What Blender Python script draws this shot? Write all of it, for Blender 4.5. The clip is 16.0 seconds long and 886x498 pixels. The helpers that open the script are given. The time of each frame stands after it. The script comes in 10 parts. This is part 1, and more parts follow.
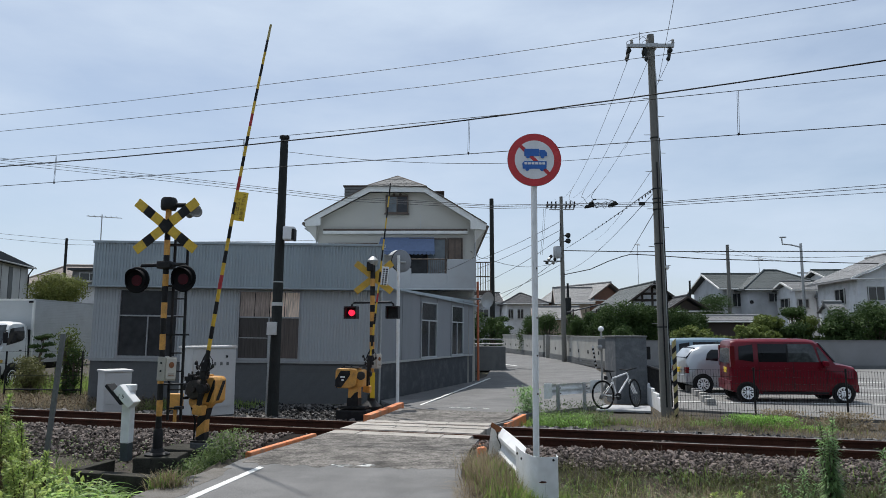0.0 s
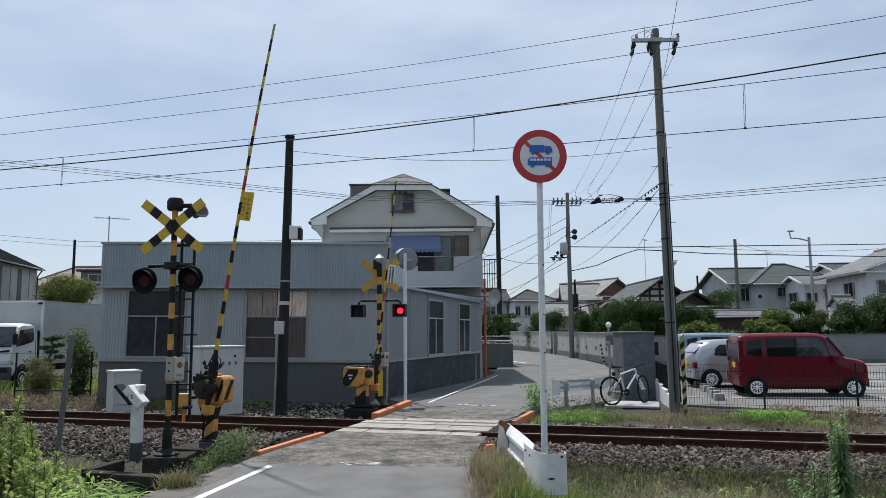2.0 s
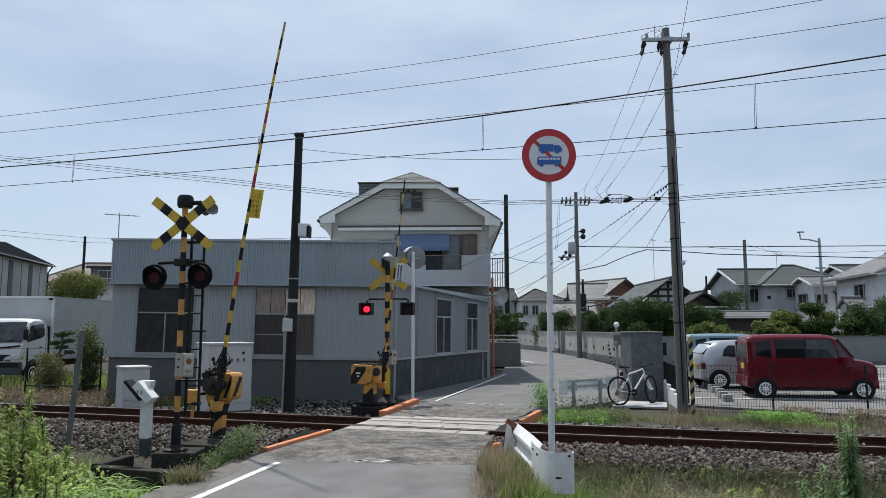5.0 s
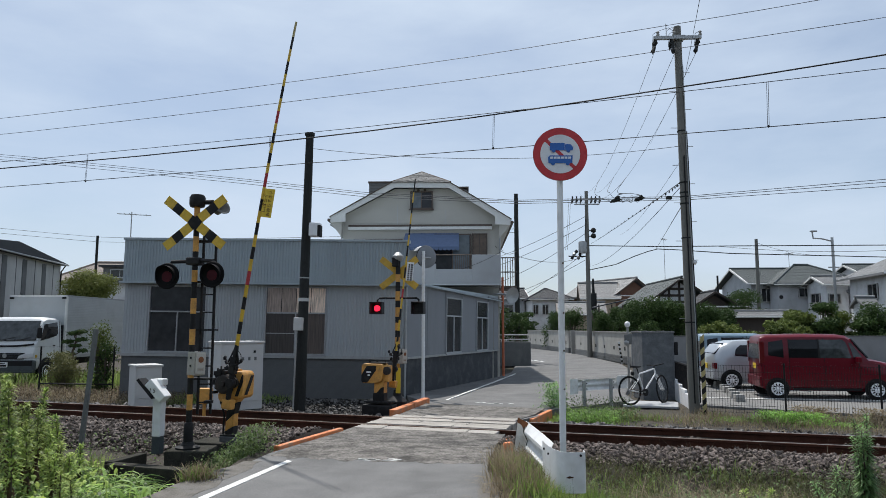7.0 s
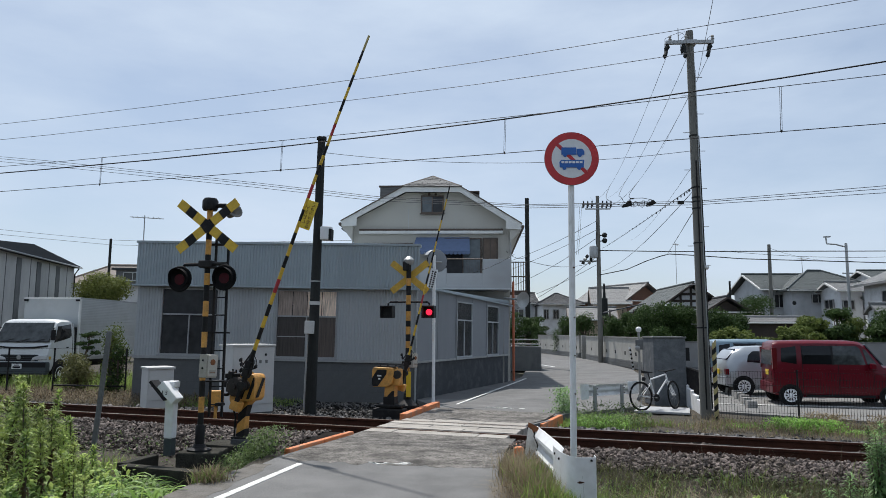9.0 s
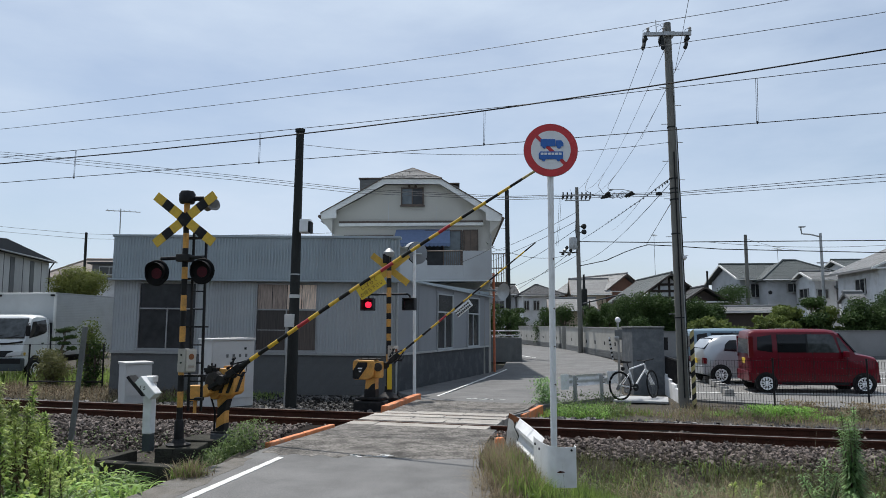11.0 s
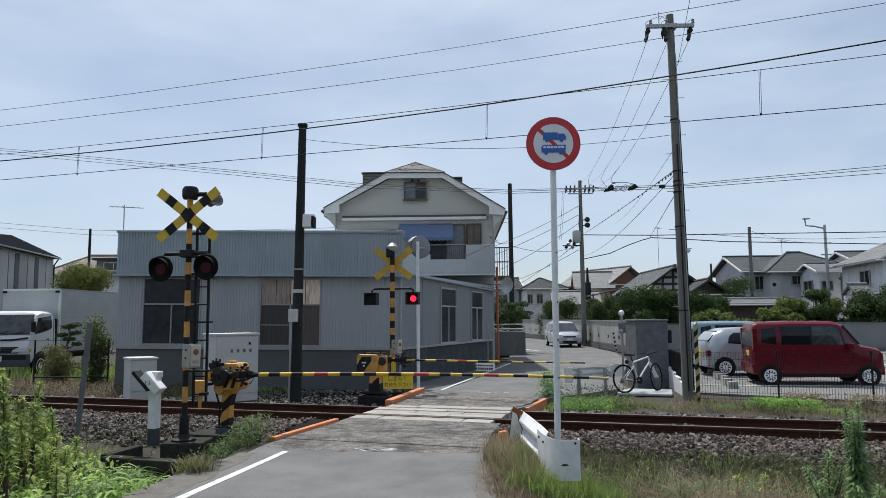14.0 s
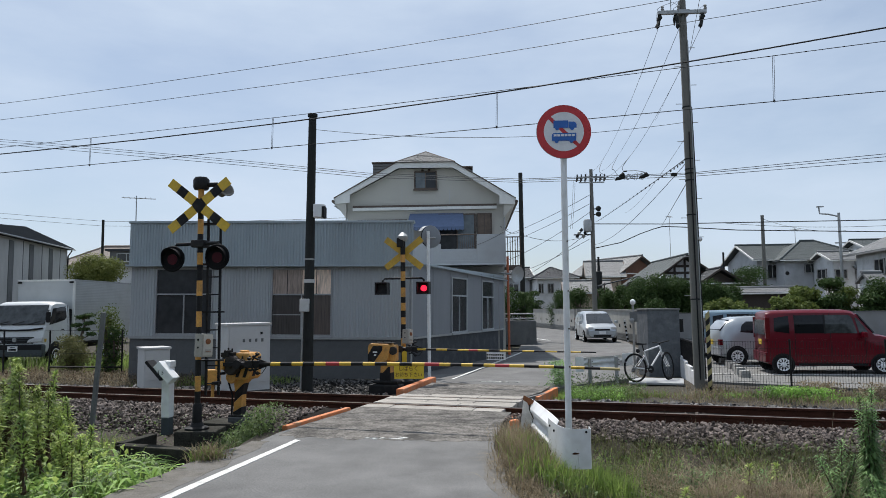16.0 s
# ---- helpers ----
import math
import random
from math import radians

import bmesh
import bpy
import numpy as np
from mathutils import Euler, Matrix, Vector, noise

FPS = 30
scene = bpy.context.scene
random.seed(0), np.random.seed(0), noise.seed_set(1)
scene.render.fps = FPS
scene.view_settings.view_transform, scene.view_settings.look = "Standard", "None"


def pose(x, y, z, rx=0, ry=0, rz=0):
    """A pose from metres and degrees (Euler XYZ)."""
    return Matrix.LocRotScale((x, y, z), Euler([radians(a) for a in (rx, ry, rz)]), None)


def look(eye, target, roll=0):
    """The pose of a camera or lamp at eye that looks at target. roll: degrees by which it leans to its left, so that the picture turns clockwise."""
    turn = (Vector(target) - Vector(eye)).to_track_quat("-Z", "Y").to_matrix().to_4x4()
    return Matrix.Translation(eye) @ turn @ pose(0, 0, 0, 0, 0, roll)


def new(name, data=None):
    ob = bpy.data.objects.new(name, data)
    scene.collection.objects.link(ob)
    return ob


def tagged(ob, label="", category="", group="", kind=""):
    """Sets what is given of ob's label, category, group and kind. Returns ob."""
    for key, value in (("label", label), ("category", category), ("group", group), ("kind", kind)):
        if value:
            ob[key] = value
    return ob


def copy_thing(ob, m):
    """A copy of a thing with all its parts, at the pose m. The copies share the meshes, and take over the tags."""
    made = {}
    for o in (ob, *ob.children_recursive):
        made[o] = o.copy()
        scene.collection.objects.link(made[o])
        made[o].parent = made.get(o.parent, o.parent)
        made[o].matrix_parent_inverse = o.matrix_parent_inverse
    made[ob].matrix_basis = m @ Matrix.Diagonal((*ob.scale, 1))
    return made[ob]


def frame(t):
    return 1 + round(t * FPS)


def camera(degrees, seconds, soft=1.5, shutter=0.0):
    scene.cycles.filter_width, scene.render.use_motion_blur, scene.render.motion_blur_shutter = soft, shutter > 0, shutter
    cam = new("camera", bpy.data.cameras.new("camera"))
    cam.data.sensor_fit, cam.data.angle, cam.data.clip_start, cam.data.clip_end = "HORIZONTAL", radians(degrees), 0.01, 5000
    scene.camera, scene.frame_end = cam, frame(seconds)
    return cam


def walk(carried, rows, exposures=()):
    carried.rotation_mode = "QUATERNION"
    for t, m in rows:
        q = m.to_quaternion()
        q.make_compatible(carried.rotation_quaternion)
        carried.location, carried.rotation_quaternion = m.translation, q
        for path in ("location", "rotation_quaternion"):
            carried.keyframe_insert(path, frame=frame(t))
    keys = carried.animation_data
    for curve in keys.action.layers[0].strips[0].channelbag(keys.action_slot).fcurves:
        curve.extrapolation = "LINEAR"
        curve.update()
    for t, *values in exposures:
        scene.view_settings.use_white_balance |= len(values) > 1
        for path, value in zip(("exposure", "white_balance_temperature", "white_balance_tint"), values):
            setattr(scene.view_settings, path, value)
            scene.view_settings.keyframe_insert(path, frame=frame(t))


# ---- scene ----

# ---------- camera and its path ----------
cam = camera(65.0, 16.0, soft=0.7)
PATH = [
    (0.0, 0.002, 0.002, 1.702, 96.802, -0.0, 0.01),
    (0.5, 0.009, 0.001, 1.702, 96.789, 0.222, 0.272),
    (1.0, 0.012, -0.002, 1.698, 96.695, 0.333, 0.347),
    (1.5, 0.007, 0.002, 1.699, 96.566, 0.496, 0.466),
    (2.0, 0.008, 0.011, 1.702, 96.608, 0.547, 0.615),
    (2.5, 0.002, 0.011, 1.703, 96.476, 0.51, 0.741),
    (3.0, 0.003, 0.002, 1.698, 96.499, 0.369, 0.75),
    (3.5, 0.002, 0.008, 1.693, 96.675, 0.285, 0.792),
    (4.0, 0.001, 0.006, 1.699, 96.466, 0.175, 1.011),
    (6.5, -0.01, -0.004, 1.695, 96.595, 0.092, 1.61),
    (7.0, -0.015, -0.002, 1.695, 96.452, 0.016, 2.018),
    (7.5, -0.019, -0.007, 1.697, 96.468, 0.168, 2.072),
    (8.0, -0.005, -0.01, 1.697, 96.652, 0.24, 2.413),
    (8.5, -0.017, -0.012, 1.695, 96.701, -0.151, 2.653),
    (9.0, -0.021, -0.016, 1.69, 96.802, -0.302, 2.853),
    (11.5, -0.009, -0.006, 1.692, 96.015, 0.316, 1.074),
    (12.0, -0.003, -0.011, 1.691, 95.976, 0.394, 1.059),
    (12.5, -0.007, -0.009, 1.696, 95.94, 0.655, 0.97),
    (13.0, -0.01, -0.012, 1.69, 95.849, 0.629, 0.994),
    (13.5, -0.007, -0.008, 1.692, 95.625, 0.663, 1.252),
    (14.0, -0.01, -0.01, 1.693, 95.657, 0.518, 1.604),
    (14.5, -0.011, -0.008, 1.691, 95.588, 0.345, 1.701),
    (15.0, -0.013, -0.005, 1.687, 95.283, 0.342, 1.826),
    (15.5, -0.003, 0.006, 1.684, 95.06, 0.705, 2.263),
    (16.0, -0.005, -0.002, 1.687, 94.823, 0.652, 2.5),
]
walk(cam, [(t, pose(*p)) for t, *p in PATH])

# ---------- sky, sun, exposure ----------
SUN_TO = Vector((-0.20, 0.45, 1.0)).normalized()
elev = math.asin(SUN_TO.z)
azim = math.atan2(SUN_TO.x, SUN_TO.y)
world = bpy.data.worlds.new("sky")
scene.world = world
world.use_nodes = True
wn, wl = world.node_tree.nodes, world.node_tree.links
wn.clear()
sky = wn.new("ShaderNodeTexSky")
sky.sky_type, sky.sun_disc = "NISHITA", False
sky.sun_elevation, sky.sun_rotation = elev, azim
sky.air_density, sky.dust_density, sky.ozone_density = 1.0, 1.0, 2.0
wtc = wn.new("ShaderNodeTexCoord")
wmap = wn.new("ShaderNodeMapping")
wmap.inputs["Scale"].default_value = (1.0, 1.0, 3.2)
wl.new(wtc.outputs["Generated"], wmap.inputs["Vector"])
wnoise = wn.new("ShaderNodeTexNoise")
wnoise.inputs["Scale"].default_value, wnoise.inputs["Detail"].default_value, wnoise.inputs["Roughness"].default_value = 2.0, 7.0, 0.55
wl.new(wmap.outputs[0], wnoise.inputs["Vector"])
wramp = wn.new("ShaderNodeMapRange")
wramp.inputs["From Min"].default_value, wramp.inputs["From Max"].default_value = 0.36, 0.68
wramp.inputs["To Min"].default_value, wramp.inputs["To Max"].default_value = 0.42, 0.95
wl.new(wnoise.outputs["Fac"], wramp.inputs["Value"])
wmix = wn.new("ShaderNodeMix")
wmix.data_type = "RGBA"
wmix.inputs["B"].default_value = (6.1, 7.15, 8.6, 1)
wl.new(wramp.outputs[0], wmix.inputs["Factor"])
wl.new(sky.outputs[0], wmix.inputs["A"])
wbg = wn.new("ShaderNodeBackground")
wbg.inputs["Strength"].default_value = 0.105
wl.new(wmix.outputs["Result"], wbg.inputs["Color"])
wout = wn.new("ShaderNodeOutputWorld")
wl.new(wbg.outputs[0], wout.inputs["Surface"])

sun = new("sun", bpy.data.lights.new("sun", "SUN"))
sun.data.energy, sun.data.angle, sun.data.color = 4.6, radians(1.2), (1.0, 0.965, 0.92)
sun.matrix_world = look((0, 0, 30), Vector((0, 0, 30)) - SUN_TO)
scene.view_settings.exposure = 0.0

# ---------- materials ----------
def mat(name, color, rough=0.6, metal=0.0, var=0.15, scale=6.0, fine=60.0, bump=0.2, dirt=None, dirt_amount=0.35,
        dirt_scale=1.3, coat=0.0, rand=0.0, stretch=(1, 1, 1), spec=0.5, depth=0.01):
    """A surface with two scales of variation, blotches of dirt and fine relief."""
    m = bpy.data.materials.new(name)
    m.use_nodes = True
    n, l = m.node_tree.nodes, m.node_tree.links
    b = n["Principled BSDF"]
    b.inputs["Roughness"].default_value, b.inputs["Metallic"].default_value = rough, metal
    b.inputs["Coat Weight"].default_value = coat
    b.inputs["Specular IOR Level"].default_value = spec
    tc = n.new("ShaderNodeTexCoord")
    mp = n.new("ShaderNodeMapping")
    mp.inputs["Scale"].default_value = stretch
    l.new(tc.outputs["Object"], mp.inputs["Vector"])
    big = n.new("ShaderNodeTexNoise")
    big.inputs["Scale"].default_value, big.inputs["Detail"].default_value, big.inputs["Roughness"].default_value = scale, 5, 0.6
    l.new(mp.outputs[0], big.inputs["Vector"])
    small = n.new("ShaderNodeTexNoise")
    small.inputs["Scale"].default_value, small.inputs["Detail"].default_value = fine, 3
    l.new(mp.outputs[0], small.inputs["Vector"])
    mx = n.new("ShaderNodeMath")
    mx.operation = "ADD"
    l.new(big.outputs["Fac"], mx.inputs[0])
    l.new(small.outputs["Fac"], mx.inputs[1])
    rg = n.new("ShaderNodeMapRange")
    rg.inputs["From Min"].default_value, rg.inputs["From Max"].default_value = 0.65, 1.35
    rg.inputs["To Min"].default_value, rg.inputs["To Max"].default_value = 1 - var, 1 + var
    l.new(mx.outputs[0], rg.inputs["Value"])
    value = rg.outputs[0]
    if rand:
        info = n.new("ShaderNodeObjectInfo")
        geo = n.new("ShaderNodeNewGeometry")
        add = n.new("ShaderNodeMath")
        add.operation = "ADD"
        l.new(info.outputs["Random"], add.inputs[0])
        l.new(geo.outputs["Random Per Island"], add.inputs[1])
        rr = n.new("ShaderNodeMapRange")
        rr.inputs["From Max"].default_value = 2.0
        rr.inputs["To Min"].default_value, rr.inputs["To Max"].default_value = 1 - rand, 1 + rand
        if rand > 1:
            rr.inputs["From Min"].default_value, rr.inputs["From Max"].default_value = 0.45, 1.6
            rr.inputs["To Min"].default_value, rr.inputs["To Max"].default_value = 0.15, rand
        l.new(add.outputs[0], rr.inputs["Value"])
        mul = n.new("ShaderNodeMath")
        mul.operation = "MULTIPLY"
        l.new(value, mul.inputs[0])
        l.new(rr.outputs[0], mul.inputs[1])
        value = mul.outputs[0]
    sc = n.new("ShaderNodeVectorMath")
    sc.operation = "SCALE"
    sc.inputs[0].default_value = color[:3]
    l.new(value, sc.inputs["Scale"])
    col = sc.outputs[0]
    if dirt:
        dn = n.new("ShaderNodeTexNoise")
        dn.inputs["Scale"].default_value, dn.inputs["Detail"].default_value, dn.inputs["Roughness"].default_value = dirt_scale, 7, 0.65
        l.new(mp.outputs[0], dn.inputs["Vector"])
        dr = n.new("ShaderNodeMapRange")
        dr.inputs["From Min"].default_value, dr.inputs["From Max"].default_value = 0.48, 0.68
        dr.inputs["To Max"].default_value = dirt_amount
        l.new(dn.outputs["Fac"], dr.inputs["Value"])
        mi = n.new("ShaderNodeMix")
        mi.data_type = "RGBA"
        mi.inputs["B"].default_value = (*dirt[:3], 1)
        l.new(dr.outputs[0], mi.inputs["Factor"])
        l.new(col, mi.inputs["A"])
        col = mi.outputs["Result"]
    l.new(col, b.inputs["Base Color"])
    if bump:
        bp = n.new("ShaderNodeBump")
        bp.inputs["Strength"].default_value, bp.inputs["Distance"].default_value = bump, depth
        l.new(small.outputs["Fac"], bp.inputs["Height"])
        l.new(bp.outputs[0], b.inputs["Normal"])
    return m


def leaf_mat(name, color, tip, trans=0.35, spec=0.12):
    """Leaves: each one a little different, letting some light through."""
    m = bpy.data.materials.new(name)
    m.use_nodes = True
    n, l = m.node_tree.nodes, m.node_tree.links
    n.remove(n["Principled BSDF"])
    geo = n.new("ShaderNodeNewGeometry")
    tc = n.new("ShaderNodeTexCoord")
    no = n.new("ShaderNodeTexNoise")
    no.inputs["Scale"].default_value = 1.6
    l.new(tc.outputs["Object"], no.inputs["Vector"])
    ad = n.new("ShaderNodeMath")
    ad.operation = "MULTIPLY_ADD"
    ad.inputs[1].default_value = 0.6
    l.new(geo.outputs["Random Per Island"], ad.inputs[0])
    l.new(no.outputs["Fac"], ad.inputs[2])
    rp = n.new("ShaderNodeMapRange")
    rp.inputs["From Min"].default_value, rp.inputs["From Max"].default_value = 0.3, 1.1
    l.new(ad.outputs[0], rp.inputs["Value"])
    mi = n.new("ShaderNodeMix")
    mi.data_type = "RGBA"
    mi.inputs["A"].default_value, mi.inputs["B"].default_value = (*color, 1), (*tip, 1)
    l.new(rp.outputs[0], mi.inputs["Factor"])
    df = n.new("ShaderNodeBsdfPrincipled")
    df.inputs["Roughness"].default_value = 0.55
    df.inputs["Specular IOR Level"].default_value = spec
    tr = n.new("ShaderNodeBsdfTranslucent")
    l.new(mi.outputs["Result"], df.inputs["Base Color"])
    l.new(mi.outputs["Result"], tr.inputs["Color"])
    ms = n.new("ShaderNodeMixShader")
    ms.inputs[0].default_value = trans
    l.new(df.outputs[0], ms.inputs[1])
    l.new(tr.outputs[0], ms.inputs[2])
    l.new(ms.outputs[0], n["Material Output"].inputs["Surface"])
    return m


def glow_mat(name, color, strength):
    m = mat(name, color, 0.3, var=0.05, bump=0)
    b = m.node_tree.nodes["Principled BSDF"]
    b.inputs["Emission Color"].default_value = (*color, 1)
    b.inputs["Emission Strength"].default_value = strength
    return m


def glass_mat(name, color, rough=0.03, alpha=1.0):
    """Dark window glass: gloss over what little is seen behind."""
    m = mat(name, color, rough, var=0.15, scale=1.5, bump=0.02, fine=4, coat=0.0, spec=0.6)
    if alpha < 1:
        m.node_tree.nodes["Principled BSDF"].inputs["Alpha"].default_value = alpha
    return m


ASPHALT = mat("asphalt", (0.130, 0.129, 0.126), 0.9, var=0.42, scale=1.4, fine=55, bump=0.5, dirt=(0.075, 0.075, 0.074), dirt_amount=0.6, dirt_scale=0.6, depth=0.006)
ASPHALT_OLD = mat("worn_asphalt", (0.165, 0.155, 0.142), 0.95, var=0.85, scale=7, fine=34, bump=1.0, dirt=(0.040, 0.038, 0.035), dirt_amount=0.9, dirt_scale=2.0, depth=0.03, stretch=(0.8, 1.0, 1), spec=0.2)
PAINT_WHITE = mat("road_paint", (0.70, 0.70, 0.67), 0.75, var=0.2, scale=9, fine=130, bump=0.3, dirt=(0.2, 0.2, 0.19), dirt_amount=0.7, dirt_scale=5)
SOIL = mat("soil", (0.044, 0.036, 0.026), 0.95, var=0.35, scale=1.5, fine=40, bump=0.8, dirt=(0.045, 0.050, 0.024), dirt_amount=0.7, dirt_scale=0.8, depth=0.03)
LOT = mat("parking_lot", (0.165, 0.163, 0.157), 0.95, var=0.2, scale=2, fine=110, bump=0.5, dirt=(0.14, 0.137, 0.128), dirt_amount=0.5)
STONE = mat("ballast_stone", (0.066, 0.056, 0.050), 0.95, var=0.35, scale=14, fine=90, bump=0.4, rand=4.8, spec=0.1)
STONE_BROWN = mat("dark_ballast_stone", (0.036, 0.030, 0.027), 0.95, var=0.4, scale=14, fine=90, bump=0.4, rand=6.2, spec=0.1)
STONE_GREY = mat("gravel", (0.11, 0.105, 0.10), 0.9, var=0.25, scale=14, fine=90, bump=0.5, rand=2.6, spec=0.2)
RUST = mat("rusty_rail", (0.060, 0.023, 0.014), 0.9, var=0.35, scale=5, fine=60, bump=0.4, dirt=(0.03, 0.016, 0.012), dirt_amount=0.7, dirt_scale=3, spec=0.2)
RAIL_TOP = mat("rail_head", (0.33, 0.27, 0.23), 0.35, metal=0.9, var=0.2, scale=9, bump=0.1)
SLEEPER = mat("sleeper", (0.12, 0.10, 0.085), 0.9, var=0.3, bump=0.5, rand=0.2)
PLANK = mat("crossing_panel", (0.36, 0.335, 0.30), 0.88, var=0.35, scale=5, fine=60, bump=0.6, dirt=(0.16, 0.14, 0.12), dirt_amount=0.75, dirt_scale=3.0, rand=0.22, stretch=(0.6, 3, 1))
ORANGE = mat("orange_kerb_paint", (0.60, 0.19, 0.065), 0.7, var=0.25, scale=8, bump=0.4, dirt=(0.32, 0.22, 0.15), dirt_amount=0.7, dirt_scale=5)
CONCRETE = mat("concrete", (0.30, 0.295, 0.28), 0.88, var=0.2, scale=3, fine=70, bump=0.45, dirt=(0.14, 0.14, 0.13), dirt_amount=0.6, dirt_scale=1.5)
CONCRETE_DARK = mat("weathered_concrete", (0.135, 0.14, 0.14), 0.88, var=0.25, scale=2.2, fine=50, bump=0.45, dirt=(0.055, 0.058, 0.058), dirt_amount=0.7, dirt_scale=0.9, stretch=(1, 1, 0.5))
BLOCK = mat("concrete_block", (0.105, 0.108, 0.11), 0.9, var=0.2, scale=3, fine=80, bump=0.5, dirt=(0.055, 0.057, 0.058), dirt_amount=0.75, dirt_scale=1.2, rand=0.05)
STEEL_BLUE = mat("corrugated_steel", (0.31, 0.36, 0.385), 0.55, metal=0.0, var=0.08, scale=1.2, fine=30, bump=0.08, dirt=(0.24, 0.27, 0.285), dirt_amount=0.5, dirt_scale=0.7, stretch=(1.5, 1.5, 0.35))
STEEL_GREY = mat("ribbed_steel_siding", (0.36, 0.38, 0.39), 0.6, var=0.07, scale=1.2, fine=30, bump=0.08, dirt=(0.31, 0.32, 0.325), dirt_amount=0.5, dirt_scale=0.7, stretch=(1.5, 1.5, 0.35))
STAINED = mat("stained_dark_concrete", (0.042, 0.046, 0.052), 0.88, var=0.25, scale=2.2, fine=50, bump=0.45, dirt=(0.12, 0.125, 0.128), dirt_amount=0.5, dirt_scale=2.5)
GLASS_BROWN = mat("brown_frosted_glass", (0.115, 0.078, 0.054), 0.3, var=0.35, scale=2.0, fine=7, bump=0.05)
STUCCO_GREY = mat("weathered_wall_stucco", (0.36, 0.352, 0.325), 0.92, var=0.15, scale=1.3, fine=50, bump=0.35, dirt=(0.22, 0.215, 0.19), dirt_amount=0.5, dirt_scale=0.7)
STUCCO = mat("cream_stucco", (0.48, 0.465, 0.42), 0.9, var=0.1, scale=1.6, fine=60, bump=0.3, dirt=(0.40, 0.385, 0.34), dirt_amount=0.4, dirt_scale=0.8)
LOT_WALL = mat("weathered_grey_render", (0.20, 0.205, 0.21), 0.9, var=0.15, scale=0.8, fine=40, bump=0.3, dirt=(0.13, 0.13, 0.128), dirt_amount=0.6, dirt_scale=0.35)
WHITE_WALL = mat("white_render", (0.67, 0.68, 0.69), 0.9, var=0.1, scale=1.6, fine=60, bump=0.3, dirt=(0.33, 0.325, 0.305), dirt_amount=0.4)
GREY_WALL = mat("grey_render", (0.46, 0.475, 0.49), 0.9, var=0.12, scale=0.8, fine=40, bump=0.3, dirt=(0.2, 0.2, 0.195), dirt_amount=0.55, dirt_scale=0.35)
TAN_WALL = mat("tan_render", (0.42, 0.34, 0.25), 0.9, var=0.12, scale=1, fine=40, bump=0.3)
TRIM = mat("white_painted_trim", (0.70, 0.70, 0.67), 0.6, var=0.1, bump=0.1, dirt=(0.45, 0.45, 0.42), dirt_amount=0.3)
ALU = mat("aluminium_frame", (0.42, 0.42, 0.41), 0.45, metal=0.5, var=0.1, bump=0.1)
BROWN = mat("brown_metal", (0.09, 0.065, 0.05), 0.6, var=0.15, bump=0.1)
AWNING = mat("blue_awning", (0.11, 0.155, 0.26), 0.8, var=0.15, bump=0.2)
GLASS = glass_mat("window_glass", (0.012, 0.013, 0.014))
GLASS_PALE = mat("curtained_window_glass", (0.125, 0.15, 0.165), 0.12, var=0.3, scale=1.5, fine=5, bump=0.03, spec=0.4)
GLASS_CAR = mat("tinted_car_glass", (0.008, 0.009, 0.011), 0.04, var=0.4, scale=1.5, bump=0.02, fine=4, spec=0.3)
GLASS_REAR = mat("dark_rear_glass", (0.010, 0.011, 0.013), 0.2, var=0.4, scale=1.5, bump=0.02, fine=4, spec=0.12)
GLASS_SCREEN = mat("car_windscreen", (0.022, 0.026, 0.030), 0.04, var=0.5, scale=1.8, bump=0.0, fine=4, spec=0.55, coat=0.15)
GLASS_CAR_CLEAR = mat("clear_car_glass_over_grey_seats", (0.040, 0.046, 0.048), 0.05, var=0.7, scale=2.2, bump=0.02, fine=7, spec=0.45)
TILE = mat("roof_tile", (0.030, 0.033, 0.038), 0.75, var=0.2, scale=4, fine=40, bump=0.3, rand=0.25)
TILE_LIGHT = mat("light_roof_tile", (0.165, 0.168, 0.168), 0.6, var=0.2, scale=4, fine=40, bump=0.3, rand=0.25)
TILE_BROWN = mat("brown_roof_tile", (0.22, 0.185, 0.16), 0.75, var=0.2, scale=4, fine=40, bump=0.3, rand=0.12)
TILE_GREEN = mat("green_grey_roof_tile", (0.052, 0.064, 0.064), 0.65, var=0.2, scale=4, fine=40, bump=0.3, rand=0.25)
SLATE = mat("grey_shingle", (0.135, 0.137, 0.135), 0.8, var=0.2, scale=4, fine=60, bump=0.4, rand=0.2)
WOOD_RED = mat("reddish_timber", (0.17, 0.085, 0.055), 0.85, var=0.25, scale=3, fine=40, bump=0.3)
WOOD_DARK = mat("dark_timber", (0.055, 0.042, 0.034), 0.85, var=0.3, scale=4, fine=40, bump=0.4, stretch=(1, 1, 0.2))
POLE_CONC = mat("concrete_pole", (0.16, 0.156, 0.14), 0.85, var=0.15, scale=3, fine=60, bump=0.3, dirt=(0.12, 0.115, 0.10), dirt_amount=0.5, stretch=(1, 1, 0.3))
POLE_BLACK = mat("tarred_pole", (0.022, 0.024, 0.023), 0.8, var=0.3, scale=6, fine=50, bump=0.4, stretch=(1, 1, 0.3), spec=0.25)
BLACK = mat("black_paint", (0.009, 0.009, 0.010), 0.6, var=0.3, scale=8, bump=0.15, dirt=(0.05, 0.045, 0.04), dirt_amount=0.4, dirt_scale=6, spec=0.25)
YELLOW = mat("yellow_paint", (0.62, 0.40, 0.035), 0.55, var=0.15, scale=8, bump=0.15, dirt=(0.36, 0.22, 0.04), dirt_amount=0.5, dirt_scale=6)
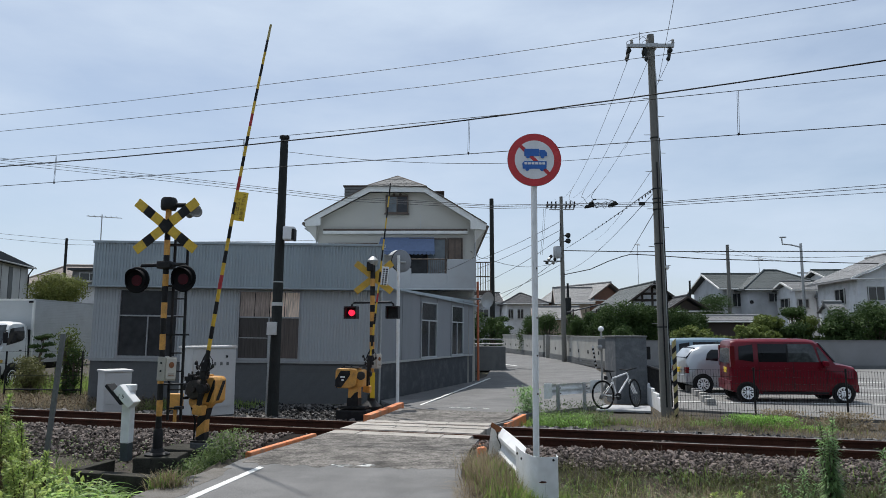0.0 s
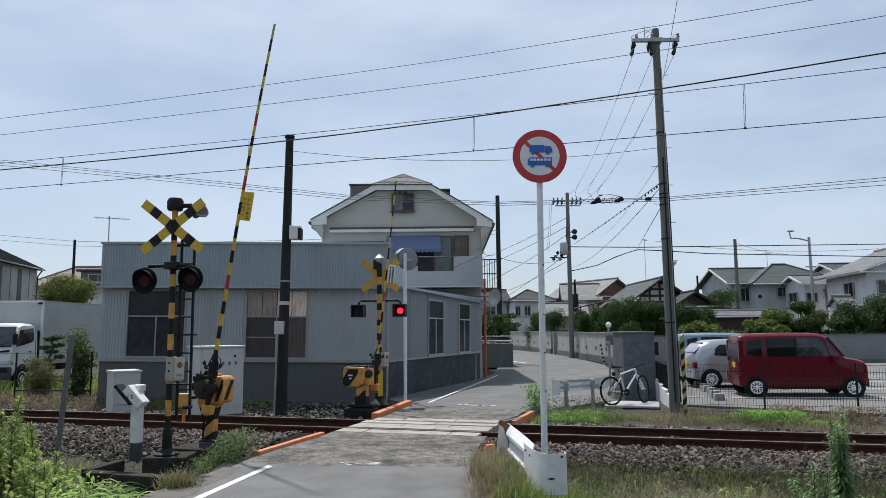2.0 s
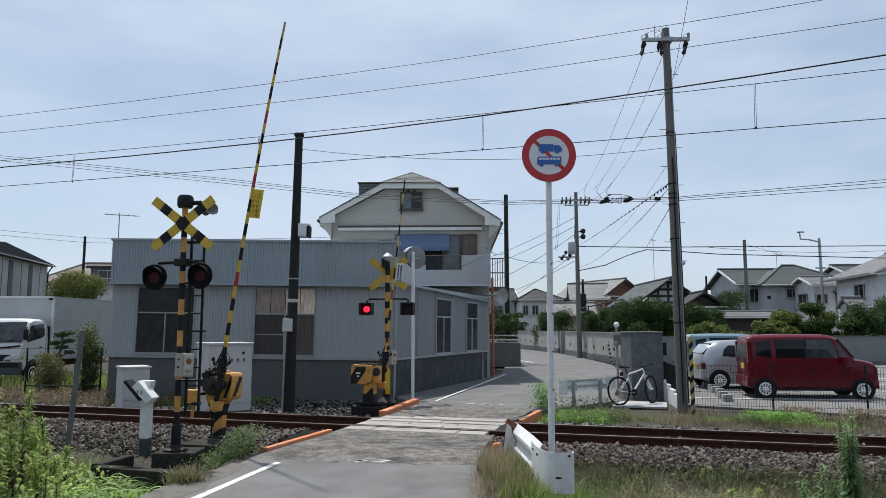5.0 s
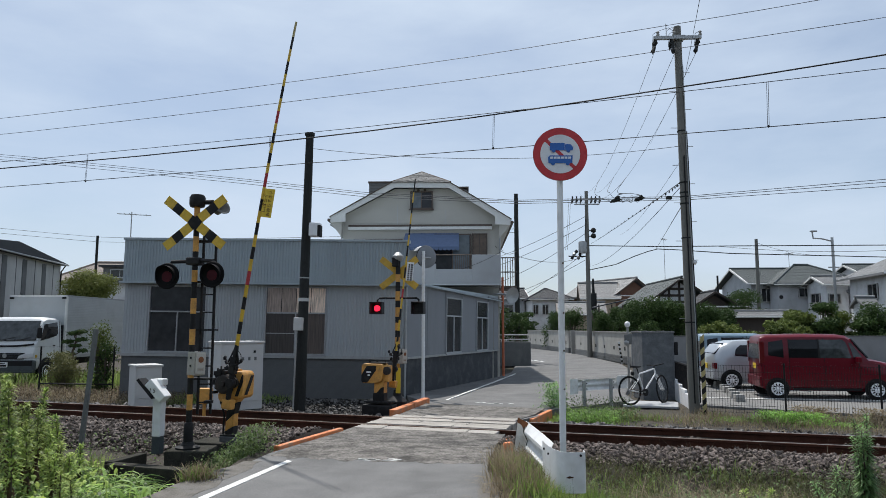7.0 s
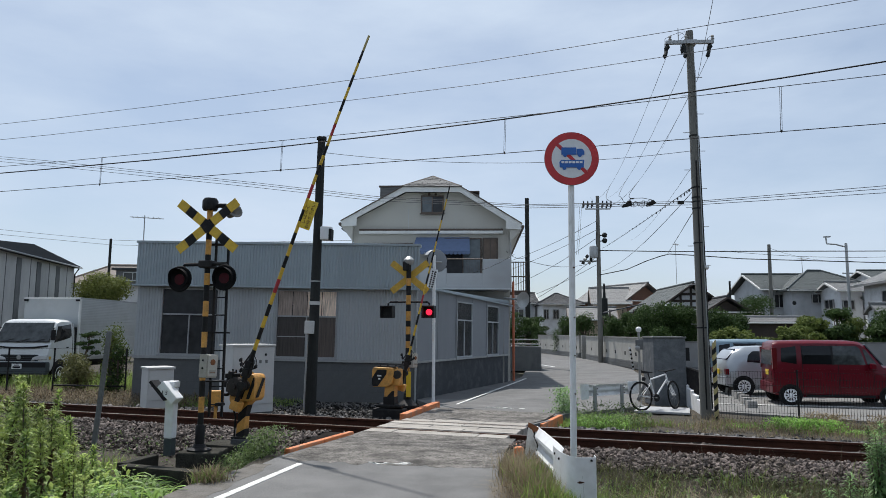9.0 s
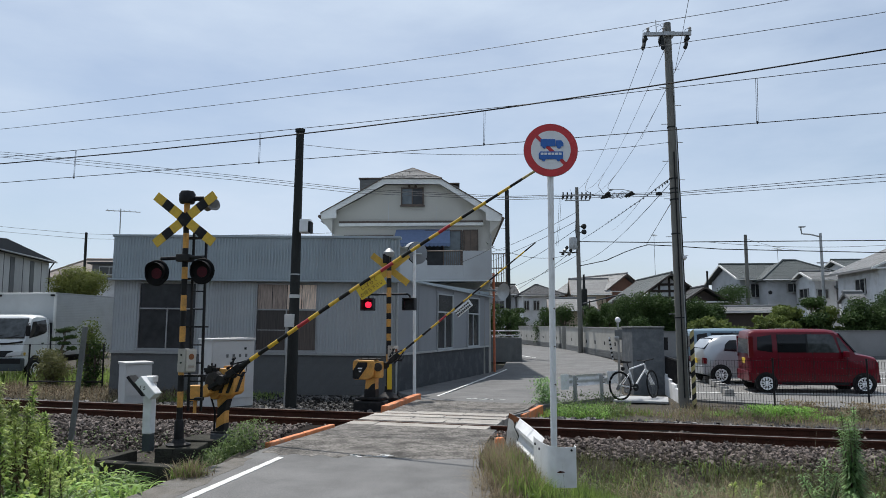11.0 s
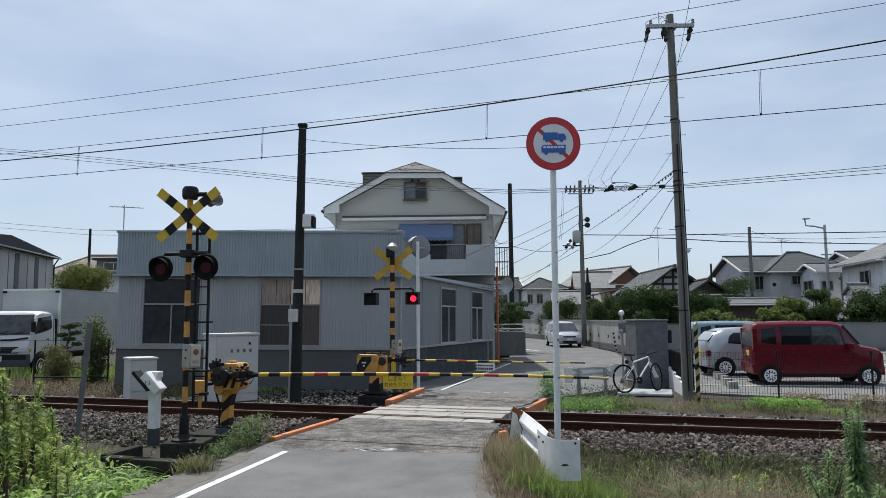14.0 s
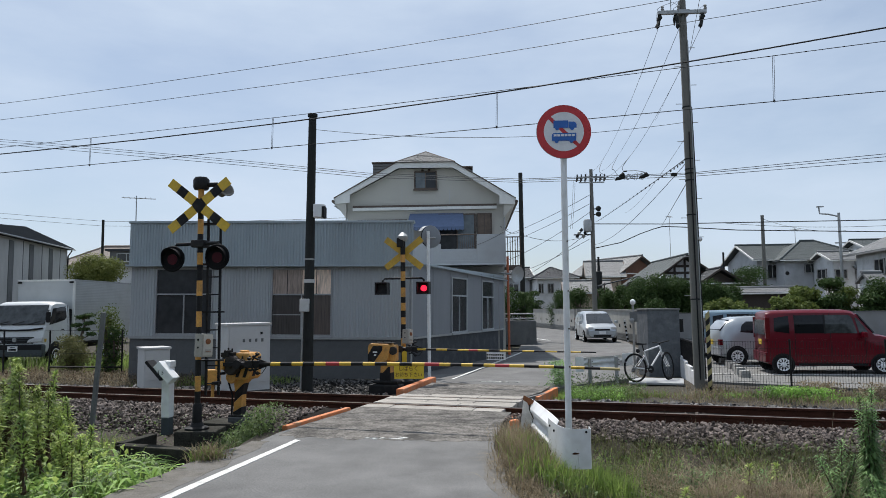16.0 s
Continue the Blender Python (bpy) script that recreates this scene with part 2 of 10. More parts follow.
YELLOW_FADED = mat("faded_yellow_sleeve", (0.42, 0.35, 0.16), 0.7, var=0.15, scale=8, bump=0.1)
AMBER_FADED = mat("faded_amber_sheet", (0.55, 0.34, 0.045), 0.7, var=0.2, scale=6, bump=0.1, dirt=(0.36, 0.24, 0.06), dirt_amount=0.5, dirt_scale=5)
AMBER = mat("amber_paint", (0.58, 0.29, 0.06), 0.6, var=0.22, scale=8, bump=0.2, dirt=(0.22, 0.12, 0.05), dirt_amount=0.7, dirt_scale=6)
RED_PAINT = mat("red_paint", (0.52, 0.03, 0.035), 0.5, var=0.15, scale=8, bump=0.1)
ARM_RED = mat("dull_red_arm_band", (0.36, 0.025, 0.032), 0.55, var=0.15, scale=8, bump=0.1)
BLUE_PAINT = mat("blue_paint", (0.02, 0.12, 0.42), 0.5, var=0.1, scale=8, bump=0.05)
SIGN_WHITE = mat("sign_white", (0.72, 0.73, 0.74), 0.5, var=0.05, scale=6, bump=0.03, dirt=(0.55, 0.55, 0.54), dirt_amount=0.3, dirt_scale=7)
WHITE_PAINT = mat("white_paint", (0.74, 0.75, 0.75), 0.5, var=0.06, scale=6, fine=40, bump=0.06, dirt=(0.42, 0.40, 0.36), dirt_amount=0.35, dirt_scale=5)
CABINET = mat("cabinet_grey_paint", (0.50, 0.50, 0.49), 0.55, var=0.06, scale=3, bump=0.05, dirt=(0.36, 0.355, 0.34), dirt_amount=0.4, dirt_scale=2)
GALV = mat("galvanised_steel", (0.36, 0.37, 0.37), 0.5, metal=0.6, var=0.15, scale=10, bump=0.1)
GREASE = mat("greasy_iron", (0.028, 0.024, 0.021), 0.55, var=0.4, scale=14, bump=0.3, dirt=(0.06, 0.035, 0.025), dirt_amount=0.5, dirt_scale=9, spec=0.3)
RUST_PATCH = mat("rust_stain", (0.20, 0.075, 0.03), 0.9, var=0.4, scale=20, bump=0.3)
WIRE = mat("black_cable", (0.012, 0.012, 0.013), 0.6, var=0.1, bump=0)
WIRE_GREY = mat("grey_wire", (0.10, 0.10, 0.105), 0.5, metal=0.4, var=0.1, bump=0)
RUBBER = mat("tyre_rubber", (0.010, 0.010, 0.010), 0.9, spec=0.2, var=0.2, bump=0.2)
DARK = mat("dark_plastic", (0.012, 0.012, 0.013), 0.7, var=0.2, bump=0.1, spec=0.25)
RIM = mat("silver_wheel", (0.85, 0.86, 0.87), 0.35, metal=0.0, var=0.08, bump=0)
CAR_RED = mat("dark_red_car_paint", (0.112, 0.0012, 0.009), 0.30, var=0.04, bump=0, coat=0.3, spec=0.2)
CAR_SILVER = mat("silver_car_paint", (0.40, 0.425, 0.45), 0.32, metal=0.4, var=0.04, bump=0, coat=0.6)
CAR_BLUE = mat("pale_blue_car_paint", (0.14, 0.22, 0.28), 0.3, var=0.04, bump=0, coat=0.6)
TRUCK_WHITE = mat("truck_white_paint", (0.62, 0.64, 0.64), 0.4, var=0.06, bump=0.02, coat=0.3, dirt=(0.45, 0.45, 0.43), dirt_amount=0.3)
LENS_CLEAR = mat("headlamp_lens", (0.55, 0.56, 0.57), 0.12, var=0.1, bump=0)
LENS_RED = mat("red_tail_lens", (0.11, 0.006, 0.010), 0.15, var=0.1, bump=0)
LENS_DARK_RED = mat("dark_red_signal_lens", (0.055, 0.003, 0.008), 0.4, spec=0.2, var=0.5, scale=12, bump=0.1)
SIGNAL_BLACK = mat("matt_black_signal_paint", (0.006, 0.006, 0.007), 0.75, var=0.2, scale=8, bump=0.1, spec=0.15)
LAMP_ON = glow_mat("lit_red_signal", (1.0, 0.02, 0.06), 1.5)
PLATE_YELLOW = mat("yellow_plate", (0.66, 0.46, 0.03), 0.5, var=0.05, bump=0)
# surface of the added wall behind the camera
BACKDROP_DARK = mat("dark_backdrop", (0.022, 0.030, 0.016), 0.95, var=0.4, scale=1.2, fine=12, bump=0.5)
BARK = mat("bark", (0.085, 0.065, 0.05), 0.9, var=0.3, scale=6, fine=30, bump=0.8, stretch=(1, 1, 0.3))
LEAF_YELLOW = leaf_mat("olive_yellow_leaf", (0.060, 0.080, 0.018), (0.23, 0.255, 0.075), 0.3)
# siding grey taken darker, so the colour itself carries the flank's shade
STEEL_DARK = mat("shade_toned_grey_sheet", (0.20, 0.213, 0.23), 0.6, var=0.07, scale=1.2, fine=30, bump=0.05, dirt=(0.15, 0.158, 0.17), dirt_amount=0.5, dirt_scale=0.7, stretch=(1.5, 1.5, 0.35))
DUST = mat("dusty_grit", (0.125, 0.115, 0.10), 0.95, var=0.4, scale=6, fine=60, bump=0.7, dirt=(0.13, 0.127, 0.122), dirt_amount=0.8, dirt_scale=3)
WAREHOUSE = mat("pale_weathered_render", (0.47, 0.47, 0.455), 0.9, var=0.16, scale=0.8, fine=40, bump=0.3, dirt=(0.27, 0.27, 0.265), dirt_amount=0.55, dirt_scale=0.3, stretch=(1, 1, 0.4))
GLASS_DUSK = mat("dull_flank_glass", (0.030, 0.032, 0.036), 0.2, var=0.3, scale=1.5, fine=5, bump=0.03, spec=0.3)
GLASS_RIB = mat("ribbed_brown_glass", (0.085, 0.066, 0.058), 0.35, var=0.55, scale=0.9, fine=2.2, bump=0.3, stretch=(26, 1, 0.8))
GLASS_SHOP = mat("dim_shop_glass", (0.040, 0.041, 0.045), 0.16, var=0.35, scale=0.9, fine=4, bump=0.02, spec=0.4)
GLASS_RIB_DARK = mat("ribbed_dark_glass", (0.050, 0.042, 0.040), 0.3, var=0.6, scale=0.9, fine=2.2, bump=0.3, stretch=(26, 1, 0.8))
# ribbed glass with a rosy touch of sunlight put into its colour
GLASS_RIB_LIT_ROSY = mat("ribbed_glass_painted_rosy_sun", (0.30, 0.235, 0.20), 0.3, var=0.6, scale=0.9, fine=2.2, bump=0.3, stretch=(26, 1, 1.5))
FRAME_GREY = mat("dull_grey_window_frame", (0.30, 0.305, 0.31), 0.55, metal=0.2, var=0.12, bump=0.1)
FOOT_GREY = mat("slate_grey_paint", (0.045, 0.058, 0.064), 0.6, var=0.2, bump=0.1)
BOX_CONC = mat("mottled_blue_grey_concrete", (0.098, 0.108, 0.118), 0.85, var=0.3, scale=7, fine=40, bump=0.3, dirt=(0.19, 0.20, 0.21), dirt_amount=0.55, dirt_scale=4.5)
BALCONY = mat("dull_white_render", (0.35, 0.36, 0.37), 0.9, var=0.1, scale=1.6, fine=60, bump=0.3, dirt=(0.30, 0.30, 0.29), dirt_amount=0.5, dirt_scale=0.9)
MOSSY = mat("mossy_dark_concrete", (0.040, 0.039, 0.033), 0.95, var=0.4, scale=5, fine=45, bump=0.7, dirt=(0.075, 0.072, 0.060), dirt_amount=0.6, dirt_scale=3.5, spec=0.1, depth=0.02)
# pale peach base colour stands in for sun on the ribbed glass
GLASS_RIB_LIT_WARM = mat("ribbed_glass_painted_warm_sun", (0.74, 0.58, 0.46), 0.35, var=0.6, scale=0.9, fine=2.2, bump=0.3, stretch=(26, 1, 1.5))
CARGO = mat("cargo_box_sheet", (0.44, 0.46, 0.46), 0.5, var=0.06, scale=2, bump=0.02, dirt=(0.33, 0.335, 0.33), dirt_amount=0.4)
ZINC = mat("pale_bare_plate", (0.76, 0.73, 0.67), 0.7, var=0.12, scale=7, bump=0.1, dirt=(0.36, 0.31, 0.25), dirt_amount=0.4, dirt_scale=8)
# near-black: the shade between ballast stones as a colour
GAP_SHADE = mat("ballast_gap_shade", (0.016, 0.013, 0.011), 0.95, var=0.4, scale=8, fine=60, bump=0.6, spec=0.1)
BOX_BEIGE = mat("weathered_beige_paint", (0.34, 0.32, 0.28), 0.65, var=0.12, scale=6, bump=0.1, dirt=(0.20, 0.18, 0.15), dirt_amount=0.5, dirt_scale=5)
BOX_DOOR = mat("pale_beige_paint", (0.44, 0.41, 0.36), 0.65, var=0.12, scale=6, bump=0.1, dirt=(0.28, 0.25, 0.20), dirt_amount=0.4, dirt_scale=7)
LETTER = mat("dark_brown_lettering", (0.13, 0.05, 0.02), 0.7, var=0.1, bump=0)
WEED_DARK = leaf_mat("dull_weed_leaf", (0.022, 0.048, 0.016), (0.16, 0.23, 0.075), 0.4, 0.3)
LEAF = leaf_mat("garden_leaf", (0.016, 0.034, 0.012), (0.070, 0.115, 0.036), 0.3)
LEAF_BROWN = leaf_mat("brownish_green_leaf", (0.060, 0.068, 0.026), (0.20, 0.20, 0.085), 0.35)
LEAF_LIGHT = leaf_mat("yellow_green_leaf", (0.045, 0.07, 0.02), (0.16, 0.20, 0.055), 0.3)
WEED = leaf_mat("weed_leaf", (0.060, 0.125, 0.030), (0.52, 0.64, 0.18), 0.45, 0.3)
WEED_BROWN = leaf_mat("seeding_weed", (0.070, 0.110, 0.030), (0.44, 0.52, 0.15), 0.45, 0.3)
GRASS = leaf_mat("grass_blade", (0.065, 0.125, 0.03), (0.30, 0.40, 0.11), 0.5)
GRASS_BANK = leaf_mat("greyish_dry_blade", (0.045, 0.040, 0.027), (0.20, 0.175, 0.12), 0.3)
GRASS_DULL = leaf_mat("dull_olive_blade", (0.030, 0.042, 0.016), (0.17, 0.18, 0.075), 0.4)
WEED_COOL = leaf_mat("bluish_green_leaf", (0.038, 0.090, 0.034), (0.31, 0.49, 0.19), 0.45, 0.3)
WEED_BRIGHT = leaf_mat("bright_green_leaf", (0.026, 0.085, 0.014), (0.32, 0.55, 0.12), 0.45, 0.3)
WITHER = leaf_mat("withered_leaf", (0.045, 0.030, 0.018), (0.11, 0.075, 0.042), 0.2)
STRAP = leaf_mat("strap_leaf", (0.022, 0.070, 0.010), (0.40, 0.60, 0.17), 0.45, 0.5)
GRASS_DRY = leaf_mat("dry_grass_blade", (0.115, 0.088, 0.056), (0.34, 0.28, 0.185), 0.35)

# ---------- building blocks ----------
class Shape:
    """Collects the faces of one mesh."""

    def __init__(self):
        self.v, self.f = [], []

    def add(self, verts, faces, m=None):
        o = len(self.v)
        self.v += [tuple(m @ Vector(p)) for p in verts] if m is not None else [tuple(p) for p in verts]
        self.f += [tuple(i + o for i in f) for f in faces]
        return self

    def box(self, x0, x1, y0, y1, z0, z1, m=None):
        p = [(x0, y0, z0), (x1, y0, z0), (x1, y1, z0), (x0, y1, z0), (x0, y0, z1), (x1, y0, z1), (x1, y1, z1), (x0, y1, z1)]
        return self.add(p, [(3, 2, 1, 0), (4, 5, 6, 7), (0, 1, 5, 4), (1, 2, 6, 5), (2, 3, 7, 6), (3, 0, 4, 7)], m)

    def prism(self, poly, z0, z1, m=None):
        """A polygon (counter-clockwise, in x and y) raised from z0 to z1."""
        k = len(poly)
        p = [(x, y, z0) for x, y in poly] + [(x, y, z1) for x, y in poly]
        f = [tuple(range(k - 1, -1, -1)), tuple(range(k, 2 * k))] + [(i, (i + 1) % k, k + (i + 1) % k, k + i) for i in range(k)]
        return self.add(p, f, m)

    def upright(self, poly, y0, y1, m=None):
        """A polygon in x and z, with thickness from y0 to y1."""
        t = Matrix(((1, 0, 0, 0), (0, 0, 1, 0), (0, 1, 0, 0), (0, 0, 0, 1)))
        return self.prism(poly, y0, y1, t if m is None else m @ t)

    def tube(self, pts, r, seg=8, cap=True):
        """A round bar along points; r is one radius or one for each point."""
        pts = [Vector(p) for p in pts]
        rs = r if isinstance(r, (list, tuple)) else [r] * len(pts)
        vs, fs = [], []
        for i, p in enumerate(pts):
            d = (pts[min(i + 1, len(pts) - 1)] - pts[max(i - 1, 0)]).normalized()
            a = d.cross(Vector((0, 0, 1)) if abs(d.z) < 0.9 else Vector((1, 0, 0))).normalized()
            b = d.cross(a)
            vs += [p + rs[i] * (math.cos(k * 2 * math.pi / seg) * a + math.sin(k * 2 * math.pi / seg) * b) for k in range(seg)]
        for i in range(len(pts) - 1):
            fs += [(i * seg + k, i * seg + (k + 1) % seg, (i + 1) * seg + (k + 1) % seg, (i + 1) * seg + k) for k in range(seg)]
        if cap:
            fs += [tuple(range(seg - 1, -1, -1)), tuple((len(pts) - 1) * seg + k for k in range(seg))]
        return self.add(vs, fs)

    def lathe(self, prof, seg=20, m=None):
        """A profile of (radius, height) turned about z."""
        vs = [(r * math.cos(2 * math.pi * k / seg), r * math.sin(2 * math.pi * k / seg), z) for r, z in prof for k in range(seg)]
        fs = [(i * seg + k, i * seg + (k + 1) % seg, (i + 1) * seg + (k + 1) % seg, (i + 1) * seg + k) for i in range(len(prof) - 1) for k in range(seg)]
        fs += [tuple(range(seg - 1, -1, -1)), tuple((len(prof) - 1) * seg + k for k in range(seg))]
        return self.add(vs, fs, m)

    def loft(self, rings, cap=True):
        k = len(rings[0])
        fs = [(i * k + j, i * k + (j + 1) % k, (i + 1) * k + (j + 1) % k, (i + 1) * k + j) for i in range(len(rings) - 1) for j in range(k)]
        if cap:
            fs += [tuple(range(k - 1, -1, -1)), tuple((len(rings) - 1) * k + j for j in range(k))]
        return self.add([p for ring in rings for p in ring], fs)

    def blob(self, c, r, seed, m=None, rough=0.38):
        """An irregular stone."""
        rnd = random.Random(seed)
        p = [Vector(q).normalized() for q in ((0, 0, 1), (0.9, 0, 0.4), (0.28, 0.85, 0.4), (-0.72, 0.53, 0.4), (-0.72, -0.53, 0.4), (0.28, -0.85, 0.4),
             (0.72, 0.53, -0.4), (-0.28, 0.85, -0.4), (-0.9, 0, -0.4), (-0.28, -0.85, -0.4), (0.72, -0.53, -0.4), (0, 0, -1))]
        q = [(c[0] + v.x * r[0] * (1 + rnd.uniform(-rough, rough)), c[1] + v.y * r[1] * (1 + rnd.uniform(-rough, rough)), c[2] + v.z * r[2] * (1 + rnd.uniform(-rough, rough))) for v in p]
        f = [(0, i, i % 5 + 1) for i in range(1, 6)] + [(11, 6 + (i + 1) % 5, 6 + i) for i in range(5)]
        for i in range(5):
            f += [(1 + i, 6 + i, 1 + (i + 1) % 5), (6 + i, 6 + (i + 1) % 5, 1 + (i + 1) % 5)]
        return self.add(q, f, m)

    def mesh(self, name, material, bevel=0.0, smooth=False, segments=2):
        me = bpy.data.meshes.new(name)
        me.from_pydata(self.v, [], self.f)
        bm = bmesh.new()
        bm.from_mesh(me)
        bmesh.ops.recalc_face_normals(bm, faces=bm.faces)
        if bevel:
            es = [e for e in bm.edges if len(e.link_faces) == 2 and e.calc_face_angle(0) > 0.5]
            bmesh.ops.bevel(bm, geom=es, offset=bevel, segments=segments, profile=0.6, affect="EDGES", clamp_overlap=True)
        if smooth:
            for f in bm.faces:
                f.smooth = True
        bm.to_mesh(me)
        bm.free()
        if smooth:
            me.set_sharp_from_angle(angle=radians(38))
        me.materials.append(material)
        return me


def raw_mesh(name, verts, faces, material):
    me = bpy.data.meshes.new(name)
    me.from_pydata(verts, [], faces)
    me.materials.append(material)
    return me


def part(name, shape, material, parent, label="", bevel=0.0, smooth=False, at=None):
    """One mesh object under a thing or under a part."""
    me = shape if isinstance(shape, bpy.types.Mesh) else shape.mesh(name, material, bevel, smooth)
    ob = new(name, me)
    ob.parent = parent
    if at is not None:
        ob.matrix_basis = at
    return tagged(ob, label)


def thing(name, at, label, category, group="", kind=""):
    """An Empty at the base of a thing made of parts."""
    ob = new(name)
    ob.empty_display_size = 0.2
    ob.matrix_basis = at
    return tagged(ob, label, category, group, kind)


def solid(name, shape, material, label, category="", group="", kind="", at=None, bevel=0.0, smooth=False):
    """A thing that is one mesh."""
    ob = part(name, shape, material, None, "", bevel, smooth, at)
    return tagged(ob, label, category, group, kind)


def disc(r, x, z, y0, y1, seg=24, m=None):
    """An upright disc whose axis is y."""
    return Shape().upright([(x + r * math.cos(2 * math.pi * k / seg), z + r * math.sin(2 * math.pi * k / seg)) for k in range(seg)], y0, y1, m)


def writing(text, size, material, parent, at, label=""):
    """Letters as a thin mesh."""
    cu = bpy.data.curves.new("lettering", "FONT")
    cu.body, cu.size, cu.extrude = text, size, 0.001
    cu.align_x, cu.align_y = "CENTER", "CENTER"
    ob = new("lettering", cu)
    me = bpy.data.meshes.new_from_object(ob.evaluated_get(bpy.context.evaluated_depsgraph_get()))
    bpy.data.objects.remove(ob)
    me.materials.clear()
    me.materials.append(material)
    return part("lettering", me, material, parent, label, at=at)


FACING = Matrix.Rotation(radians(90), 4, "X")
# the railway: u runs along it, v across it, away from the camera
TU, TV, TURN = Vector((0.9627, -0.2705, 0)), Vector((0.2705, 0.9627, 0)), -15.69
RAIL_V = 12.11


def uv(u, v, z=0.0):
    p = u * TU + v * TV
    return (p.x, p.y, z)

# ---------- ground, roads, railway ----------
def smooth01(a, b, x):
    t = min(1.0, max(0.0, (x - a) / (b - a)))
    return t * t * (3 - 2 * t)


def ground_z(x, y):
    """Height of the bare ground."""
    v = 0.2705 * x + 0.9627 * y
    d = v - RAIL_V
    if d < 0:
        z = -0.15 - 0.30 * smooth01(-1.5, -2.8, d)
        z += 0.22 * smooth01(-4.0, -7.0, d)
        z += 0.16 * smooth01(-3.6, -5.5, x) * smooth01(-2.6, -4.0, d)
    else:
        z = -0.15 - 0.09 * smooth01(1.3, 2.2, d) - 0.12 * smooth01(6, 14, d)
    if d < -0.95 and y > -5:
        right = x - (0.16 + (0.037 * (y - 7) if y > 7 else 0.149 * (7 - y)))
        left = (-3.02 + (0.115 * (y - 7) if y > 7 else -0.169 * (7 - y))) - x
        k = (1 - smooth01(0.35, 1.3, max(0, right))) * (1 - smooth01(0.25, 0.7, max(0, left)))
        z = z + (-0.03 - z) * k * smooth01(-0.95, -1.15, d)
    far = math.hypot(x, y)
    z += 0.035 * noise.noise((x * 0.7, y * 0.7, 0)) * (1 if far < 60 else 0)
    return z


def make_ground():
    xs = [-2500, -900, -300, -120, -70] + [-45 + 3 * i for i in range(8)] + [-21 + 0.5 * i for i in range(93)] + [28, 32, 40, 60, 110, 300, 900, 2500]
    ys = [-2500, -700, -200, -60, -20, -8] + [-4 + 0.4 * i for i in range(66)] + [23 + 2 * i for i in range(16)] + [60, 80, 120, 250, 700, 2500]
    v = [(x, y, ground_z(x, y)) for y in ys for x in xs]
    k = len(xs)
    f = [(j * k + i, j * k + i + 1, (j + 1) * k + i + 1, (j + 1) * k + i) for j in range(len(ys) - 1) for i in range(k - 1)]
    ob = new("ground", raw_mesh("ground", v, f, SOIL))
    tagged(ob, "bare brown soil with patches of moss", "ground", kind="structure")
    for p in ob.data.polygons:
        p.use_smooth = True


make_ground()
# added out of view: gives glass something dark to reflect, blocks low sky
solid("unseen_backdrop", Shape().box(-60, 60, -16.3, -16, -0.5, 6.0), BACKDROP_DARK, "unseen dark wall added behind the camera to darken reflections", "wall", kind="structure")


def ribbon(name, stations, material, label, lift=0.0, skirt=0.3, cells=6):
    """A road between left and right edges, thick enough to sit in the ground."""
    dense = []
    for a, b in zip(stations, stations[1:]):
        for i in range(4):
            t = i / 4
            dense.append([p + (q - p) * t for p, q in zip(a, b)])
    dense.append(list(stations[-1]))
    s = Shape()
    rings = []
    for lx, ly, rx, ry, z in dense:
        top = [(lx + (rx - lx) * i / cells, ly + (ry - ly) * i / cells, z + lift) for i in range(cells + 1)]
        rings.append([(lx, ly, z - skirt)] + top + [(rx, ry, z - skirt)])
    s.loft(rings)
    return solid(name, s, material, label, "road", kind="structure")


ribbon("road", [(-9, -30, 3, -30, 0), (-4.2, 0, 1.2, 0, 0), (-3.02, 7.0, 0.16, 7.0, 0), (-2.72, 9.6, 0.26, 9.7, 0), (-1.97, 12.13, 0.58, 11.42, 0)],
       ASPHALT, "grey asphalt lane leading up to the level crossing")
ribbon("road_beyond", [(-1.42, 13.79, 0.95, 13.13, 0), (-1.28, 14.5, 1.35, 13.9, -0.02), (-0.94, 16.5, 1.85, 15.4, -0.06), (-1.6, 18.9, 4.2, 18.2, -0.14),
                       (-1.70, 19.42, 4.4, 20.0, -0.16), (1.16, 27.9, 6.6, 28.5, -0.24), (1.9, 31, 7.4, 32, -0.25), (2.6, 38, 8.3, 38.7, -0.26), (2.7, 50, 8.2, 53.5, -0.27),
                       (0.5, 62, 5.8, 69, -0.28), (-6, 74, -2, 84, -0.28), (-30, 95, -26, 106, -0.28)],
       ASPHALT, "grey asphalt street bending between walls and houses")


def flat_patch(name, poly, z, material, label, category="marking", rise=0.004):
    """Thin paint or patching lying on the road."""
    s = Shape()
    s.prism(poly, -0.01, rise)
    return solid(name, s, material, label, category, kind="structure", at=pose(0, 0, z))


ragged = [(-2.66 + 2.88 * k / 60, 9.0 + 0.45 * (1 - k / 60) ** 2.5 + 0.20 * noise.noise((k * 0.21, 4.1, 0)) + 0.07 * noise.noise((k * 0.9, 1.7, 0))) for k in range(61)]
flat_patch("asphalt_patch", ragged + [(0.40, 10.4), (0.56, 11.41), (-1.98, 12.12), (-2.2, 11.3), (-2.4, 10.6)], 0, ASPHALT_OLD,
           "rough worn asphalt patch before the crossing", "road patch", 0.002)
flat_patch("asphalt_patch", [(-1.38, 13.86), (0.92, 13.22), (1.3, 14.0), (1.6, 15.0), (-0.95, 15.9)], -0.008, ASPHALT_OLD,
           "rough dark asphalt patch behind the crossing", "road patch", 0.012)
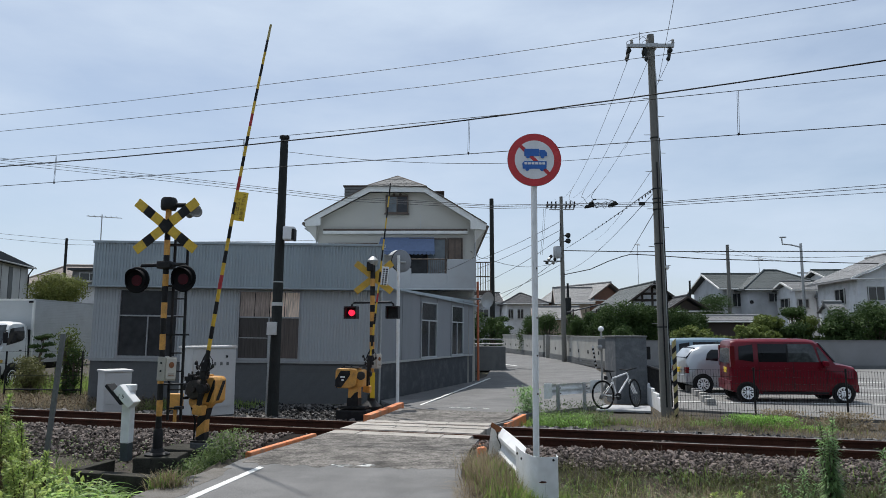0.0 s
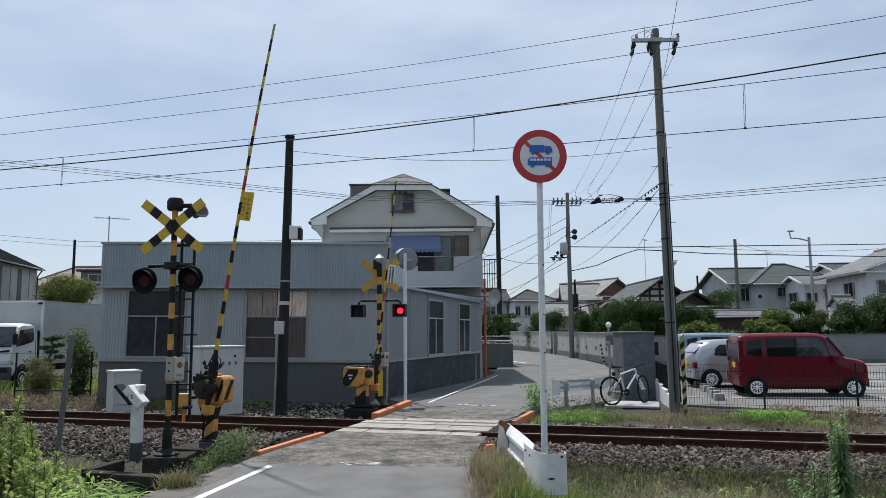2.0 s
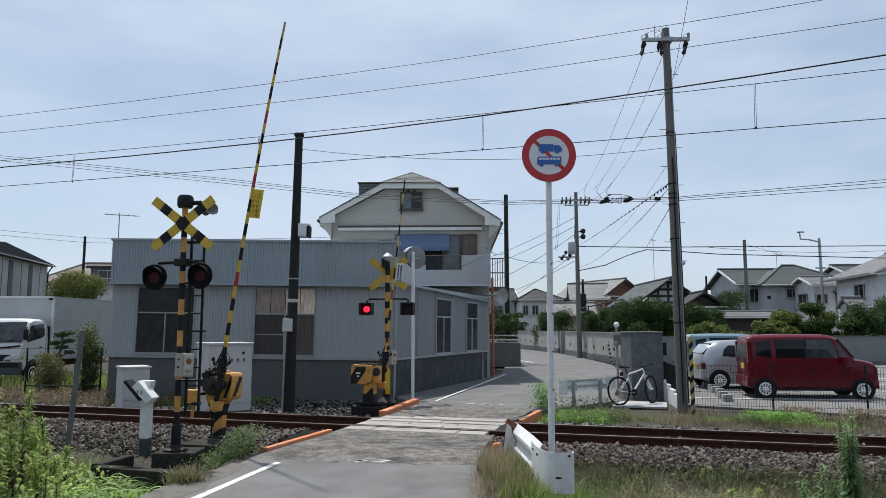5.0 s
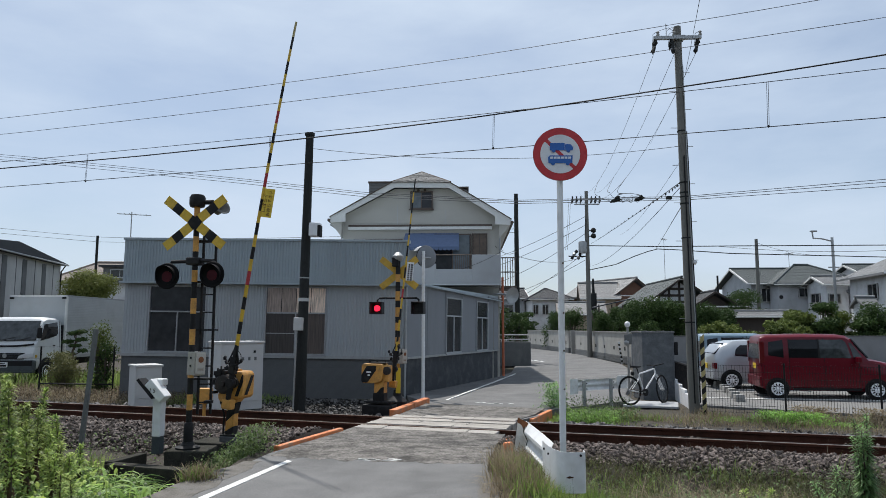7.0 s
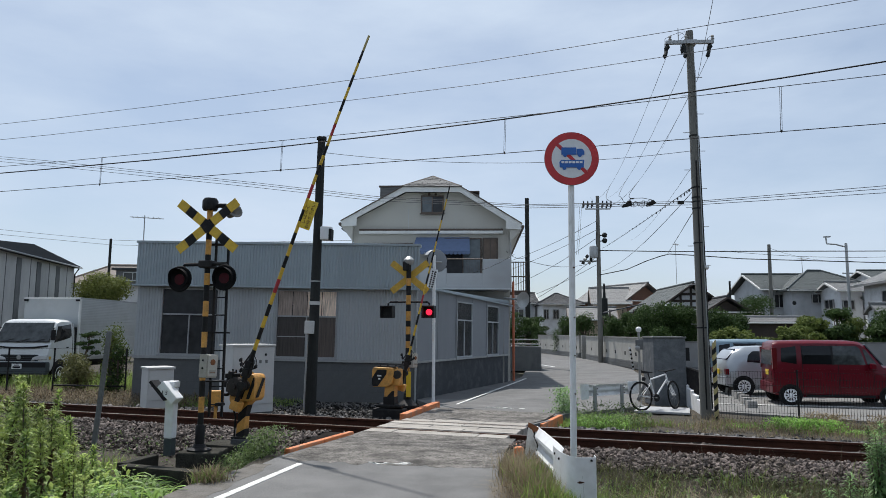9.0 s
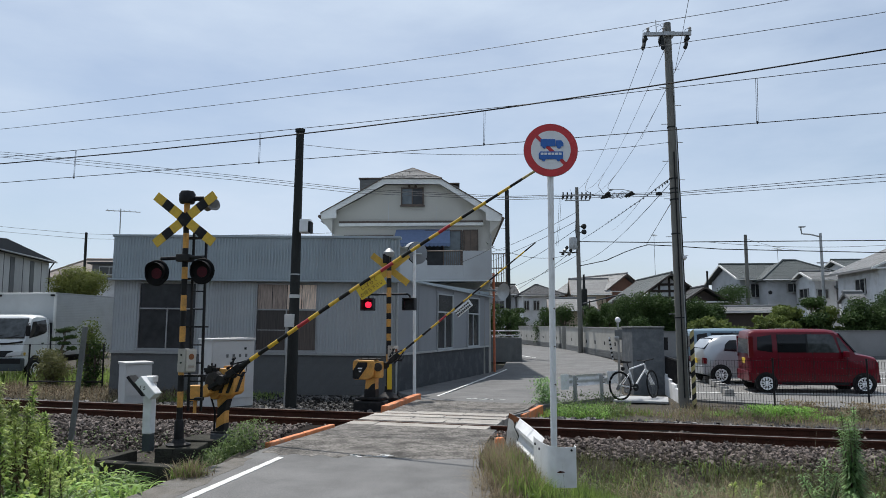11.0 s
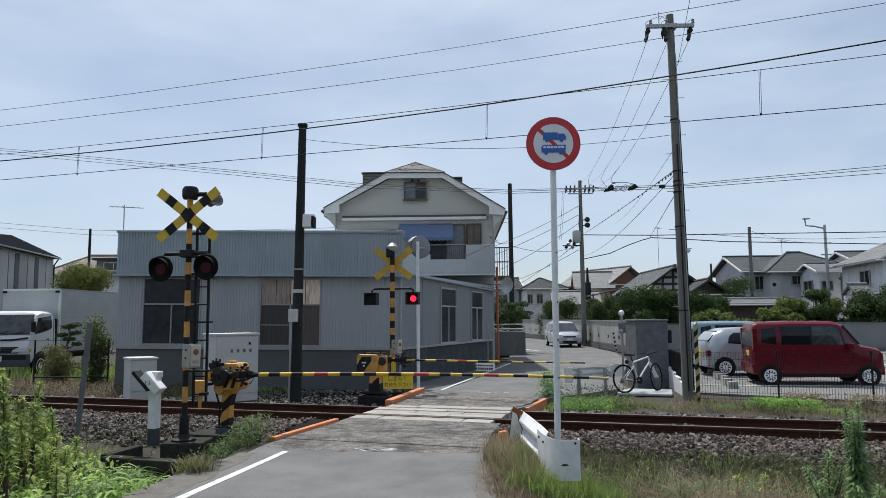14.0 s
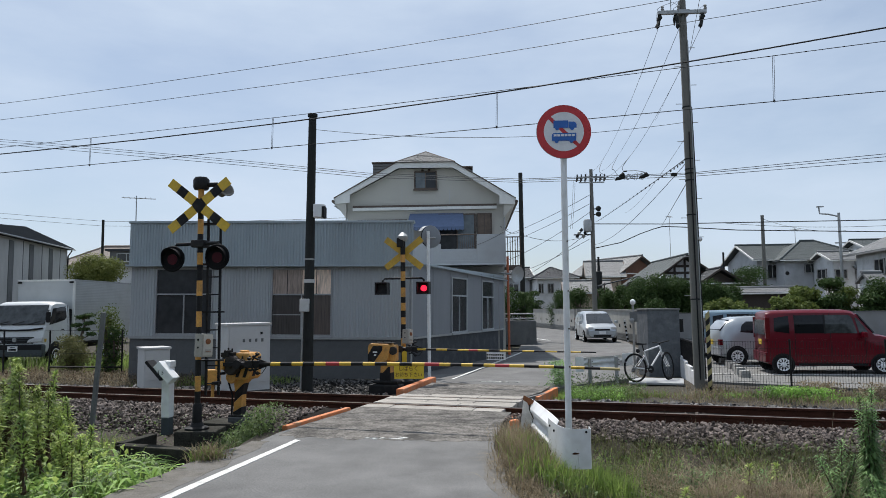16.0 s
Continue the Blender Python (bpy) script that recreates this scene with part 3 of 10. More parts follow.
flat_patch("edge_line", [(-3.3, 4.0), (-3.17, 4.0), (-2.60, 7.18), (-2.26, 9.05), (-2.34, 9.10), (-2.70, 7.18)], 0, PAINT_WHITE, "worn white painted edge line on the asphalt", rise=0.006)


def smear(x, y, l, w, z, seed, turn=0):
    rnd = random.Random(seed)
    n = 18
    poly = []
    for i in range(n):
        a = 2 * math.pi * i / n
        r = 0.55 + 0.45 * rnd.random()
        poly.append((l / 2 * math.cos(a) * r, w / 2 * math.sin(a) * r))
    ob = flat_patch("worn_stop_line", poly, z, PAINT_WHITE, "worn remains of a white painted stop line", rise=0.003)
    ob.matrix_basis = pose(x, y, z, 0, 0, turn)


rnd = random.Random(9)
for cx, cy, z, wide, n in ((-1.26, 9.19, 0.004, 0.055, 15), (-1.02, 9.16, 0.004, 0.06, 6), (0.60, 16.7, -0.075, 0.16, 20)):
    for i in range(n):
        x = cx + rnd.gauss(0, wide)
        far = 1.7 if z < 0 else 1.0
        smear(x, cy - 0.25 * (x - cx) + rnd.gauss(0, 0.035 * far), rnd.uniform(0.06, 0.22), rnd.uniform(0.02, 0.06) * far, z, rnd.random(), rnd.uniform(-25, 5))
# bare concrete edging between the lane and the drain
rnd = random.Random(31)
rim_a, rim_b = [], []
for i in range(44):
    y = 5.2 + i * 0.089
    lane = -3.30 + 0.169 * (y - 5.2) if y < 7 else -3.00 + 0.115 * (y - 7)
    rim_a.append((lane - 0.30 * (1 - 0.55 * smooth01(7.6, 9.0, y)) - 0.07 * noise.noise((y * 3.1, 0.7, 0)), y))
    rim_b.append((lane + 0.16 + 0.10 * noise.noise((y * 2.3, 1.9, 0)) + 0.03 * noise.noise((y * 9.0, 4.1, 0)), y))
flat_patch("concrete_edging", rim_b + list(reversed(rim_a)), 0, DUST, "pale worn gritty edging beside the lane", "edging", 0.0025)
# edge line along the wall of the workshop
s = Shape()
for a, b, za, zb in (((-0.62, 17.6), (1.95, 29.9), -0.105, -0.235),):
    s.loft([[(a[0], a[1], za - 0.02), (a[0], a[1], za), (a[0] + 0.06, a[1], za), (a[0] + 0.06, a[1], za - 0.02)],
            [((a[0] + b[0]) / 2, (a[1] + b[1]) / 2, -0.19), ((a[0] + b[0]) / 2, (a[1] + b[1]) / 2, -0.172), ((a[0] + b[0]) / 2 + 0.08, (a[1] + b[1]) / 2, -0.172), ((a[0] + b[0]) / 2 + 0.08, (a[1] + b[1]) / 2, -0.19)],
            [(b[0], b[1], zb - 0.02), (b[0], b[1], zb), (b[0] + 0.08, b[1], zb), (b[0] + 0.08, b[1], zb - 0.02)]])
solid("edge_line", s, PAINT_WHITE, "thin worn white edge line beside the wall", "marking", kind="structure")
flat_patch("edge_line", [(3.0, 46), (3.15, 46), (4.4, 40.5), (4.25, 40.5)], -0.262, PAINT_WHITE, "short white painted line on the street", rise=0.012)

# crumbled soil creeping over the edge of the lane
rnd = random.Random(21)
rim_in, rim_out = [], []
for i in range(52):
    y = 3.6 + i * 0.095
    edge = 0.16 + (0.037 * (y - 7) if y > 7 else 0.149 * (7 - y))
    rim_in.append((edge - 0.03 - 0.07 * (0.5 + noise.noise((y * 1.9, 0.3, 0))) - 0.03 * noise.noise((y * 7.0, 2.3, 0)), y))
    rim_out.append((edge + 0.12, y))
flat_patch("soil_edge", list(reversed(rim_in)) + rim_out, 0, DUST, "crumbled dusty grit along the lane edge", "grit", 0.002)

# parking lot
lot = Shape()
lot.prism([(5.35, 17.75), (9.0, 15.5), (34, 8.4), (40, 36.2), (8.6, 36.2), (7.6, 32.5), (6.2, 23.0)], -0.30, 0.0)
solid("parking_lot", lot, LOT, "pale dusty asphalt of a car park", "ground", kind="structure", at=pose(0, 0, -0.185))
for i, (x0, y0, x1, y1) in enumerate(((6.2, 19.3, 13.5, 18.3), (7.6, 21.9, 14.5, 21.0), (8.2, 24.6, 15.5, 23.7), (8.6, 27.4, 16.5, 26.5))):
    flat_patch("parking_line", [(x0, y0), (x1, y1), (x1, y1 + 0.12), (x0, y0 + 0.12)], -0.185, PAINT_WHITE, "white painted bay line in the car park")


def make_track():
    track = thing("railway_track", pose(0, 0, 0, 0, 0, TURN), "single rusty narrow-gauge railway track on ballast", "railway track", kind="structure")
    prof = [(-0.061, -0.153), (0.061, -0.153), (0.061, -0.142), (0.010, -0.128), (0.008, -0.045), (0.0325, -0.036), (0.0325, -0.004), (0.026, 0.0), (-0.026, 0.0), (-0.0325, -0.004),
            (-0.0325, -0.036), (-0.008, -0.045), (-0.010, -0.128), (-0.061, -0.142)]
    for v in (RAIL_V - 0.53, RAIL_V + 0.53):
        s = Shape()
        s.loft([[(u, v + a, b) for a, b in prof] for u in (-160, -40, -10, 10, 40, 160)])
        rail = part("rail", s, RUST, track, "rust-brown steel rail")
        s = Shape()
        s.box(-160, 160, v - 0.024, v + 0.024, -0.002, 0.003)
        part("rail_head", s, RAIL_TOP, rail, "worn bright running surface")
    one = Shape().box(-0.11, 0.11, RAIL_V - 1.0, RAIL_V + 1.0, -0.31, -0.154).mesh("sleeper", SLEEPER, 0.015)
    for i in range(-60, 61):
        part("sleeper", one, SLEEPER, track, at=pose(i * 0.62, 0, 0))
    # crossing panels, laid along the rails
    crossing = thing("level_crossing_deck", pose(0, 0, 0, 0, 0, TURN), "worn pale concrete panels between the rails of the crossing", "crossing deck", kind="structure")
    rnd = random.Random(4)
    for a, b, joints in ((RAIL_V - 0.97, RAIL_V - 0.60, (0.21, 0.80)), (RAIL_V - 0.44, RAIL_V - 0.16, (0.62,)), (RAIL_V - 0.145, RAIL_V + 0.145, (0.35, 0.70)),
                         (RAIL_V + 0.16, RAIL_V + 0.44, (0.55,)), (RAIL_V + 0.59, RAIL_V + 0.93, (0.25, 0.66))):
        u0, u1 = -5.18 + rnd.uniform(-0.05, 0.05), -2.68 + rnd.uniform(-0.03, 0.06)
        cuts = [u0] + [u0 + (u1 - u0) * k for k in joints] + [u1]
        for p, q in zip(cuts, cuts[1:]):
            part("panel", Shape().box(p + 0.007, q - 0.007, a, b, -0.13, 0.004 + rnd.uniform(-0.008, 0.008)), PLANK, crossing, bevel=0.012)
    for v in (RAIL_V - 0.585, RAIL_V + 0.575):
        part("flange_filler", Shape().box(-5.1, -2.7, v - 0.012, v + 0.012, -0.12, -0.012), RUST, crossing)


make_track()


GOLD = 1.618
ICO = [Vector(p) / 1.9 for p in ((-1, GOLD, 0), (1, GOLD, 0), (-1, -GOLD, 0), (1, -GOLD, 0), (0, -1, GOLD), (0, 1, GOLD), (0, -1, -GOLD), (0, 1, -GOLD), (GOLD, 0, -1), (GOLD, 0, 1), (-GOLD, 0, -1), (-GOLD, 0, 1))]
ICO_FACES = [(0, 11, 5), (0, 5, 1), (0, 1, 7), (0, 7, 10), (0, 10, 11), (1, 5, 9), (5, 11, 4), (11, 10, 2), (10, 7, 6), (7, 1, 8), (3, 9, 4), (3, 4, 2), (3, 2, 6), (3, 6, 8), (3, 8, 9), (4, 9, 5), (2, 4, 11), (6, 2, 10), (8, 6, 7), (9, 8, 1)]


def scatter_stones(name, count, place, size, material, label, seed, rounded=False):
    rnd = random.Random(seed)
    s = Shape()
    for i in range(count):
        x, y, z = place(rnd)
        r = size * rnd.choice((0.6, 0.75, 0.9, 1.0, 1.2, 1.55)) * rnd.uniform(0.85, 1.15)
        c = Vector((x, y, z + r * 0.25 + rnd.uniform(-0.030, 0.032)))
        q = Euler((rnd.gauss(0, 0.6), rnd.gauss(0, 0.6), rnd.uniform(0, 6.28))).to_matrix()
        ax, ay, az = r * rnd.uniform(0.7, 1.5), r * rnd.uniform(0.6, 1.1), r * rnd.uniform(0.45, 0.85)
        j = lambda: rnd.uniform(0.5, 1.15)
        if rounded:
            v = [Vector((a * ax * j(), b * ay * j(), g * az * j())) for a, b, g in ICO]
            s.add([c + q @ k for k in v], ICO_FACES)
            continue
        j = lambda: rnd.uniform(0.45, 1.0)
        p = [(-ax * j(), -ay * j(), -az * j()), (ax * j(), -ay * j(), -az * j()), (ax * j(), ay * j(), -az * j()), (-ax * j(), ay * j(), -az * j()),
             (-ax * j(), -ay * j(), az * j()), (ax * j(), -ay * j(), az * j()), (ax * j(), ay * j(), az * j()), (-ax * j(), ay * j(), az * j())]
        s.add([c + q @ Vector(k) for k in p], [(3, 2, 1, 0), (4, 5, 6, 7), (0, 1, 5, 4), (1, 2, 6, 5), (2, 3, 7, 6), (3, 0, 4, 7)])
    ob = new(name, raw_mesh(name, s.v, s.f, material))
    return tagged(ob, label, "ballast", kind="stuff")


def on_bed(u0, u1, v0, v1, skip=True, sink=0.0):
    def place(rnd):
        while True:
            u, v = rnd.uniform(u0, u1), rnd.uniform(v0, v1)
            if skip and -5.35 - (v < 11) * 0.35 < u < -2.45:
                continue
            if abs(abs(v - RAIL_V) - 0.53) < 0.07:
                continue
            x, y, _ = uv(u, v)
            return x, y, ground_z(x, y) - sink
    return place


# added sheet just above the soil that paints the stone gaps dark
def ballast_shade_sheet(u0, u1, v0, v1):
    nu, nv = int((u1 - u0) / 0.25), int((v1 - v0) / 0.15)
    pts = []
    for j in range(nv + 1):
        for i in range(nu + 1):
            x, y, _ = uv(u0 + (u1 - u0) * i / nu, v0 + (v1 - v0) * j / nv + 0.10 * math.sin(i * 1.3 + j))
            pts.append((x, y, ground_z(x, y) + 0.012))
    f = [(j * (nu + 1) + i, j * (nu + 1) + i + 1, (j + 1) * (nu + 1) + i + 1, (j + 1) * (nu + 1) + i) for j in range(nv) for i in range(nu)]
    tagged(new("ballast_shade_sheet", raw_mesh("ballast_shade_sheet", pts, f, GAP_SHADE)), "near-black sheet under the ballast, standing in for shade between stones", "ground", kind="structure")


ballast_shade_sheet(-2.35, 9.5, 10.15, 14.35)
ballast_shade_sheet(-18.0, -5.35, 9.75, 14.35)
scatter_stones("ballast", 10500, on_bed(-2.5, 8.5, 10.2, 11.5), 0.029, STONE_BROWN, "dark brown crushed stone ballast on the shoulder", 11, True)
scatter_stones("ballast", 13000, on_bed(-15, -5.0, 9.7, 11.5), 0.028, STONE, "brown-grey crushed stone ballast on the shoulder", 12, True)
scatter_stones("ballast", 3600, on_bed(-18, 9, 11.64, 12.58, sink=0.05), 0.030, STONE, "brown-grey crushed stone ballast between the rails", 13)
scatter_stones("ballast", 6000, on_bed(-18, 10, 12.7, 14.3), 0.034, STONE_GREY, "pale grey crushed stone ballast behind the track", 14)
scatter_stones("gravel", 5000, on_bed(-11.5, -5.0, 13.8, 17.2), 0.03, STONE_GREY, "pale grey gravel beside the workshop", 15)


def kerb(a, b, width, z, label="orange painted concrete kerb, chipped"):
    d = Vector((b[0] - a[0], b[1] - a[1], 0))
    n = max(1, round(d.length / 1.15))
    k = thing("kerb", pose(a[0], a[1], z, 0, 0, math.degrees(math.atan2(d.y, d.x))), label, "kerb", "orange kerbs")
    for i in range(n):
        l = d.length / n
        part("kerb_stone", Shape().box(i * l + 0.004, (i + 1) * l - 0.004, -width / 2 * 0.8, width / 2 * 0.8, -0.2, 0.05), ORANGE, k, bevel=0.02)


kerb((-2.70, 9.90), (-2.12, 11.72), 0.13, 0.0)
kerb((-1.50, 14.0), (-0.98, 16.45), 0.20, 0.03)
kerb((1.17, 13.5), (1.72, 15.05), 0.12, -0.075)
kerb((0.50, 10.75), (0.62, 11.1), 0.12, -0.06)

# ---------- buildings ----------
def corrugated(s, x0, x1, y, z0, z1, pitch, depth, thick=0.01):
    """An upright sheet with trapezoid ribs, facing -y."""
    prof, x = [], x0
    while x < x1 - 1e-6:
        for dx, dy in ((0, 0), (0.3, 0), (0.42, -depth), (0.88, -depth)):
            if x + dx * pitch <= x1:
                prof.append((x + dx * pitch, y + dy))
        x += pitch
    prof.append((x1, y))
    back = [(px, py + thick + depth) for px, py in reversed(prof)]
    n = len(prof)
    v = [(px, py, z) for z in (z0, z1) for px, py in prof] + [(x0, y + thick + depth, z0), (x1, y + thick + depth, z0), (x0, y + thick + depth, z1), (x1, y + thick + depth, z1)]
    f = [(i, i + 1, n + i + 1, n + i) for i in range(n - 1)]
    b = 2 * n
    f += [tuple([b] + list(range(n)) + [b + 1]), tuple([b + 2] + list(range(n, 2 * n)) + [b + 3]), (b, b + 1, b + 3, b + 2), (b, 0, n, b + 2), (b + 1, n - 1, 2 * n - 1, b + 3)]
    s.add(v, f)


def window(parent, x0, x1, z0, z1, y, panes, frame_mat=None, glass=None, depth=0.09, bar=0.05, transom=None, sill=True, tops=None):
    """A framed window in a wall that faces -y: frame, panes and sill."""
    frame_mat, glass = frame_mat or ALU, glass or GLASS
    win = part("window", Shape().box(x0, x1, y + depth * 0.6, y + depth, z0, z1), DARK, parent)
    fr = Shape()
    for a, b, c, d in ((x0, x1, z0, z0 + bar), (x0, x1, z1 - bar, z1), (x0, x0 + bar, z0 + bar, z1 - bar), (x1 - bar, x1, z0 + bar, z1 - bar)):
        fr.box(a, b, y - 0.03, y + depth * 0.55, c, d)
    rows_z = [z0 + bar, z1 - bar] if transom is None else [z0 + bar, transom - bar / 2, transom + bar / 2, z1 - bar]
    if transom is not None:
        fr.box(x0 + bar, x1 - bar, y - 0.026, y + depth * 0.55, transom - bar / 2, transom + bar / 2)
    part("window_frame", fr, frame_mat, win)
    for j in range(0, len(rows_z), 2):
        count = panes if j == 0 or tops is None else tops
        w = (x1 - x0 - 2 * bar) / count
        for i in range(count):
            a = x0 + bar + i * w
            if i and count == panes:
                part("mullion", Shape().box(a - bar * 0.4, a + bar * 0.4, y - 0.02, y + depth * 0.5, rows_z[j], rows_z[j + 1]), frame_mat, win)
            g = glass[(j // 2 * panes + i) % len(glass)] if isinstance(glass, list) else glass
            part("pane", Shape().box(a + 0.01, a + w - 0.01, y + 0.015, y + 0.025, rows_z[j], rows_z[j + 1]), g, win)
    if sill:
        part("sill", Shape().box(x0 - 0.04, x1 + 0.04, y - 0.06, y + 0.02, z0 - 0.05, z0 - 0.005), frame_mat, win)
    return win


def block_courses(parent, x0, x1, y, z0, z1, course=0.19, length=0.39, thick=0.12):
    """A low wall of concrete blocks, each its own piece."""
    part("mortar", Shape().box(x0, x1, y + 0.005, y + thick, z0, z1), BLOCK, parent)
    full = Shape().box(0.004, length - 0.004, y, y + thick - 0.01, 0.004, course - 0.004).mesh("block", BLOCK)
    n = int((z1 - z0) / course + 0.5)
    for j in range(n):
        x = x0 - (length / 2 if j % 2 else 0)
        while x < x1 - 0.05:
            a, b = max(x, x0), min(x + length, x1)
            if b - a > length - 0.01:
                part("block", full, BLOCK, parent, at=pose(a, 0, z0 + j * course))
            elif b - a > 0.06:
                part("block", Shape().box(a + 0.004, b - 0.004, y, y + thick - 0.01, z0 + j * course + 0.004, z0 + (j + 1) * course - 0.004), BLOCK, parent)
            x += length


def workshop():
    """Low steel-clad workshop on a plinth of concrete blocks, its flank along the street."""
    w = thing("workshop", pose(-9.75, 19.4, -0.25, 0, 0.8, 0), "low workshop clad in blue-grey ribbed steel on concrete blocks", "building")
    L = 8.02
    flank = Vector((2.90, 8.45, 0))
    fl = flank.length
    fm = pose(L, 0, 0, 0, 0, math.degrees(math.atan2(flank.y, flank.x)))
    # inner body keeps light out
    body = Shape()
    body.prism([(0.12, 0.14), (L - 0.05, 0.14), (L + flank.x - 0.2, flank.y - 0.1), (0.12, flank.y - 0.1)], 0, 3.22)
    part("inner_wall", body, GREY_WALL, w)
    s = Shape()
    wins = ((0.70, 2.36, 1.28, 3.16), (4.02, 5.76, 1.26, 3.16))
    for a, b, c, d in ((0, wins[0][0], 1.25, 3.2), (wins[0][1], wins[1][0], 1.25, 3.2), (wins[1][1], L, 1.25, 3.2)):
        s = Shape()
        corrugated(s, a, b, 0, c, d, 0.084, 0.016)
        part("siding", s, STEEL_GREY, w, "grey ribbed steel siding")
    for x0, x1, z0, z1 in wins:
        part("lintel", Shape().box(x0, x1, 0.01, 0.05, z1, 3.2), STEEL_GREY, w)
    window(w, *wins[0], 0.0, 2, FRAME_GREY, [GLASS_SHOP, GLASS_SHOP, GLASS_SHOP], 0.14, 0.04, transom=2.42, tops=1)
    # upper panes take the glass with sunlight painted in
    window(w, *wins[1], 0.0, 2, FRAME_GREY, [GLASS_RIB_DARK, GLASS_RIB, GLASS_RIB_LIT_ROSY, GLASS_RIB_LIT_ROSY, GLASS_RIB_LIT_WARM, GLASS_RIB_LIT_WARM], 0.14, 0.04, transom=2.42, tops=4)
    for a, b, z in ((4.06, 4.86, 1.84),):
        part("inner_shelf", Shape().box(a, b, 0.012, 0.0155, z, z + 0.022), GALV, w)
    s = Shape()
    s.box(-0.02, L + 0.02, -0.05, 0.10, 1.17, 1.25)
    part("sill_band", s, GALV, w)
    block_courses(w, 0, L, 0.0, -0.02, 1.17)
    # parapet of ribbed steel
    s = Shape()
    corrugated(s, -0.02, L + 0.03, -0.16, 3.25, 4.42, 0.084, 0.018)
    part("parapet", s, STEEL_BLUE, w, "blue-grey ribbed steel parapet")
    s = Shape()
    s.box(-0.05, L + 0.06, -0.21, 0.10, 4.42, 4.49)
    part("coping", s, STEEL_BLUE, w, bevel=0.01)
    s = Shape()
    s.box(-0.10, L + 0.05, -0.22, -0.05, 3.195, 3.245)
    part("drip_edge", s, STEEL_BLUE, w, bevel=0.01)
    s = Shape()
    s.box(-0.02, 0.02, -0.14, 4.0, 3.25, 4.42)
    part("parapet_return", s, STEEL_BLUE, w)
    s = Shape()
    corrugated(s, 0, 8.3, 0, 1.25, 3.2, 0.105, 0.022)
    part("siding", s, STEEL_GREY, w, at=pose(0, 8.3, 0, 0, 0, -90))
    part("plinth", Shape().box(0.0, 0.12, 0.13, 8.3, -0.02, 1.17), CONCRETE_DARK, w)
    # flank along the street
    holes = ((3.05, 4.55, 1.25, 3.05), (6.15, 7.55, 1.25, 3.05))
    # flank panels are painted darker than the front to show them shaded
    for a, b, c, d in ((0, holes[0][0], 1.22, 3.3), (holes[0][1], holes[1][0], 1.22, 3.3), (holes[1][1], fl, 1.22, 3.3)):
        part("flank_panel", Shape().box(a, b, 0, 0.12, c, d), STEEL_DARK, w, "smooth grey steel sheet, shade put into its colour", at=fm)
    for x0, x1, z0, z1 in holes:
        part("flank_panel", Shape().box(x0, x1, 0.004, 0.11, z1, 3.3), STEEL_DARK, w, "smooth grey steel sheet, shade put into its colour", at=fm)
    part("flank_plinth", Shape().box(0.0, fl, 0.02, 0.12, -0.02, 1.2), STAINED, w, "dark stained concrete plinth", at=fm)
    for x in (1.5, 3.0, 4.6, 6.1, 7.6):
        part("seam", Shape().box(x - 0.012, x + 0.012, -0.012, 0.004, 1.25, 3.28), STEEL_DARK, w, at=fm)
    part("sill_band", Shape().box(0, fl, -0.04, 0.06, 1.185, 1.245), GALV, w, at=fm)
    for x0, x1, z0, z1 in holes:
        win = window(w, x0, x1, z0, z1, 0.0, 2, STEEL_GREY, [GLASS_DUSK, GLASS_DUSK, GLASS_DUSK], 0.10, 0.045, transom=2.45, tops=1)
        win.matrix_basis = fm
    # sloping roof edge over the flank
    roof = Shape()
    roof.loft([[(-0.1, -0.13, 3.335), (-0.1, 0.1, 3.37), (-0.1, 2.5, 3.58), (-0.1, 2.5, 3.5), (-0.1, -0.13, 3.29)],
               [(fl + 0.15, -0.13, 3.165), (fl + 0.15, 0.1, 3.20), (fl + 0.15, 2.5, 3.46), (fl + 0.15, 2.5, 3.4), (fl + 0.15, -0.13, 3.12)]])
    part("roof_edge", roof, STEEL_BLUE, w, at=fm)
    top = Shape()
    top.prism([(0, -0.05), (L, -0.05), (L + flank.x, flank.y), (0, flank.y)], 3.24, 3.34)
    part("roof", top, STEEL_BLUE, w)
    part("downpipe", Shape().tube([(L - 0.02, -0.08, 3.2), (L - 0.02, -0.08, 0.1)], 0.028), GALV, w)


workshop()


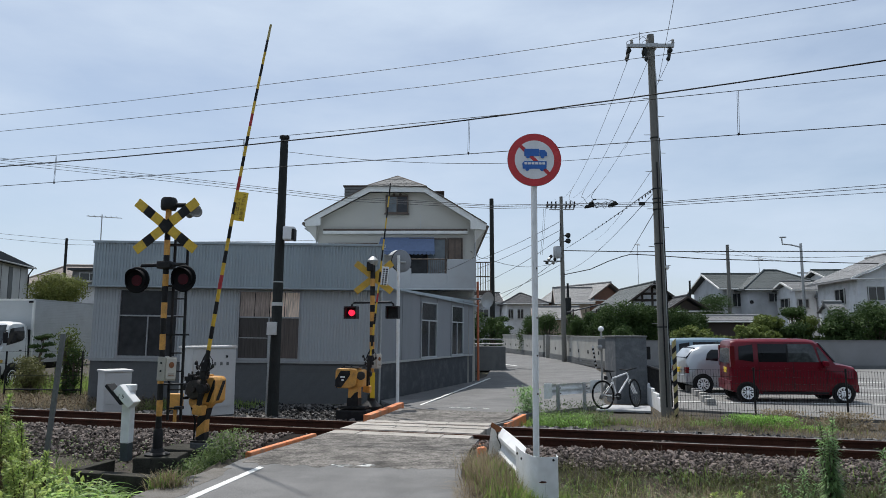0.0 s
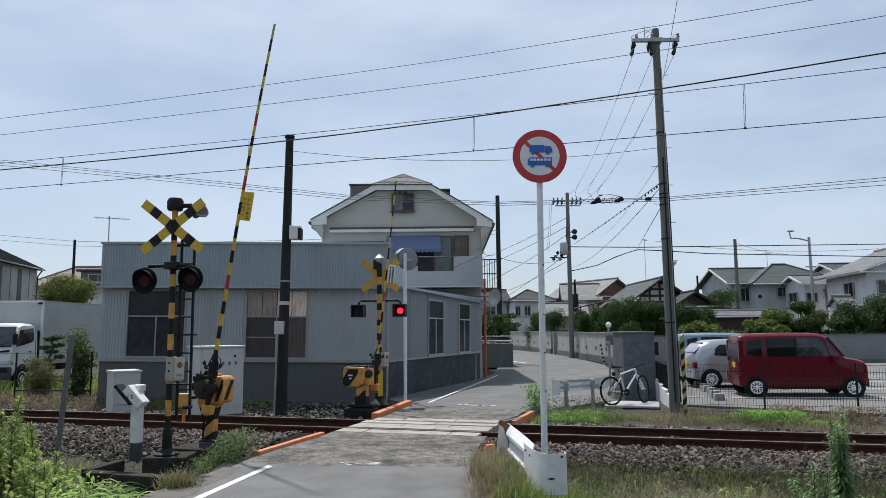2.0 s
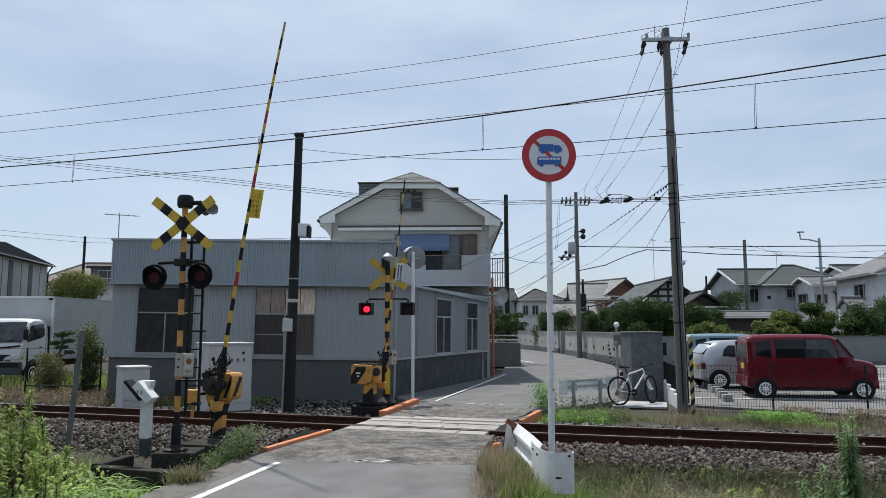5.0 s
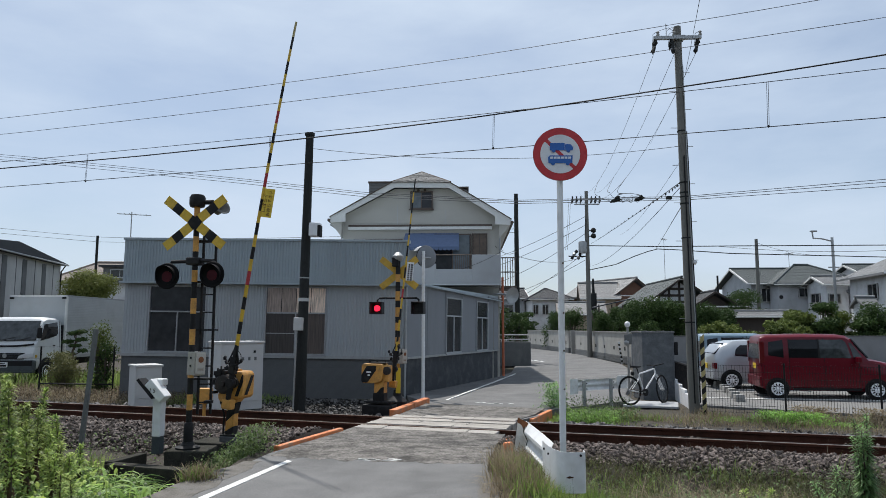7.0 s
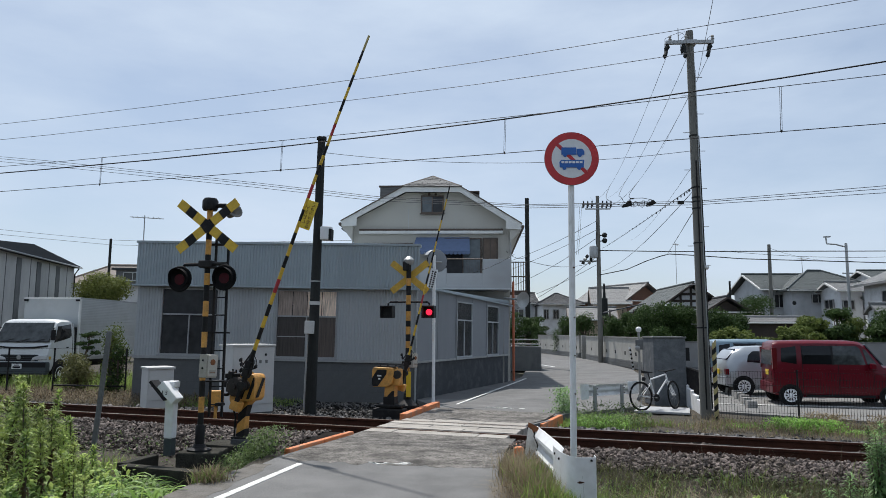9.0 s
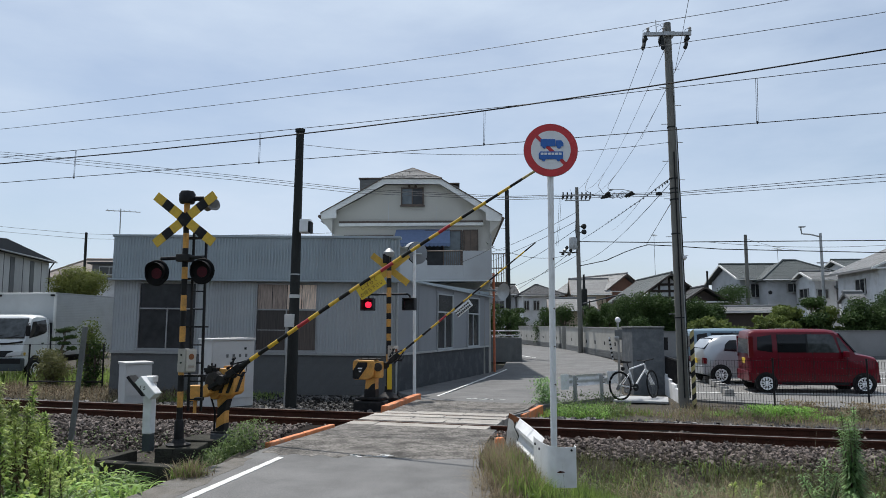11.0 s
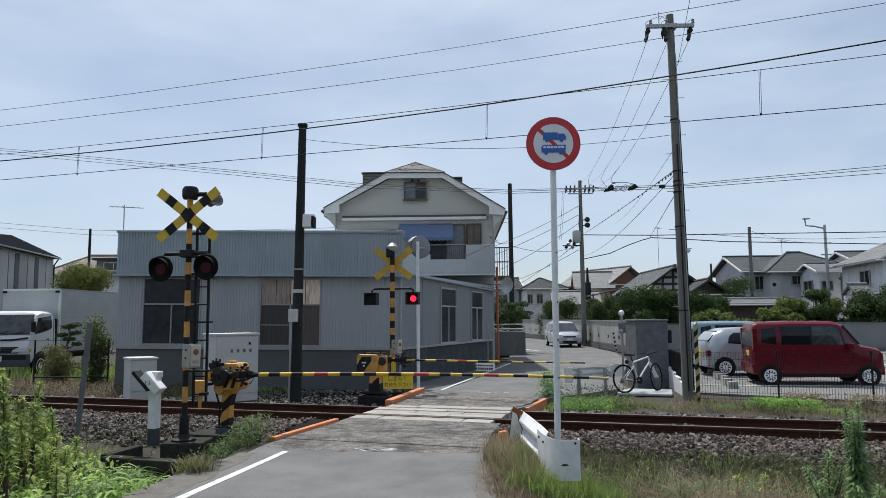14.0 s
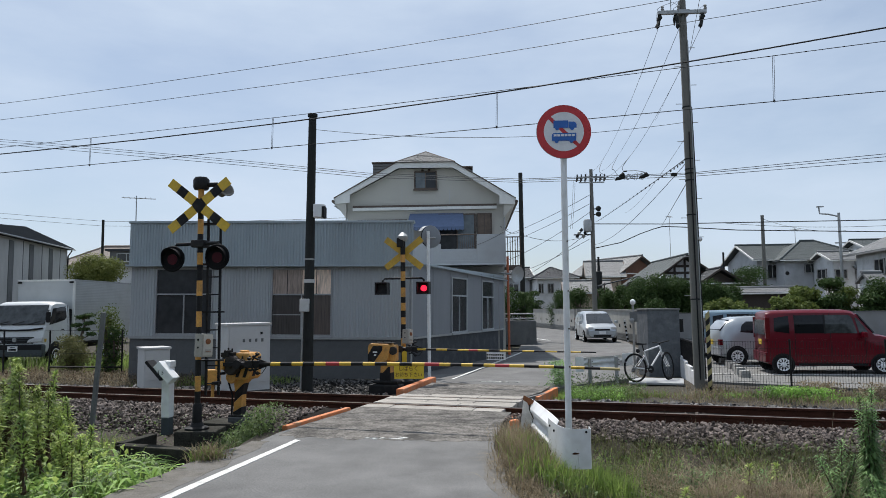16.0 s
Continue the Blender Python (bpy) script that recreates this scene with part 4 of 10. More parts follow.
def gambrel_house():
    """Two-storey house behind the workshop, with a hipped gambrel front."""
    h = thing("house", pose(-1.99, 28.2, -0.456) @ Matrix.Scale(1.106, 4), "two-storey cream house with a grey hipped roof and balcony", "house")
    L, R = -2.84, 2.95
    prof = [(-3.28, 5.98), (-2.12, 6.63), (-0.96, 7.27), (1.14, 7.25), (2.28, 6.56), (3.40, 5.86)]
    inner = [(x, z - 0.11) for x, z in prof]
    body = Shape()
    body.box(L, R, 0, 8.0, 0, 5.55)
    body.upright([(L, 5.55), (R, 5.55), (R, 5.98), (1.10, 7.1), (-0.90, 7.1), (L, 6.08)], 0.0, 0.3)
    part("wall", body, STUCCO, h, "cream stucco wall")
    roof = Shape()
    roof.loft([[(x, y, z) for x, z in prof] + [(x, y, z) for x, z in reversed(inner)] for y in (-0.30, 8.6)])
    rf = part("roof", roof, SLATE, h, "grey shingle roof")
    # white boards that drop into square cheeks at the eaves
    barge = Shape()
    low = [(-2.69, 6.12), (-0.89, 7.08), (1.11, 7.06), (2.80, 5.99)]
    barge.upright([prof[0], (-3.24, 5.79), (-2.69, 5.82), low[0]], -0.36, -0.305)
    barge.upright([prof[0], low[0], low[1], prof[2]], -0.36, -0.305)
    barge.upright([prof[2], low[1], low[2], prof[3]], -0.36, -0.305)
    barge.upright([prof[3], low[2], low[3], prof[5]], -0.36, -0.305)
    barge.upright([prof[5], low[3], (2.80, 5.69), (3.35, 5.66)], -0.36, -0.305)
    part("bargeboard", barge, TRIM, h, "white bargeboard")
    edge = Shape()
    for i in range(5):
        a, b = prof[i], prof[i + 1]
        edge.upright([a, b, (b[0], b[1] + 0.035), (a[0], a[1] + 0.035)], -0.40, -0.26)
    part("roof_edge", edge, BROWN, h)
    # small hip at the top of the gable, laid in shingle courses
    apex = Vector((0.02, 1.2, 8.0))
    hip = Shape()
    hip.add([(-1.0, -0.42, 7.27), (1.18, -0.42, 7.25), (0.05, 1.2, 7.98), (-0.01, 1.2, 7.98), (-1.0, 8.6, 7.27), (1.18, 8.6, 7.25), (0.05, 7.2, 7.98), (-0.01, 7.2, 7.98)],
            [(0, 1, 2, 3), (1, 5, 6, 2), (4, 0, 3, 7), (5, 4, 7, 6), (3, 2, 6, 7)])
    cap = part("roof_cap", hip, SLATE, h, "grey shingle hip")
    rnd = random.Random(71)
    a, b = Vector((-1.0, -0.43, 7.275)), Vector((1.18, -0.43, 7.255))
    up = Vector((0, -0.40, 0.92)) * 0.02
    for j in range(8):
        p0, p1, q0, q1 = a.lerp(apex, j / 8), b.lerp(apex, j / 8), a.lerp(apex, (j + 0.96) / 8), b.lerp(apex, (j + 0.96) / 8)
        n = max(1, round((p1 - p0).length / 0.20))
        for i in range(n):
            s0, s1 = i / n + 0.006, (i + 1) / n - 0.006
            k = up * rnd.uniform(0.7, 1.4)
            c = [p0.lerp(p1, s0), p0.lerp(p1, s1), q0.lerp(q1, s1), q0.lerp(q1, s0)]
            part("shingle", Shape().add(c + [c[0] + k, c[1] + k, c[2] + k * 0.4, c[3] + k * 0.4], [(4, 5, 6, 7), (0, 1, 5, 4), (1, 2, 6, 5), (2, 3, 7, 6), (3, 0, 4, 7)]), SLATE, cap)
    for e in (a, b):
        part("hip_ridge", Shape().tube([e, apex], 0.035, 6), BROWN, h)
    for poly in ([(-2.22, 6.4), (-0.9, 6.9), (-0.9, 7.84), (-2.22, 7.82)], [(1.2, 6.9), (1.85, 6.5), (1.85, 7.46), (1.66, 7.56), (1.2, 7.6)]):
        d = part("dormer", Shape().upright(poly, 2.4, 4.2), SLATE, h, "shingle-clad roof dormer")
        x0, x1 = min(p[0] for p in poly), max(p[0] for p in poly)
        for k in range(7):
            z = 7.0 + 0.12 * k
            if z < poly[2][1] - 0.1:
                part("shingle_course", Shape().box(x0, x1, 2.37, 2.405, z, z + 0.10), SLATE, d)
        part("dormer_cap", Shape().box(x0 - 0.05, x1, 2.34, 4.2, max(p[1] for p in poly), max(p[1] for p in poly) + 0.05), BROWN, d)
    for i in range(5):
        p, q = inner[i], inner[i + 1]
        part("soffit", Shape().upright([(p[0], p[1] - 0.004), (q[0], q[1] - 0.004), (q[0], q[1] - 0.03), (p[0], p[1] - 0.03)], -0.30, 0.0), STUCCO, h)
    part("boxed_eave", Shape().upright([(-3.24, 5.78), (L, 5.26), (L, 6.10), (-3.24, 5.88)], -0.30, 8.4), STUCCO, h)
    part("boxed_eave", Shape().upright([(R, 5.20), (3.35, 5.65), (3.35, 5.78), (R, 6.0)], -0.30, 8.4), STUCCO, h)
    for x, z in ((-3.30, 5.88), (3.42, 5.76)):
        part("gutter", Shape().tube([(x, -0.38, z), (x, 8.5, z)], 0.06), BROWN, h, "dark gutter")
    for x, e in ((L - 0.03, -3.28), (R + 0.03, 3.40)):
        part("downpipe", Shape().tube([(e, -0.2, 5.74), (x, -0.06, 5.45), (x, -0.06, 3.4)], 0.03, 8), GALV, h)
    window(h, -0.33, 0.51, 6.32, 6.98, -0.09, 2, BROWN, [GLASS_PALE, GLASS_DUSK], 0.085, 0.04)
    for x in (-0.03, 0.21):
        part("vent_cap", Shape().lathe([(0, 0), (0.05, 0), (0.05, 0.03), (0, 0.05)], 10, pose(x, -0.001, 7.04, 90, 0, 0)), BROWN, h)
    # band over the upper floor: dark cover strip on a white rail
    part("flashing", Shape().box(-2.62, 2.70, -0.12, 0.0, 5.655, 5.73), BROWN, h, "dark cover strip")
    part("flashing", Shape().box(-2.62, 2.70, -0.15, 0.0, 5.54, 5.65), TRIM, h, "white flashing band", bevel=0.01)
    for x, z in ((-0.80, 6.5), (0.97, 6.3)):
        part("joint", Shape().box(x - 0.008, x + 0.008, -0.006, 0.0, 5.74, z), GREY_WALL, h)
    # awning, balcony door and windows of the upper floor
    aw = Shape()
    aw.add([(-0.50, -0.02, 5.42), (1.47, -0.02, 5.42), (1.50, -1.05, 4.80), (-0.55, -1.05, 4.80), (-0.50, -0.02, 5.38), (1.47, -0.02, 5.38), (1.50, -1.05, 4.76), (-0.55, -1.05, 4.76)],
           [(0, 1, 2, 3), (7, 6, 5, 4), (3, 2, 6, 7), (0, 3, 7, 4), (2, 1, 5, 6)])
    for i in range(14):
        x = -0.55 + i * 0.147
        aw.upright([(x, 4.80), (x, 4.70), (x + 0.035, 4.672), (x + 0.07, 4.665), (x + 0.105, 4.672), (x + 0.14, 4.70), (x + 0.14, 4.80)], -1.056, -1.046)
    part("awning", aw, AWNING, h, "faded blue cloth awning with scalloped edge")
    for x in (-0.48, 1.44):
        part("awning_arm", Shape().tube([(x, -0.02, 4.75), (x, -1.03, 4.79)], 0.014, 6), GALV, h)
    window(h, 0.55, 1.92, 3.60, 5.38, -0.09, 2, BROWN, [GLASS_DUSK, GLASS_PALE], 0.085, 0.045, sill=False)
    window(h, 1.96, 2.52, 4.58, 5.39, -0.09, 2, BROWN, [GLASS_BROWN, GLASS_BROWN], 0.085, 0.04)
    window(h, -2.43, -0.61, 4.2, 5.2, -0.09, 2, BROWN, GLASS, 0.085, 0.05)
    bal = Shape()
    bal.box(-1.9, 2.89, -2.0, 0.0, 3.39, 3.52)
    bal.box(-1.9, 0.72, -2.0, -1.90, 3.5, 4.1)
    bal.box(1.94, 2.89, -2.0, -1.90, 3.5, 4.41)
    bal.box(2.79, 2.89, -1.9, 0.0, 3.5, 4.41)
    part("balcony", bal, BALCONY, h, "white rendered balcony", bevel=0.012)
    part("balcony_kerb", Shape().box(0.72, 1.94, -1.99, -1.91, 3.5, 3.92), BALCONY, h)
    part("balcony_edge", Shape().box(-1.92, 2.91, -2.03, -1.99, 3.37, 3.42), GREY_WALL, h)
    for i in range(9):
        x = 1.38 + i * 0.068
        part("baluster", Shape().tube([(x, -1.95, 3.92), (x, -1.95, 4.40)], 0.009, 6), BROWN, h)
    part("handrail", Shape().tube([(0.72, -1.95, 4.41), (1.94, -1.95, 4.41)], 0.02, 8), BROWN, h)
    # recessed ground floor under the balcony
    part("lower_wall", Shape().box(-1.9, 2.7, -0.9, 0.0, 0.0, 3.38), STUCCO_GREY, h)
    # outside stair landing on the street side
    part("landing", Shape().box(2.95, 3.66, 1.0, 2.2, 3.40, 3.52), BROWN, h, "dark steel landing")
    for i in range(7):
        x = 3.04 + i * 0.095
        part("baluster", Shape().tube([(x, 1.02, 3.52), (x, 1.02, 4.60)], 0.016, 6), BROWN, h)
    for z in (4.05, 4.60):
        part("handrail", Shape().tube([(2.98, 1.02, z), (3.66, 1.02, z)], 0.022, 8), BROWN, h)
    return h


gambrel_house()

# ---------- level crossing gear ----------
def banded_pole(parent, r, bands, z0, z1, first_dark=True, x=0, y=0):
    """A pole of amber and black bands."""
    n = len(bands) - 1
    for i in range(n):
        a, b = bands[i], bands[i + 1]
        part("band", Shape().tube([(x, y, a), (x, y, b)], r, 14, cap=i in (0, n - 1)), BLACK if (i % 2 == 0) == first_dark else AMBER, parent, smooth=True)


def crossbuck(parent, z, y, arm=0.57, width=0.135, faces=True, x=0.0):
    cb = part("crossbuck", Shape().box(x - 0.09, x + 0.09, y, y + 0.04, z - 0.09, z + 0.09), BLACK, parent, "black and yellow diagonal cross")
    for k, ang in enumerate((38, -38)):
        m = pose(x, y - 0.022 - 0.012 * k, z, 0, -ang, 0)
        if faces:
            cuts = [-arm, -0.40, -0.25, -0.09, 0.09, 0.25, 0.40, arm]
            for i in range(7):
                part("bar", Shape().box(cuts[i], cuts[i + 1], 0, 0.010, -width / 2, width / 2), YELLOW if i % 2 == 0 else BLACK, cb, at=m)
        else:
            part("bar", Shape().box(-arm, arm, 0, 0.010, -width / 2, width / 2), AMBER_FADED, cb, at=m)
    return cb


def round_signal(parent, x, z, y, name="signal_light"):
    """A round signal with back plate, hood and lens, facing -y."""
    plate = Shape().lathe([(0.0, 0.0), (0.18, 0.0), (0.19, 0.012), (0.18, 0.03), (0.12, 0.06), (0.10, 0.16), (0.0, 0.17)], 24, pose(x, y, z, -90, 0, 0))
    sig = part(name, plate, SIGNAL_BLACK, parent, "round black signal with a red lens", smooth=True)
    hood = Shape()
    n = 20
    vs, fs = [], []
    for i in range(n + 1):
        a = math.radians(-35 + 250 * i / n)
        long = 0.13 * (0.35 + 0.65 * max(0, math.sin(a)))
        for rr in (0.148, 0.142):
            vs += [(x + rr * math.cos(a), y - 0.005, z + rr * math.sin(a)), (x + rr * math.cos(a), y - long, z + rr * math.sin(a))]
    for i in range(n):
        a, b = 4 * i, 4 * i + 4
        fs += [(a, a + 1, b + 1, b), (a + 2, b + 2, b + 3, a + 3), (a + 1, a + 3, b + 3, b + 1)]
    hood.add(vs, fs)
    part("hood", hood, SIGNAL_BLACK, sig)
    part("inner_ring", disc(0.13, x, z, y - 0.008, y - 0.001), SIGNAL_BLACK, sig)
    part("lens", disc(0.078, x + 0.01, z - 0.01, y - 0.014, y - 0.006), LENS_DARK_RED, sig, "dark red lens")
    return sig


def junction_box(parent, x, y, z, m=None):
    """Call box on the pole, its front turned to the side of the road."""
    b = part("junction_box", Shape().box(-0.085, 0.10, -0.085, 0.085, -0.165, 0.165), BOX_BEIGE, parent, "beige emergency call box", bevel=0.012, at=pose(x, y, z, 0, 2, 64))
    part("box_door", Shape().box(-0.07, 0.09, -0.100, -0.083, -0.145, 0.15), BOX_DOOR, b, "pale beige door with a worn red mark", bevel=0.008)
    part("button", disc(0.042, 0.005, 0.055, -0.106, -0.098, 16), RUST_PATCH, b)
    part("notice", Shape().box(-0.045, 0.06, -0.104, -0.098, -0.105, -0.055), BOX_BEIGE, b)
    part("notice", Shape().box(-0.035, 0.05, -0.106, -0.099, -0.09, -0.083), RUST_PATCH, b)
    for k in (-0.03, 0.08):
        part("lock", disc(0.014, 0.0, k, -0.012, 0.0, 10, pose(-0.085, 0.0, 0, 0, 0, -90)), DARK, b)
    return b


def near_crossing_signal():
    c = thing("crossing_signal", pose(-3.985, 9.97, 0, 0, 0, -6), "black and amber banded crossing signal with diagonal cross", "crossing signal", "crossing signals")
    part("base", Shape().lathe([(0.0, -0.05), (0.17, -0.05), (0.17, 0.02), (0.10, 0.04), (0.075, 0.09), (0.0, 0.09)], 16), BLACK, c, smooth=True)
    banded_pole(c, 0.042, [0.05, 0.53, 0.75, 0.98, 1.19, 1.45, 1.673, 1.897, 2.12, 2.353, 2.526, 2.80, 3.02, 3.16, 3.5], 0, 3.5)
    part("sleeve", Shape().tube([(0, 0, 0.08), (0, 0, 0.33), (0, 0, 0.36)], [0.068, 0.066, 0.05], 14), BLACK, c, smooth=True)
    part("ground_box", Shape().box(0.20, 0.30, 0.02, 0.12, 0.62, 0.66), BLACK, c)
    part("siren", Shape().lathe([(0.0, 3.46), (0.10, 3.46), (0.115, 3.50), (0.115, 3.60), (0.09, 3.64), (0.0, 3.64)], 16), BLACK, c, "black siren cap", smooth=True)
    part("siren_bracket", Shape().tube([(0.05, 0, 3.53), (0.24, 0.02, 3.53)], 0.035), BLACK, c)
    part("loudspeaker", Shape().lathe([(0.02, 0.0), (0.05, 0.03), (0.07, 0.12), (0.13, 0.19), (0.11, 0.192), (0.0, 0.10)], 18, pose(0.24, 0.10, 3.38, 30, 60, 0)), CONCRETE_DARK, c, smooth=True)
    crossbuck(c, 3.21, -0.10, x=0.035)
    bar = Shape().tube([(-0.38, -0.03, 2.55), (-0.38, -0.03, 2.63), (-0.35, -0.03, 2.65), (0.28, -0.03, 2.66), (0.31, -0.03, 2.64), (0.31, -0.03, 2.55)], 0.026, 8)
    part("crossarm", bar, BLACK, c)
    part("clamp", Shape().box(-0.10, 0.10, -0.10, 0.10, 2.60, 2.71), BLACK, c, bevel=0.02)
    round_signal(c, -0.38, 2.44, -0.10)
    round_signal(c, 0.31, 2.455, -0.10)
    lad = part("ladder", Shape().box(0.0, 0.03, 0, 0.03, 0.45, 3.05, pose(0.02, 0.16, 0)), BLACK, c, "black steel ladder")
    part("stile", Shape().box(0.0, 0.03, 0, 0.03, 0.45, 3.05, pose(0.205, 0.18, 0)), BLACK, lad)
    for i in range(10):
        part("rung", Shape().tube([(0.03, 0.175, 0.62 + 0.26 * i), (0.225, 0.195, 0.62 + 0.26 * i)], 0.011, 6), BLACK, lad)
    for z in (0.95, 1.65, 2.35, 2.95):
        part("ladder_bracket", Shape().box(-0.06, 0.30, 0.06, 0.19, z, z + 0.025), BLACK, c)
    junction_box(c, 0.125, -0.10, 1.19)


near_crossing_signal()


def far_crossing_signal():
    c = thing("crossing_signal", pose(-1.66, 16.4, -0.03, 0, 0, -8), "banded crossing signal seen from behind, red lamps blinking", "crossing signal", "crossing signals")
    part("base", Shape().lathe([(0.0, -0.3), (0.24, -0.3), (0.24, 0.03), (0.10, 0.16), (0.09, 0.3), (0.0, 0.3)], 12), BLACK, c, smooth=True)
    banded_pole(c, 0.057, [0.2, 0.75, 1.02, 1.34, 1.50, 1.66, 1.84, 1.98, 2.20, 2.36, 2.58, 2.80, 2.98, 3.40], 0, 3.4)
    part("siren", Shape().lathe([(0.0, 3.30), (0.09, 3.30), (0.13, 3.38), (0.13, 3.42), (0.05, 3.50), (0.0, 3.52)], 16), GALV, c, "grey siren cap", smooth=True)
    part("siren_bracket", Shape().box(-0.13, 0.03, -0.10, 0.03, 3.16, 3.38), BLACK, c, bevel=0.02)
    crossbuck(c, 3.02, 0.12, 0.56, 0.155, faces=False)
    part("crossarm", Shape().tube([(-0.50, 0.02, 2.30), (-0.50, 0.02, 2.38), (-0.45, 0.02, 2.42), (0.45, 0.02, 2.42), (0.50, 0.02, 2.38), (0.50, 0.02, 2.30)], 0.024, 8), BLACK, c)
    lamps = []
    for x in (-0.50, 0.50):
        # open-backed square hood, the lens deep inside it
        hs = Shape()
        for a, b, d, e in ((-0.15, 0.15, 0.12, 0.15), (-0.15, 0.15, -0.14, -0.11), (-0.15, -0.12, -0.11, 0.12), (0.12, 0.15, -0.11, 0.12)):
            hs.box(x + a, x + b, -0.17, 0.10, 2.18 + d, 2.18 + e)
        hs.box(x - 0.15, x + 0.15, 0.02, 0.10, 2.04, 2.33)
        sig = part("signal_light", hs, BLACK, c, "black hooded signal with a red lamp", bevel=0.008)
        part("lamp", disc(0.072, x, 2.18, -0.03, 0.02, 20), LAMP_ON, sig, "glowing red lamp")
        # the lamp always glows; this added blade covers it for the dark phase
        shutter = part("shutter", Shape().box(-0.115, 0.115, -0.006, 0.006, -0.115, 0.115), BLACK, sig, "added black blade that hides the lamp between blinks", at=pose(x, -0.06, 2.18))
        lamps.append((shutter, x))
    junction_box(c, 0.12, -0.10, 1.06)
    part("reflector", Shape().box(-0.01, 0.10, -0.10, -0.085, 0.22, 0.80), PLATE_YELLOW, c, "yellow reflective strip")
    part("step", Shape().tube([(-0.16, 0, 1.74), (0.16, 0, 1.74)], 0.008, 6), GALV, c)
    return lamps


BLINK_BLADES = far_crossing_signal()


def barrier_machine(name, at, label, style):
    """Post, drive housing and counterweight of a barrier; the arm turns on a pivot."""
    b = thing(name, at, label, "crossing barrier", "crossing barriers")
    if style == "near":
        part("foot", Shape().box(-0.14, 0.14, -0.14, 0.14, -0.25, 0.02), STAINED, b, bevel=0.02)
        part("base_plate", Shape().box(-0.15, 0.13, -0.12, 0.12, 0.015, 0.05), BLACK, b, "greasy black base plate", bevel=0.01)
        # cast post in amber and black, the joints running aslant
        levels = ((0.04, 0.0, -0.02, 0.078), (0.13, 0.55, -0.02, 0.075), (0.30, 0.85, -0.01, 0.072), (0.47, 0.85, 0.02, 0.085), (0.64, 0.0, 0.06, 0.125))
        for k, (lo, hi) in enumerate(zip(levels, levels[1:])):
            rings = [[(c + dx * w, dy * w * 0.9, z + tilt * dx * w) for dx, dy in ((-1, -1), (1, -1), (1, 1), (-1, 1))] for z, tilt, c, w in (lo, hi)]
            part("post", Shape().loft(rings), BLACK if k % 2 == 0 else AMBER, b, "cast post in amber and black slanting bands" if k == 1 else "", bevel=0.012)
        h = part("housing", Shape().upright([(0.0, 0.60), (0.22, 0.60), (0.27, 0.65), (0.28, 0.97), (0.24, 1.02), (0.0, 1.02)], -0.16, 0.15), AMBER, b, "amber drive housing with black diagonal stripes", bevel=0.03)
        for x in (0.005, 0.135):
            part("stripe", Shape().upright([(x, 0.64), (x + 0.055, 0.64), (x + 0.14, 0.86), (x + 0.14, 0.97), (x + 0.12, 0.97)], -0.168, -0.162), BLACK, h)
        part("stripe", Shape().upright([(-0.13, 0.66), (-0.05, 0.66), (0.12, 0.95), (0.04, 0.95)], -0.286, -0.2815, pose(0, 0, 0, 0, 0, 90)), BLACK, h)
        part("lug", Shape().lathe([(0, -0.10), (0.09, -0.10), (0.105, -0.08), (0.105, 0.08), (0.09, 0.10), (0, 0.10)], 16, pose(-0.08, -0.06, 0.64, 90, 0, 0)), AMBER, b, "rounded amber lug", smooth=True)
        m = part("motor", Shape().lathe([(0, 0), (0.14, 0), (0.155, 0.015), (0.155, 0.12), (0.13, 0.145), (0.05, 0.15), (0.045, 0.175), (0, 0.178)], 20, pose(-0.04, -0.10, 0.83, 90, 0, 0)), GREASE, b, "greasy dark motor drum", smooth=True)
        part("gear_case", Shape().box(-0.21, -0.02, -0.22, -0.06, 0.74, 0.97), BLACK, b, "greasy black gear case", bevel=0.03)
        for x, y, z, sx, sz in ((-0.19, -0.18, 0.99, 0.03, 0.035), (-0.11, -0.20, 1.01, 0.04, 0.05), (-0.03, -0.18, 1.0, 0.03, 0.03), (-0.22, -0.16, 0.86, 0.025, 0.05), (-0.20, -0.21, 0.70, 0.03, 0.02)):
            part("fitting", Shape().box(x - sx, x + sx, y - 0.05, y + 0.05, z - sz, z + sz), BLACK, m, bevel=0.008)
        for x, z in ((-0.16, 1.03), (-0.10, 1.06)):
            part("bolt", Shape().tube([(x, -0.2, z), (x, -0.2, z + 0.04)], 0.014, 8), GREASE, m)
        part("gear", Shape().lathe([(0, 0), (0.075, 0), (0.08, 0.01), (0.08, 0.05), (0, 0.055)], 18, pose(0.13, -0.17, 0.85, 90, 0, 0)), GREASE, b, "greasy drive gear", smooth=True)
        part("cap", Shape().lathe([(0, 0), (0.075, 0), (0.07, 0.035), (0, 0.04)], 14, pose(0.08, -0.03, 1.015)), AMBER, b, smooth=True)
        part("hose", Shape().tube([(-0.17, -0.10, 0.74), (-0.19, -0.06, 0.55), (-0.10, -0.08, 0.35), (-0.11, -0.08, 0.05)], 0.014, 8), RUBBER, b)
    else:
        part("foot", Shape().box(-0.36, 0.34, -0.16, 0.16, -0.2, 0.08), BLACK, b, "black painted foot", bevel=0.03)
        part("post_foot", Shape().box(-0.125, 0.13, -0.108, 0.108, 0.14, 0.33), BLACK, b, bevel=0.015)
        part("base_plate", Shape().box(-0.28, 0.30, -0.14, 0.14, 0.10, 0.16), BLACK, b, bevel=0.02)
